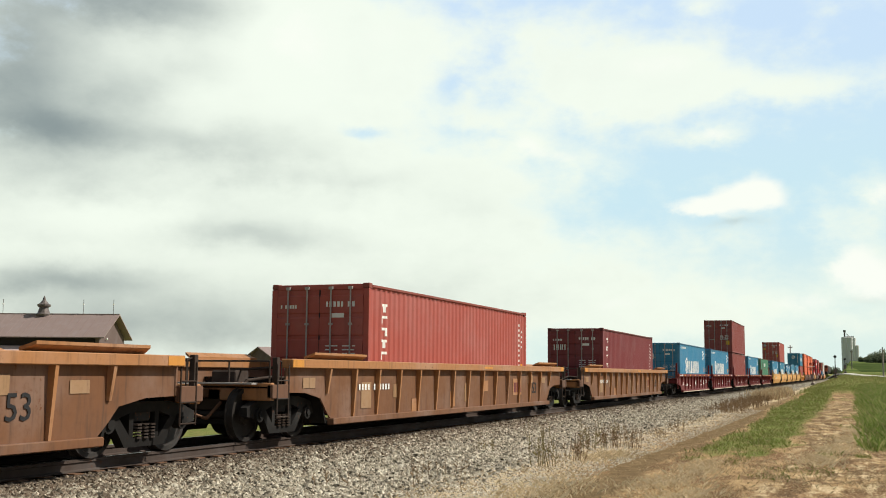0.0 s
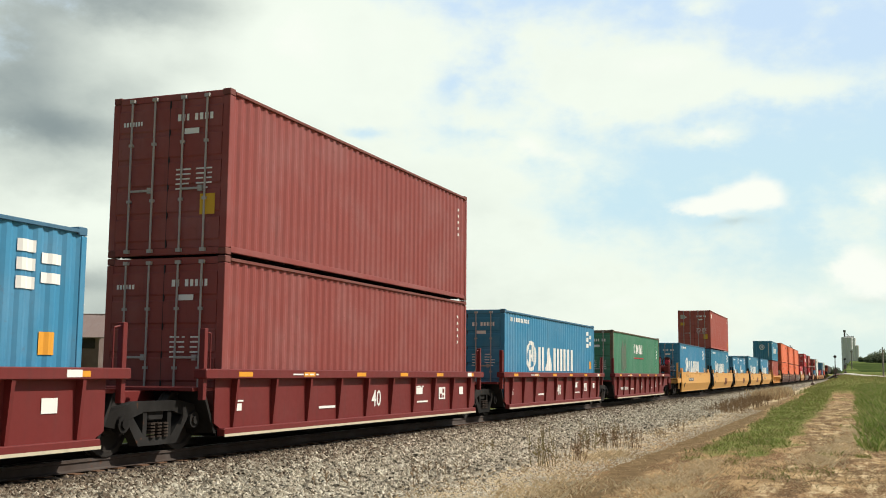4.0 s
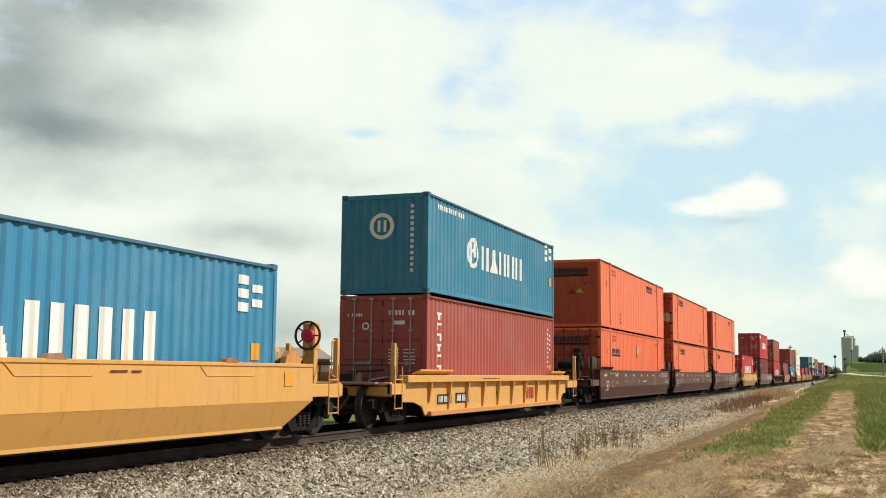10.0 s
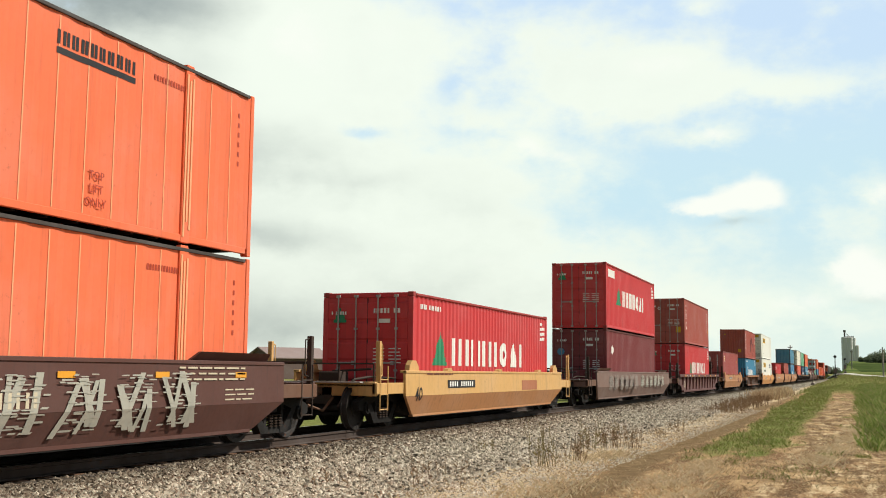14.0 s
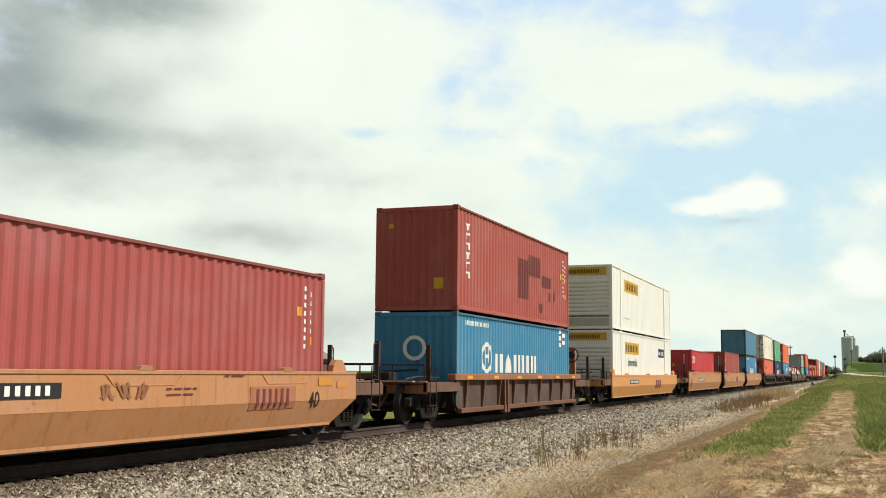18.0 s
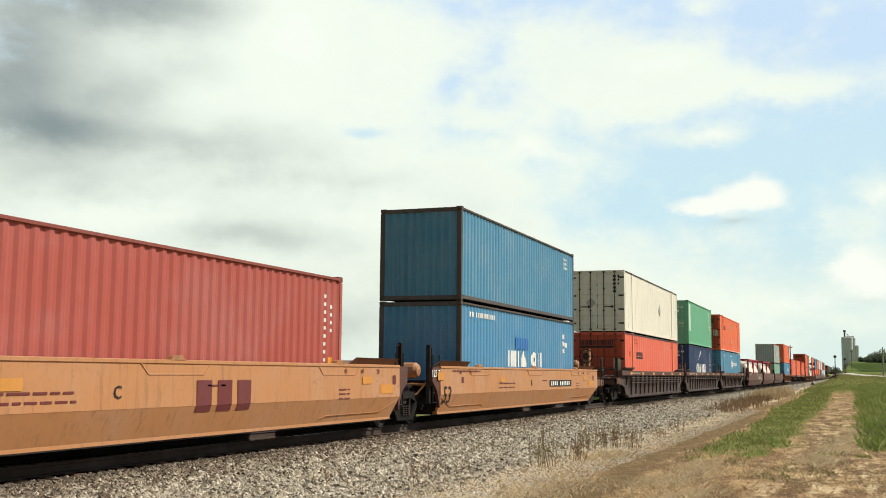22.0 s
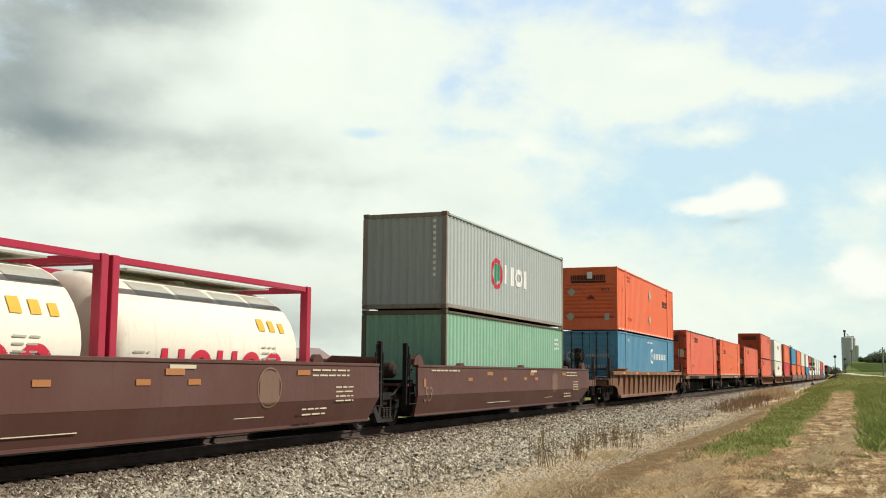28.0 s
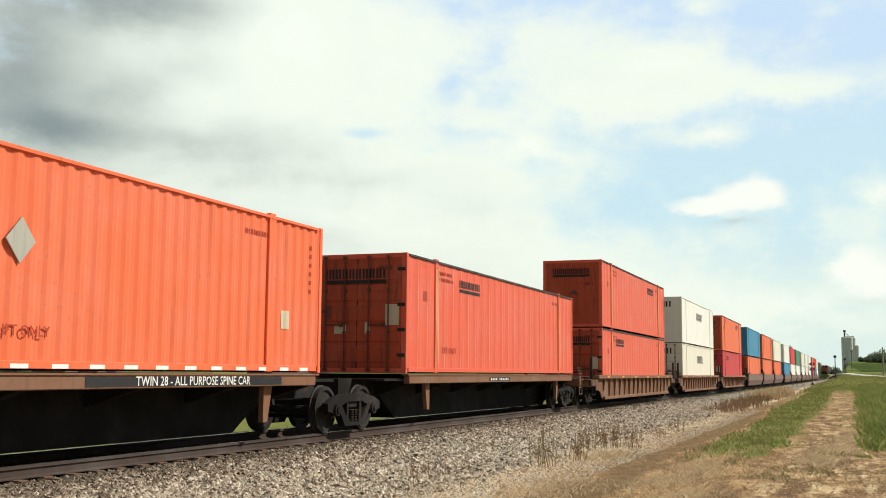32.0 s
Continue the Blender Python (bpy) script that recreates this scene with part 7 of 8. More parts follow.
# -- orange-tan three-unit car
for i, y in enumerate((445.0, 464.95, 484.8)):
    c = smooth_car("orange-tan smooth-sided fifty-three-foot well car unit", y, -0.1, 16.25, P_ORANGE, top=1.42, flaps=True, guides=True, art=(i > 0, i < 2), plate=P_BROWN, brake=P_TAN if i == 2 else None)
    folded_word("53", 0.62, BLACK, c, 0.1 if i < 2 else -0.05, 0.68)
    if i != 1:
        number_plate(c, 3.3 if i == 0 else 9.8, 0.82, 3.0, 0.22)
    else:
        car_marks(c, [(8.6, 0.62, 0.42, 0.5), (9.2, 0.62, 0.42, 0.5), (9.8, 0.62, 0.42, 0.5)], BRAND_BROWN, "brand_mark")
    writing("ACB"[i], 0.26, BLACK, c, pose(1.482, (6.9, 6.65, 7.6)[i], 0.95) @ ON_SIDE)
    car_marks(c, tick_rows(4.2, 0.95, 2, 1.6, 0.06, 0.12, 100 + i) + tick_rows(0.3, 1.3, 1, 2.2, 0.06, 0.1, 110 + i), BRAND_BROWN)
    car_marks(c, [(-0.75, 1.08, 0.42, 0.2), (4.3, 1.0, 0.5, 0.16), (14.7, 1.02, 0.5, 0.15), (15.6, 0.8, 0.7, 0.2)], AMBER_PATCH, "reflector")
    for a, wd in ((0.9, "48"), (1.7, "45"), (13.9, "45"), (14.7, "48"), (15.5, "53")):
        writing(wd, 0.13, BRAND_BROWN, c, pose(1.4775, a, 1.28) @ ON_SIDE)
    car_marks(c, tick_rows(13.6, 0.9, 3, 0.5, 0.05, 0.09, 115 + i) + tick_rows(8.9, 1.02, 1, 0.6, 0.05, 0.1, 117 + i) + [(16.3, 1.0, 0.16, 0.2), (1.0, 1.0, 0.16, 0.16)], BRAND_BROWN)
b = marine("bright red shipping container with white brand blocks", C_RED, 447.1, height=STD, end="waves")
blocks(b, block_word(0.48, 1.7, [0.42, 0.46, 0.14], 0.46, 0.08, 0.3, "owi"), WHITE); decal(b, tick_column(11.4, 2.0, 6, 0.07, 0.08, 0.17), WHITE)
end_decal(b, tick_column(1.9, 2.2, 8, 0.08, 0.09, 0.15), WHITE, y=0.008); end_decal(b, [(1.15, 1.5, 0.18, 0.16)], BRAND_GOLD, y=0.008)
b = marine("red-brown shipping container with a vertical white name", C_BROWN, 466.95, end="waves")
upright_name(b, 0.3); end_decal(b, [(0.35, 2.2, 0.16, 0.16)], BRAND_GOLD, y=0.008); end_decal(b, tick_column(1.9, 2.4, 9, 0.07, 0.09, 0.16), WHITE, y=0.008)
b = marine("pale blue shipping container with uneven white brand blocks", C_PALE, 486.4, length=12.7, end="waves", trim=RUSTY_BLUE)
blocks(b, block_word(4.35, 1.14, [0.5, 0.6, 0.62], 0.5, 0.12, 0.34, "bbw") + block_word(6.9, 1.14, [0.62, 0.5], 0.5, 0.12, 0.34, "ob"), WHITE)
decal(b, tick_rows(0.7, 2.5, 1, 2.4, 0.14, 0.2, 17) + tick_column(10.95, 2.2, 3, 0.26, 0.16, 0.26) + tick_column(11.3, 1.9, 1, 0.4, 0.16, 0.26), WHITE)
decal(b, [(5.1, 1.70, 1.4, 0.36)], paint("deep_blue_patch", (0.045, 0.19, 0.50), 0.5), "repaint_patch")
b = marine("steel blue shipping container, stacked on a pale blue one", C_STEEL, 486.4, UP, length=12.7, height=STD, end="waves", trim=RUSTY_BLUE)
decal(b, tick_rows(11.2, 2.2, 3, 0.55, 0.1, 0.16, 18), WHITE)

# -- dark ribbed three-unit car
for i, y in enumerate((508.6, 528.15, 547.6)):
    c = ribbed_car("dark red-brown ribbed well car unit with amber reflectors", y, -0.1, 16.3, P_RIBBROWN, 1.5 if i == 0 else 1.0, 1.6 if i == 2 else 1.0, top=1.42, chord=0.22, low=0.18, ribs=15, lip=0.12, art=(i > 0, i < 2), deck=1.05, inset=P_DUSK, posts=P_DUSK, foot=P_DUSK)
    for zz in (1.0, 1.1) if i else (0.86, 0.98, 1.1):
        part("air_pipe", Shape().rod((1.49, 0.4, zz), (1.49, 15.8, zz), 0.022, 6), P_DUSK, c)
    car_marks(c, [(4.6 + 1.9 * k, 0.62 - 0.1 * (k % 2), 0.5, 0.22) for k in range(5)], P_RIBBROWN, "repaint_patch", x=1.349)
    car_marks(c, tick_rows(0.3, 1.3, 1, 2.4, 0.06, 0.1, 120 + i) + tick_rows(9.0, 1.28, 1, 0.7, 0.04, 0.1, 130 + i), CREAM_MARK, x=1.484)
    writing("53", 0.56, DUST_MARK, c, pose(1.352, 8.35, 0.72) @ ON_SIDE)
b = domestic("orange-red fifty-three-foot container with black brand bars", C_VERMILION, 508.6)
haulier(b, 2.85, 1.72)
b = domestic("cream ribbed container with rusty door hinges, stacked on top", C_CREAM, 508.6, UP, trim=C_CREAM, rail=DARK_RAIL)
decal(b, [(k * 0.61 + 0.11 + 0.2, 0.16, 0.035, 2.6) for k in range(26)], paint("dark_seam", (0.10, 0.09, 0.08), 0.7), "seam")
end_decal(b, tick_column(2.05, 2.55, 5, 0.14, 0.1, 0.18) + tick_column(2.27, 2.55, 3, 0.08, 0.1, 0.18), BLACK)
s = Shape().prism([(-0.55, 1.35), (-0.3, 1.1), (-0.05, 1.35), (-0.3, 1.6)], -0.03, -0.018, "y")
part("placard", s, PLACARD, b["ob"], "diamond-shaped metal placard")
for zz in (0.35, 1.0, 1.65, 2.5):
    end_decal(b, [(0.02, zz, 0.26, 0.07), (2.3, zz, 0.26, 0.07)], BLACK, "hinge")
part("placard", Shape().prism([(9.5, 1.5), (9.78, 1.2), (10.06, 1.5), (9.78, 1.8)], W53 / 2 + 0.002, W53 / 2 + 0.02), PLACARD, b["ob"], "diamond-shaped metal placard")
b = marine("navy blue shipping container with white brand blocks and swoosh", C_NAVY, 530.15)
blocks(b, block_word(3.65, 1.08, [0.62, 0.72, 0.66], 0.62, 0.1, 0.3, "obw") + block_word(6.2, 1.08, [0.58, 0.58, 0.72], 0.62, 0.1, 0.3, "oob"), WHITE)
decal(b, [(4.65 + k * 0.1, 1.85 + 0.55 * (k / 12) ** 0.6, 0.1, 0.05 + 0.012 * k) for k in range(13)], WHITE, "brand_swoosh")
decal(b, tick_column(10.95, 2.4, 8, 0.08, 0.1, 0.16), WHITE); decal(b, [(10.8, 1.15, 0.35, 0.25), (10.8, 1.55, 0.2, 0.18)], BRAND_GOLD); door_data(b)
b = marine("bright green shipping container, stacked on a navy one", C_BRIGHTGREEN, 530.15, UP)
decal(b, tick_column(10.9, 2.5, 8, 0.07, 0.09, 0.16) + tick_column(11.2, 1.5, 2, 0.1, 0.1, 0.2) + [(0.6, 0.9, 0.42, 1.75)], WHITE); decal(b, [(0.68, 0.98 + 0.17 * k, 0.24, 0.1) for k in range(9)], C_BRIGHTGREEN, "brand_mark"); end_decal(b, [(0.28, 2.25, 0.34, 0.34)], WHITE); end_decal(b, wedge(0.75, 1.45, 0.3, 0.26), BRAND_GOLD); decal(b, [(11.35, 1.2, 0.2, 0.16)], BRAND_GOLD); door_data(b)
b = domestic("blue fifty-three-foot container with white knot emblem", C_STEEL, 547.6, style="ribbed")
hex_name(b)
b = domestic("orange ribbed container with placards, stacked on a blue one", C_ORANGE, 547.6, UP, style="ribbed")
haulier(b, 2.35, 1.8, diamonds=((8.08, 2.12), (8.08, 0.86))); dash_rail(b)

# -- brown three-unit car with tanks
for i, y in enumerate((571.5, 591.0, 610.5)):
    c = smooth_car("brown smooth-sided fifty-three-foot well car unit", y, -0.1, 16.25, P_BROWN, top=1.44, flaps=i != 2, guides=i == 2, art=(i > 0, i < 2), brake=STEEL_DARK if i == 2 else None)
    folded_word("53", 0.52, DUST_MARK if i else CREAM_MARK, c, 0.15, 0.72)
    car_marks(c, tick_rows(0.3, 1.3, 1, 2.0, 0.07, 0.1, 140 + i) + tick_rows(13.6, 1.28, 2, 1.6, 0.06, 0.1, 150 + i) + tick_rows(14.6, 0.95, 4, 0.8, 0.05, 0.09, 160 + i) + tick_rows(13.2, 0.55, 2, 1.0, 0.05, 0.1, 165 + i) + [(9.0, 1.3, 0.7, 0.06)], CREAM_MARK)
    car_marks(c, [(a, 1.05, 0.34, 0.09) for a in (3.0, 6.1, 8.2, 9.5)] + [(a, 1.2, 0.5, 0.1) for a in (4.6, 8.9, 13.0)] + [(-0.2, 0.92, 0.14, 0.2)], FADED_AMBER, "reflector")
    car_marks(c, [(4.9, 0.42, 2.2, 0.014), (11.0, 0.46, 1.0, 0.012)], CREAM_MARK, x=1.3775)
    if i != 0:
        emblem(c, 12.0, 0.98, 0.42, 0.36, DUST_MARK, "faded round tan emblem")
    else:
        scrawl(c, 10.5, 0.75, 2.5, 0.5, CREAM_MARK, 21, strokes=14)


def tank_container(y, k):
    """A tank in an open red frame."""
    L, W, H = 6.06, 2.438, STD
    ob = thing("tank_container", "white tank container in a red steel frame", "tank container", "tank containers on the train", pose(TRACK_X, y, RAIL_Z + LOW))
    w = W / 2
    for x in (-w + 0.08, w - 0.08):
        for yy in (0.08, L - 0.08):
            part("corner_post", Shape().box(x - 0.08, x + 0.08, yy - 0.08, yy + 0.08, 0, H, 0.015), P_RED_TANK, ob)
        part("top_rail", Shape().box(x - 0.05, x + 0.05, 0.16, L - 0.16, H - 0.11, H - 0.01, 0.01), P_RED_TANK, ob)
        part("bottom_rail", Shape().box(x - 0.06, x + 0.06, 0.16, L - 0.16, 0.02, 0.16, 0.01), P_RED_TANK, ob)
    for yy in (0.08, L - 0.08):
        for z in (0.02, H - 0.13):
            part("end_beam", Shape().box(-w + 0.16, w - 0.16, yy - 0.06, yy + 0.06, z, z + 0.12, 0.01), P_RED_TANK, ob)
        for sx in (-1, 1):
            for z0, z1 in ((0.75, 0.15),):
                part("brace", Shape().rod((sx * (w - 0.2), yy, z0), (sx * (w - 0.75), yy, z1), 0.055, 6), P_RED_TANK, ob)
    r, zc = 1.17, 1.27
    shell_ob = part("tank", Shape().lathe([(0.1, 0.02), (0.14, 0.55), (0.22, 0.88), (0.34, 1.08), (0.46, r), (L - 0.46, r), (L - 0.34, 1.08), (L - 0.22, 0.88), (L - 0.14, 0.55), (L - 0.1, 0.02)], (0, 0, zc), "y", 36).mesh("tank", True), C_CREAM, ob, "white insulated tank shell")
    part("walkway", Shape().box(-0.5, 0.55, 1.2, L - 0.5, H - 0.09, H - 0.06), PLACARD, ob)
    part("manhole", Shape().rod((0, L / 2, zc + r - 0.05), (0, L / 2, H - 0.12), 0.3, 14), PLACARD, ob)

    def curved(rects, mat, name):
        s = Shape()
        for a, z, wide, high in rects:
            for j in range(3):
                z0, z1 = z + high * j / 3, z + high * (j + 1) / 3
                x0, x1 = (math.sqrt(r * r - (q - zc) ** 2) + 0.012 for q in (z0, z1))
                s.poly([(x0, a, z0), (x0, a + wide, z0), (x1, a + wide, z1), (x1, a, z1)], [(0, 1, 2, 3)])
        part(name, s, mat, shell_ob)

    for k2 in range(4):
        curved([(1.1 + k2 * 1.15, 2.10 + 0.02 * (k2 % 2), 1.0, 0.22)], PLACARD, "cover_plate")
    curved(tick_rows(4.3, 1.35, 6, 0.5, 0.05, 0.1, 180 + k) + tick_rows(0.6, 1.2, 3, 0.4, 0.05, 0.1, 190 + k), PLACARD, "marking")
    curved(block_word(1.3, 0.78, [0.62] * 5, 0.5, 0.16, 0.27, "boboo"), BRAND_RED, "brand_mark")
    curved([(4.3, 1.66, 0.22, 0.22), (4.68, 1.66, 0.2, 0.2), (5.04, 1.65, 0.18, 0.18)], BRAND_GOLD, "marking")
    end_decal(dict(ob=ob, width=W), tick_rows(0.95, 2.05, 5, 0.6, 0.06, 0.12, 170 + k), BLACK, y=0.095)
    MOVING.append((ob, y, LOW))


for k, y in enumerate((573.35, 579.5, 592.75, 598.9)):
    tank_container(y, k)
b = marine("pale green shipping container with rusty edges", C_MINT, 612.45, height=STD, end="waves", trim=paint("rusted_green_edge", (0.16, 0.13, 0.09), 0.7, 0.4, 0.6, 0.6))
decal(b, tick_rows(11.0, 2.1, 3, 0.7, 0.08, 0.16, 19), WHITE)
b = marine("grey shipping container with a round emblem and white brand blocks", C_GREY, 612.45, UPS, height=STD, end="waves", trim=paint("rusted_grey_edge", (0.30, 0.26, 0.22), 0.7, 0.4, 0.6, 0.6), rail=C_GREY)
decal(b, ring(4.35, 1.3, 0.55, 0.16, 0.85), BRAND_RED, "brand_ring"); decal(b, [(4.1, 1.0, 0.2, 0.6), (4.4, 1.1, 0.2, 0.5)], BRAND_GREEN, "brand_mark")
blocks(b, block_word(5.1, 1.06, [0.95, 0.8, 0.3], 0.58, 0.16, 0.26, "boi"), WHITE)
end_decal(b, tick_column(2.05, 2.3, 10, 0.08, 0.09, 0.16), WHITE, y=0.008)

# -- ribbed car, orange over blue
c = ribbed_car("weathered orange-brown ribbed well car with dark stained panels", 632.1, 1.95, 18.35, P_RUSTY, 1.75, 1.75, top=1.40, chord=0.17, low=0.2, ribs=15, lip=0.09, inset=P_PANEL)
b = domestic("blue fifty-three-foot container with white knot emblem", C_STEEL, 634.15, style="ribbed")
hex_name(b, 8.9)
b = domestic("orange ribbed container with a louvred end, stacked on a blue one", C_ORANGE, 634.15, UP, style="ribbed", end="louvres")
haulier(b, 12.3, 1.78, diamonds=((8.25, 2.1), (8.25, 0.84))); dash_rail(b)
part("end_box", Shape().box(-0.1, 0.15, -0.05, -0.018, 2.35, 2.66, 0.01), WHITE, b["ob"])
for da, dz in ((-0.83, 1.75), (-0.88, 0.62)):
    part("placard", Shape().prism([(da - 0.2, dz), (da, dz - 0.2), (da + 0.2, dz), (da, dz + 0.2)], -0.034, -0.02, "y"), PLACARD, b["ob"], "diamond-shaped metal placard")
end_decal(b, [(2.0, 0.45, 0.22, 0.3)], PLACARD, y=-0.02)

# -- three spine cars
for i, y in enumerate((655.8, 674.5, 695.0)):
    c = spine_car("black spine car unit with rusty brown side sills", y, 16.15, P_RUSTY, art=(i > 0, i < 2), dark=i == 0)
    if i == 1:
        part("name_board", Shape().box(1.312, 1.316, 9.2, 14.6, 1.03, 1.17), BLACK, c)
        writing("TWIN 28 - ALL PURPOSE SPINE CAR", 0.2, WHITE, c, pose(1.319, 11.9, 1.1) @ ON_SIDE)
    else:
        number_plate(c, 6.2, 1.04, 2.0, 0.1, 1.345 if i == 0 else 1.312)
    b = domestic("orange fifty-three-foot container with black brand bars, on a spine car", C_ORANGE if i == 1 else C_VERMILION, y, 1.23, style="ribbed" if i == 1 else "plate")
    haulier(b, 3.7 if i != 1 else 2.35, 2.22 if i != 1 else 1.8, stencil=i != 1, diamonds=((7.86, 1.67),) if i == 1 else ())
    if i == 1:
        dash_rail(b)
        writing("LIFT ONLY", 0.2, GHOST, b["ob"], pose(1.3, 8.0, 0.52) @ ON_SIDE)
        decal(b, [(14.6, 0.82, 0.28, 0.34)], CREAM_MARK)

# -- the rest of the train, seen only from afar
for y, a, b2, lab in ((716.35, C_VERMILION, C_VERMILION, "orange container with black brand bars"), (739.3, C_CREAM, C_WHITE, "white container with black brand bars"), (761.6, C_RED, C_ORANGE, "orange-red ribbed container in a stack")):
    ribbed_car("orange-tan ribbed well car with open panels", y, -0.25, 16.45, P_RUSTY, 1.2, 1.2, top=1.22, chord=0.15, low=0.2, ribs=16, inset=P_PANEL)
    for z, col in ((LOW, a), (UP, b2)):
        b = domestic(lab, col, y, z, end="plain" if z > 1 else "doors")
        decal(b, block_word(6.8, 1.7, [0.5] * 5, 0.5, 0.1), BLACK, "brand_mark") if y == 739.3 else haulier(b, 11.0 if z > 1 else 2.9, 2.2, stencil=False)
        if y == 739.3:
            end_decal(b, block_word(0.9, 2.25, [0.3, 0.25, 0.3], 0.34, 0.08), BLACK, "brand_mark")
far = ((C_ORANGE, C_BLUE), (C_ORANGE, C_ORANGE), (C_ORANGE, C_CREAM), (C_BLUE, C_WHITE), (C_WHITE, C_RED), (C_WHITE, C_GREEN), (C_WHITE, C_CREAM), (C_CREAM, C_WHITE), (C_WHITE, C_WHITE), (C_RED, C_ORANGE), (C_BLUE, C_RED), (C_WHITE, C_WHITE))
TONE = {C_ORANGE: "orange", C_BLUE: "blue", C_CREAM: "cream", C_WHITE: "white", C_RED: "red", C_GREEN: "green"}
for i, pair in enumerate(far):
    y = 784.2 + 19.55 * i + (i // 3) * 4
    smooth_car("brown smooth-sided well car unit far down the train", y, -0.1, 16.25, P_TAUPE, top=1.35, guides=False, flaps=True, art=(i % 3 > 0, i % 3 < 2))
    for z, col in zip((LOW, UP), pair):
        domestic(TONE[col] + " fifty-three-foot container in a stack far down the train", col, y, z, end="plain" if z > 1 else "doors")
# ---- what stands beyond the train ----
ROOFING = paint("faded_brown_metal_roofing", (0.30, 0.225, 0.205), 0.6, 0.35, 0.2, 0.1)
BARN_WALL = paint("grey_brown_barn_siding", (0.15, 0.105, 0.095), 0.8, 0.3, 0.3, 0.05)
BARN_DARK = paint("dark_barn_brown", (0.022, 0.018, 0.016), 0.9, 0.1, 0.2, 0.0)
# lower roof lightened and pinked to hold the sunlight falling on it
PALE_ROOF = paint("sunlight_tinted_roofing", (0.60, 0.46, 0.43), 0.6, 0.3, 0.2, 0.05)
ZINC = paint("dull_zinc", (0.16, 0.135, 0.125), 0.5, 0.2, 0.3, 0.1, 0.3)
# paled well past bare concrete, so the colour holds the distance haze
CONCRETE = paint("haze_paled_concrete", (0.80, 0.80, 0.78), 0.85, 0.25, 0.3, 0.0)
WOOD_POLE = paint("grey_pole_wood", (0.27, 0.25, 0.22), 0.9, 0.3, 0.3, 0.0)


def polar(az, d):
    return d * math.sin(radians(az)), d * math.cos(radians(az))


def barn():
    """A long barn with a raised middle: upper roof, dark clerestory, lower lean-to roofs, a ventilator and lightning rods."""
    d = 150.0
    x, y = polar(-38.0, d)
    z = lie(x, y)
    ob = thing("barn", "long weathered barn with faded brown metal roofs", "barn", at=pose(x, y, z, 0, 0, 19.0))
    e = 1.75 - z                       # eye level in the barn's space
    at = lambda el: e + d * math.tan(radians(el))
    ridge, eave, low = at(2.80), at(1.60), at(1.12)
    L, hw, wing = 30.0, 5.2, 4.5
    wall = Shape()
    wall.prism([(-hw + 0.3, 0), (hw - 0.3, 0), (hw - 0.3, eave + 0.1), (0, ridge - 0.25), (-hw + 0.3, eave + 0.1)], -L, -0.3)
    part("wall", wall, BARN_WALL, ob)
    part("clerestory", Shape().box(-L + 0.4, -0.8, -hw + 0.2, -hw + 0.28, low - 0.3, eave + 0.05), BARN_DARK, ob, "dark wall band under the eaves")
    for s in (-1, 1):
        slope = [(s * 0.0, ridge), (s * (hw + 0.5), eave - 0.1), (s * (hw + 0.5), eave - 0.22), (0, ridge - 0.16)]
        roof = part("roof", Shape().prism(slope, -L - 0.4, 0.6), ROOFING, ob)
        for k in range(30):
            yy = -L + k * 1.03
            part("roof_seam", Shape().poly([(yy, 0, ridge + 0.03), (yy + 0.06, 0, ridge + 0.03), (yy + 0.06, s * (hw + 0.5), eave - 0.06), (yy, s * (hw + 0.5), eave - 0.06), (yy, 0, ridge - 0.1), (yy + 0.06, 0, ridge - 0.1), (yy + 0.06, s * (hw + 0.5), eave - 0.2), (yy, s * (hw + 0.5), eave - 0.2)], [(0, 1, 2, 3), (7, 6, 5, 4), (0, 3, 7, 4), (1, 5, 6, 2), (3, 2, 6, 7)]), ROOFING, roof)
    part("ridge_cap", Shape().box(-L - 0.4, 0.6, -0.16, 0.16, ridge - 0.08, ridge + 0.06, 0.02), ROOFING, ob)
    part("lean_to_roof", Shape().prism([(-hw + 0.1, low), (-hw - wing, low - 2.6), (-hw - wing, low - 2.8), (-hw + 0.1, low - 0.2)], -L, -2.6), PALE_ROOF, ob, "pale sunlit lower roof")
    part("lean_to_wall", Shape().box(-L + 0.2, -2.8, -hw - wing + 0.3, -hw + 0.2, 0, low - 2.9), BARN_WALL, ob)
    part("gable_door", Shape().box(-0.32, -0.22, -1.8, 1.8, 0, low - 0.2), BARN_DARK, ob)
    part("gable_lamp", Shape().lathe([(0, 0.02), (0.1, 0.14), (0.25, 0.14), (0.3, 0.02)], (-0.25, -2.6, eave - 0.25), "x", 8), WHITE, ob)
    cx = -9.8
    v = part("ventilator", Shape().lathe([(0.0, 0.95), (0.25, 1.0), (0.5, 0.75), (1.1, 0.52), (1.3, 0.85), (1.55, 0.9), (1.7, 0.6), (2.3, 0.12), (2.75, 0.05)], (cx, 0, ridge - 0.3), "z", 12), ZINC, ob, "zinc roof ventilator with a pointed cap")
    for xx in (-19.5, -15.4, -4.4, -0.3):
        rod = part("lightning_rod", Shape().rod((xx, 0, ridge), (xx, 0, ridge + 2.0), 0.035, 5), ZINC, ob)
        part("glass_ball", Shape().lathe([(-0.12, 0.01), (-0.08, 0.1), (0.08, 0.1), (0.12, 0.01)], (xx, 0, ridge + 1.3), "z", 8), WHITE, rod)
    return ob


barn()


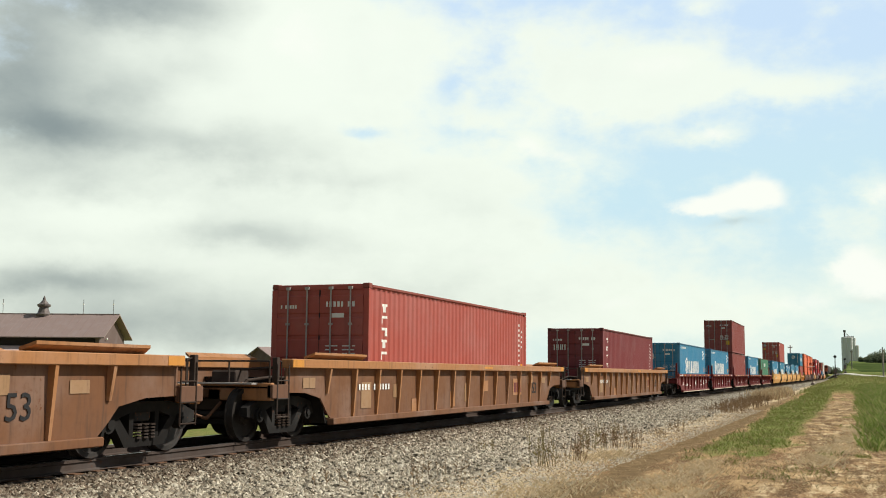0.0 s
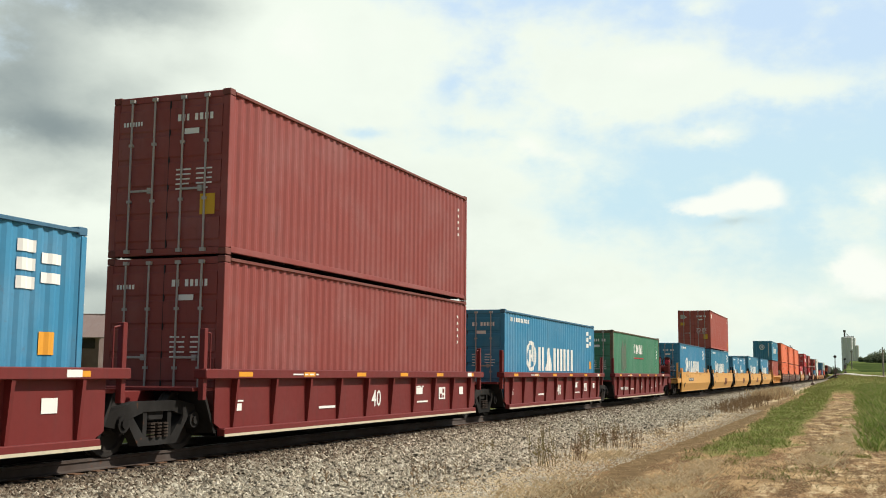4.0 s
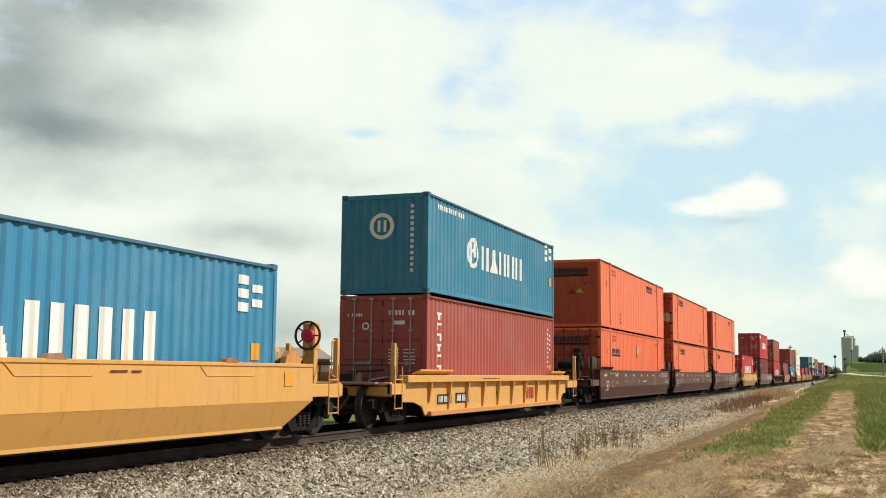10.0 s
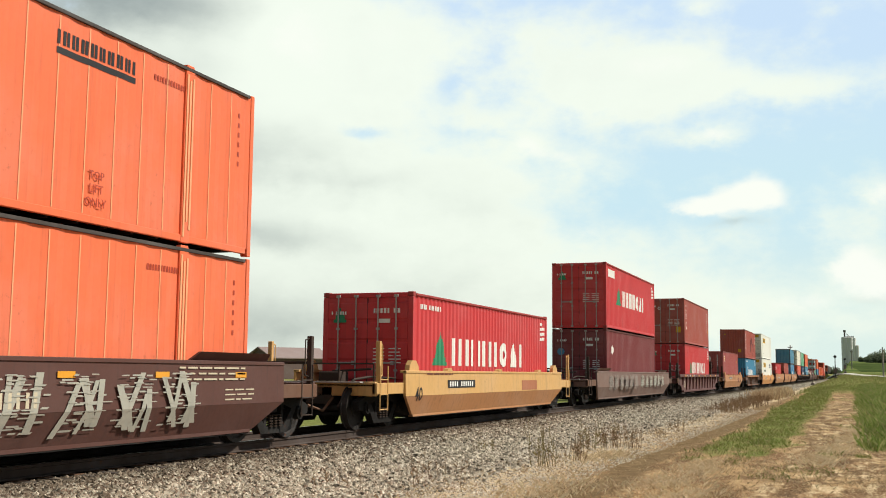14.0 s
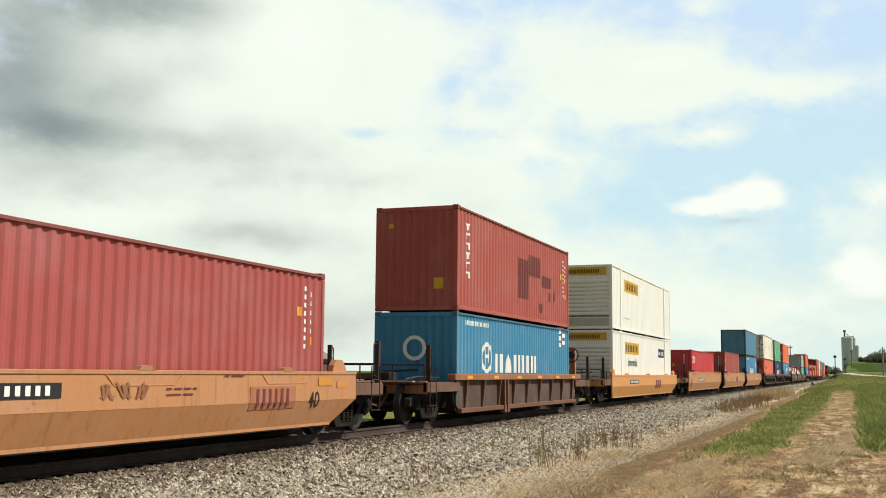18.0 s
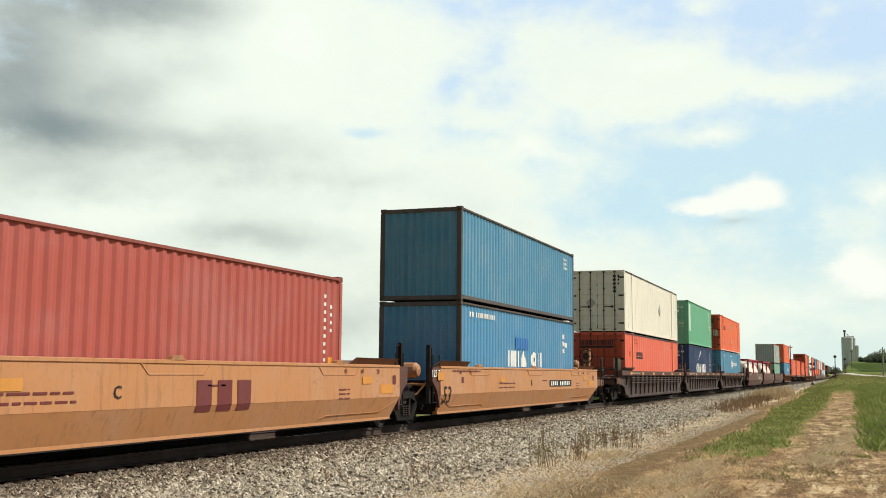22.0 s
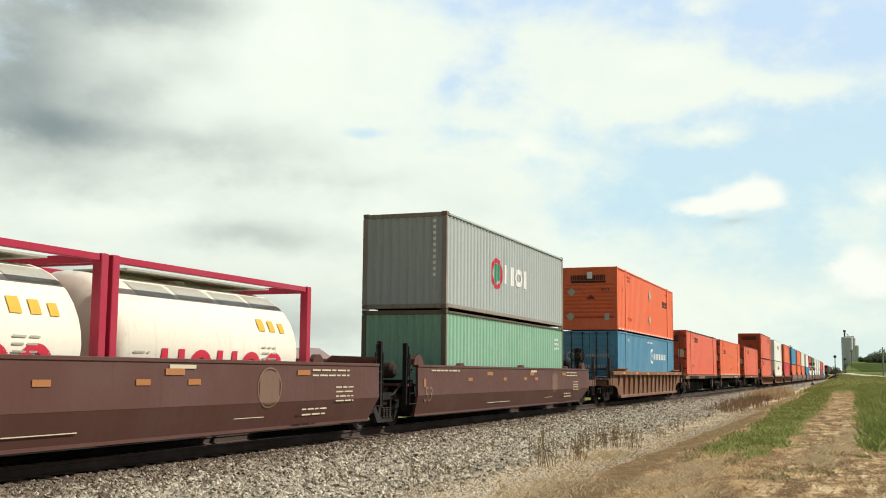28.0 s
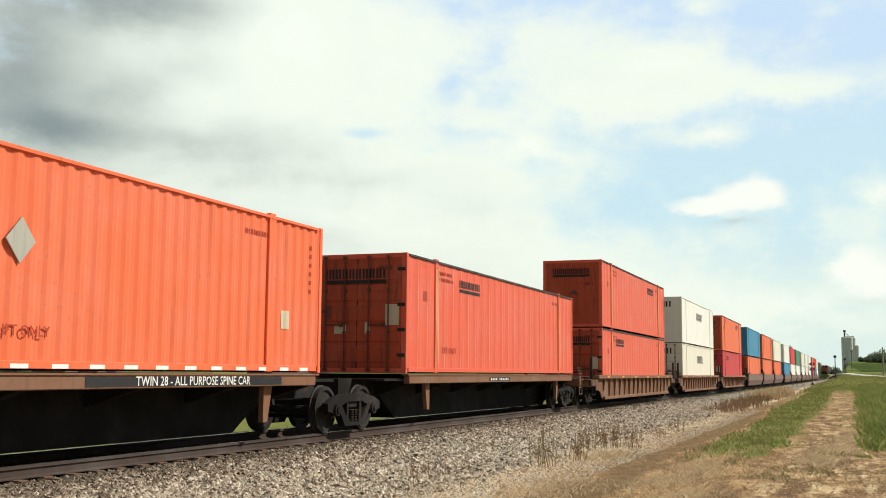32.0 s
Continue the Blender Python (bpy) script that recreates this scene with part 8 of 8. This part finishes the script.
def farmhouse():
    d = 190.0
    x, y = polar(-30.6, d)
    z = lie(x, y)
    ob = thing("shed", "low dark brown shed with a shallow gabled roof", "shed", at=pose(x, y, z, 0, 0, 62))
    peak = 1.75 - z + d * math.tan(radians(1.25))
    part("wall", Shape().prism([(-4.2, 0), (4.2, 0), (4.2, peak - 1.7), (0, peak - 0.2), (-4.2, peak - 1.7)], 0, 12), BARN_WALL, ob)
    for s in (-1, 1):
        part("roof", Shape().prism([(0, peak), (s * 4.7, peak - 1.9), (s * 4.7, peak - 2.05), (0, peak - 0.15)], -0.5, 12.5), ROOFING, ob)


farmhouse()


def elevator():
    """Grain elevator: a cluster of concrete silos with a headhouse leg on top."""
    d = 1200.0
    x, y = polar(-0.08, d)
    z = d * math.tan(radians(0.42)) + 1.75
    ob = thing("grain_elevator", "pale concrete grain elevator with tall round silos", "grain elevator", at=pose(x, y, z - 6))
    top = 6 + d * math.tan(radians(1.9 - 0.42))
    for sx, sy, r, h in ((-4.4, 0, 3.1, top), (0.6, -0.6, 3.4, top), (4.2, 1.5, 2.6, top - 0.4)):
        silo = part("silo", Shape().lathe([(0, 0.02), (0, r), (h, r), (h + 0.3, r * 0.96), (h + 0.8, 0.02)], (sx, sy, 0), "z", 24), CONCRETE, ob)
        for k in range(6):
            part("hoop", Shape().lathe([(-0.1, r), (-0.1, r + 0.06), (0.1, r + 0.06), (0.1, r)], (sx, sy, 5 + k * (h - 6) / 6), "z", 20), CONCRETE, silo)
    part("low_silo", Shape().lathe([(0, 0.02), (0, 1.7), (top - 8.2, 1.7), (top - 7.4, 0.02)], (8.0, 0.5, 0), "z", 18), CONCRETE, ob)
    part("headhouse", Shape().box(-4.8, -3.2, -0.8, 0.8, top, top + 5.5, 0.05), ZINC, ob)
    part("leg_top", Shape().box(-5.2, -2.8, -1.0, 1.0, top + 5.5, top + 8.0, 0.2).rod((-3.0, 0, top + 5.0), (1.5, 0, top), 0.3), ZINC, ob)
    part("gallery", Shape().box(-3, 5, -0.9, 0.9, top + 0.3, top + 1.6, 0.05), CONCRETE, ob)


elevator()

# leaf greens lightened and greyed to carry the haze of distance
LEAF = pieces("hazy_leaf_clump", [(0.15, 0.185, 0.115), (0.19, 0.225, 0.145), (0.24, 0.27, 0.18), (0.17, 0.20, 0.13)], 0.85, 0.6)
BARK = paint("tree_bark", (0.07, 0.05, 0.038), 0.9, 0.3, 0.3, 0.0)


def tree(az, d, high, wide, seed, label="dark green broad-leaved tree on the skyline"):
    rng = random.Random(seed)
    x, y = polar(az, d)
    z = max(lie(x, y), 0) - 0.3
    ob = thing("tree", label, "tree", "trees on the skyline", at=pose(x, y, z))
    t = Shape().rod((0, 0, 0), (0.1, 0, high * 0.35), wide * 0.045, 8, wide * 0.035)
    for k in range(7):
        a, u = rng.uniform(0, 6.28), rng.uniform(0.3, 0.75)
        t.rod((0.1, 0, high * u * 0.5), (math.cos(a) * wide * 0.32, math.sin(a) * wide * 0.32, high * u), wide * 0.02, 5, wide * 0.006)
    part("trunk", t, BARK, ob)
    v, f = [], []
    lobes = [(rng.uniform(-0.34, 0.34) * wide, rng.uniform(-0.3, 0.3) * wide, rng.uniform(0.35, 0.85) * high, rng.uniform(0.14, 0.26) * wide) for _ in range(11)]
    for _ in range(1500):
        lx, ly, lz, r = rng.choice(lobes)
        q = Vector((rng.gauss(0, 1), rng.gauss(0, 1), rng.gauss(0, 1))).normalized() * r * rng.uniform(0.55, 1.12)
        p = Vector((lx, ly, lz)) + q * 1.0
        s = wide * rng.uniform(0.018, 0.045)
        a = Vector((rng.uniform(-1, 1), rng.uniform(-1, 1), rng.uniform(-1, 1))).normalized() * s
        b = a.cross(Vector((rng.uniform(-1, 1), rng.uniform(-1, 1), 0.3))).normalized() * s
        k = len(v)
        v += [p - a, p + b, p + a, p - b]
        f.append((k, k + 1, k + 2, k + 3))
    me = bpy.data.meshes.new("crown")
    me.from_pydata([tuple(p) for p in v], [], f)
    part("crown", me, LEAF, ob)


# trees by the crossing, round the elevator and along the right skyline
for k, (az, d, h, w) in enumerate([(-2.15, 430, 8.5, 8), (-1.95, 470, 7, 8), (-2.45, 520, 9, 10), (-0.95, 900, 8, 12), (-0.62, 900, 8, 12), (-1.35, 900, 9, 13), (0.62, 900, 3.5, 9), (0.9, 800, 4.5, 10), (1.12, 770, 5, 12), (1.4, 730, 5.5, 14), (1.7, 720, 6, 13), (2.1, 700, 6, 14), (2.6, 690, 6, 14), (3.2, 700, 11, 15), (4.0, 700, 11, 16), (-42.5, 75, 3.6, 2.4)]):
    tree(az, d, h, w, 50 + k)

FIELD = earth("green_crop_field", [(0.06, 0.095, 0.03), (0.095, 0.125, 0.042), (0.05, 0.07, 0.024)], (0.02, 0.3, 2.0), 0.5)


def far_ground():
    """A crop field on the rise, with rows, and the pale gravel road that crosses the line."""
    s = Shape()
    for k in range(26):
        y0 = 262 + k * 15
        s.poly([(2 - k * 0.2, y0, lie(20, y0) + 0.04), (260, y0, lie(20, y0) + 0.04), (260, y0 + 11, lie(20, y0 + 11) + 0.12), (2 - k * 0.2, y0 + 11, lie(20, y0 + 11) + 0.12), (2 - k * 0.2, y0, lie(20, y0) - 0.2), (260, y0, lie(20, y0) - 0.2), (2 - k * 0.2, y0 + 11, lie(20, y0 + 11) - 0.2), (260, y0 + 11, lie(20, y0 + 11) - 0.2)], [(0, 1, 2, 3), (4, 5, 1, 0), (5, 7, 2, 1), (7, 6, 3, 2), (6, 4, 0, 3)])
    f = new("crop_field", s.mesh("crop_field"))
    f.data.materials.append(FIELD)
    tagged(f, "rows of green crops on rising farmland", "field", kind="stuff")
    road, pts = Shape(), []
    for k in range(24):
        u = 0.15 + 0.85 * k / 23
        x, y = -7.5 + 22 * u + 26 * max(0, u - 0.5), 262 - 92 * u
        z = lie(x, y) + 0.12
        pts += [(x - 0.9, y - 1.8, z - 0.02), (x + 0.9, y + 1.8, z + 0.05), (x - 1.0, y - 2.0, z - 0.25), (x + 1.0, y + 2.0, z - 0.25)]
    road.poly(pts, [q for k in range(23) for q in ((4 * k, 4 * k + 4, 4 * k + 5, 4 * k + 1), (4 * k + 2, 4 * k + 6, 4 * k + 4, 4 * k), (4 * k + 1, 4 * k + 5, 4 * k + 7, 4 * k + 3))])
    r = new("road", road.mesh("road"))
    r.data.materials.append(earth("pale_gravel_road", [(0.74, 0.70, 0.61), (0.80, 0.77, 0.69), (0.66, 0.62, 0.54)], (0.3, 2, 10), 0.3))
    tagged(r, "pale dusty gravel road crossing the railway", "road", kind="structure")


far_ground()


def pole(az, d, high, half=0.5):
    x, y = polar(az, d)
    ob = thing("utility_pole", "grey wooden utility pole with a crossarm", "utility pole", "utility poles", pose(x, y, lie(x, y)))
    part("post", Shape().rod((0, 0, -0.3), (0, 0, high), 0.16, 8, 0.11), WOOD_POLE, ob)
    arm = part("crossarm", Shape().box(-half, half, -0.06, 0.06, high - 0.6, high - 0.46), WOOD_POLE, ob)
    for xx in (-0.9 * half, 0.9 * half):
        part("insulator", Shape().rod((xx, 0, high - 0.46), (xx, 0, high - 0.28), 0.06, 6), ZINC, arm)


pole(0.02, 330, 5.4, 0.3)
pole(-2.89, 260, 8.4, 0.5)
pole(1.47, 210, 5.4, 0.35)

RED_LENS = paint("red_signal_lens", (0.62, 0.03, 0.025), 0.3, 0.0, 0.0, 0.0)
SIGNAL_DARK = paint("black_signal_paint", (0.02, 0.02, 0.02), 0.6, 0.2, 0.2, 0.1)


def crossing_signal(az, d, high, lamps=True):
    x, y = polar(az, d)
    ob = thing("crossing_signal", "railway crossing signal mast with round red lamps" if lamps else "dark railway signal mast with a round head", "signal", "signals by the crossing", pose(x, y, lie(x, y)))
    part("mast", Shape().rod((0, 0, -0.2), (0, 0, high), 0.07, 8), ZINC if lamps else SIGNAL_DARK, ob)
    part("base", Shape().box(-0.3, 0.3, -0.3, 0.3, -0.1, 0.4, 0.04), ZINC, ob)
    if lamps:
        for zz in (high - 0.2, high - 1.2):
            for xx in (-0.3, 0.3):
                back = part("lamp_plate", Shape().lathe([(0, 0.02), (0, 0.2), (0.03, 0.2), (0.03, 0.02)], (xx, 0.1, zz), "y", 14), SIGNAL_DARK, ob)
                part("lens", Shape().lathe([(-0.1, 0.02), (-0.06, 0.12), (0.1, 0.12), (0.1, 0.02)], (xx, 0, zz), "y", 12), RED_LENS, back)
        part("arm", Shape().box(-0.5, 0.5, -0.05, 0.05, high - 0.72, high - 0.6), WHITE, ob)
    else:
        part("head", Shape().lathe([(0, 0.02), (0, 0.24), (0.12, 0.24), (0.12, 0.02)], (0, -0.1, high), "y", 16), SIGNAL_DARK, ob)
        part("case", Shape().box(-0.25, 0.25, -0.2, 0.2, 0.9, 1.7, 0.03), ZINC, ob)


crossing_signal(-1.86, 205, 4.0)
crossing_signal(-0.76, 190, 3.7, False)
crossing_signal(-0.30, 240, 3.0, False)


def locomotive():
    """A waiting locomotive on the straight line ahead, far off, with dark cars behind it."""
    d = 590.0
    x, y = polar(-1.28, d)
    z = 2.6
    ob = thing("locomotive", "orange and black diesel locomotive waiting far down the line", "locomotive", at=pose(x, y, z))
    orange = paint("locomotive_orange", (0.36, 0.08, 0.035), 0.5, 0.2, 0.3, 0.05)
    part("nose", Shape().box(-1.0, 1.0, 0, 2.2, 1.3, 3.1, 0.15), orange, ob)
    part("cab", Shape().box(-1.5, 1.5, 2.2, 4.8, 1.3, 4.5, 0.15), orange, ob)
    for xx in (-0.75, 0.75):
        part("window", Shape().box(xx - 0.5, xx + 0.5, 2.17, 2.2, 3.3, 3.95), SIGNAL_DARK, ob)
    part("hood", Shape().box(-1.2, 1.2, 4.8, 20, 1.3, 4.3, 0.1), orange, ob)
    part("frame", Shape().box(-1.5, 1.5, -0.6, 21, 0.95, 1.3, 0.05), SIGNAL_DARK, ob)
    part("pilot", Shape().box(-1.4, 1.4, -0.7, -0.4, 0.15, 1.2, 0.05), SIGNAL_DARK, ob)
    part("fuel_tank", Shape().box(-1.3, 1.3, 7, 14, 0.2, 0.95, 0.1), SIGNAL_DARK, ob)
    for yy in (3.0, 17.5):
        part("truck", Shape().box(-1.3, 1.3, yy - 2, yy + 2, 0.0, 0.95, 0.1), SIGNAL_DARK, ob)
    part("headlight", Shape().lathe([(0, 0.02), (0, 0.2), (0.1, 0.2), (0.1, 0.02)], (0, 2.1, 4.2), "y", 10), WHITE, ob)
    bed = Shape().prism([(-5.6, -2.8), (-1.6, 0.0), (1.6, 0.0), (5.6, -2.8)], -12, 160, "y")
    bed_ob = new("siding_bed", bed.mesh("siding_bed"))
    bed_ob.matrix_basis = pose(x, y, z)
    bed_ob.data.materials.append(earth("grassy_bank", [(0.22, 0.24, 0.09), (0.30, 0.29, 0.12), (0.16, 0.19, 0.07)], (0.3, 2, 12)))
    tagged(bed_ob, "grassy bank under the waiting line", "embankment", kind="structure")
    for k in range(4):
        c = thing("hopper_car", "dark covered hopper car coupled behind a locomotive", "rail car", "hopper cars behind the locomotive", pose(x, y + 22.5 + k * 17, z))
        part("body", Shape().prism([(-1.5, 4.2), (-1.0, 4.6), (1.0, 4.6), (1.5, 4.2), (1.5, 1.4), (-1.5, 1.4)], 0, 15.5, "y"), paint("dark_hopper_paint", (0.09, 0.08, 0.075), 0.7, 0.3, 0.4, 0.2), c)
        for yy in (2.0, 13.5):
            part("truck", Shape().box(-1.3, 1.3, yy - 1.2, yy + 1.2, 0, 1.4, 0.1), SIGNAL_DARK, c)


locomotive()
# ---- what moves ----
def on_line(y, z):
    """The pose of a car or load whose leading end is y metres ahead, on the straight or in the far curve."""
    return pose(TRACK_X - bend(y), y, RAIL_Z + z, 0, 0, math.degrees(max(0.0, y - CURVE_Y) / CURVE_R))


def motions():
    """The train rolls by: every car and every load keeps its place in it, and the wheels turn."""
    times = [k for k in range(33)]
    for ob, y, z in MOVING:
        walk(ob, [(t, on_line(y - travelled(t), z)) for t in times])
    first = {}
    for w, dy in WHEELS:
        if dy not in first:
            walk(w, [(k / FPS, pose(0, dy, WHEEL_R, math.degrees(travelled(k / FPS) / WHEEL_R))) for k in range(32 * FPS + 1)])
            first[dy] = w.animation_data
        else:
            w.rotation_mode = "QUATERNION"
            keys = w.animation_data_create()
            keys.action = first[dy].action
            keys.action_slot = first[dy].action_slot


motions()
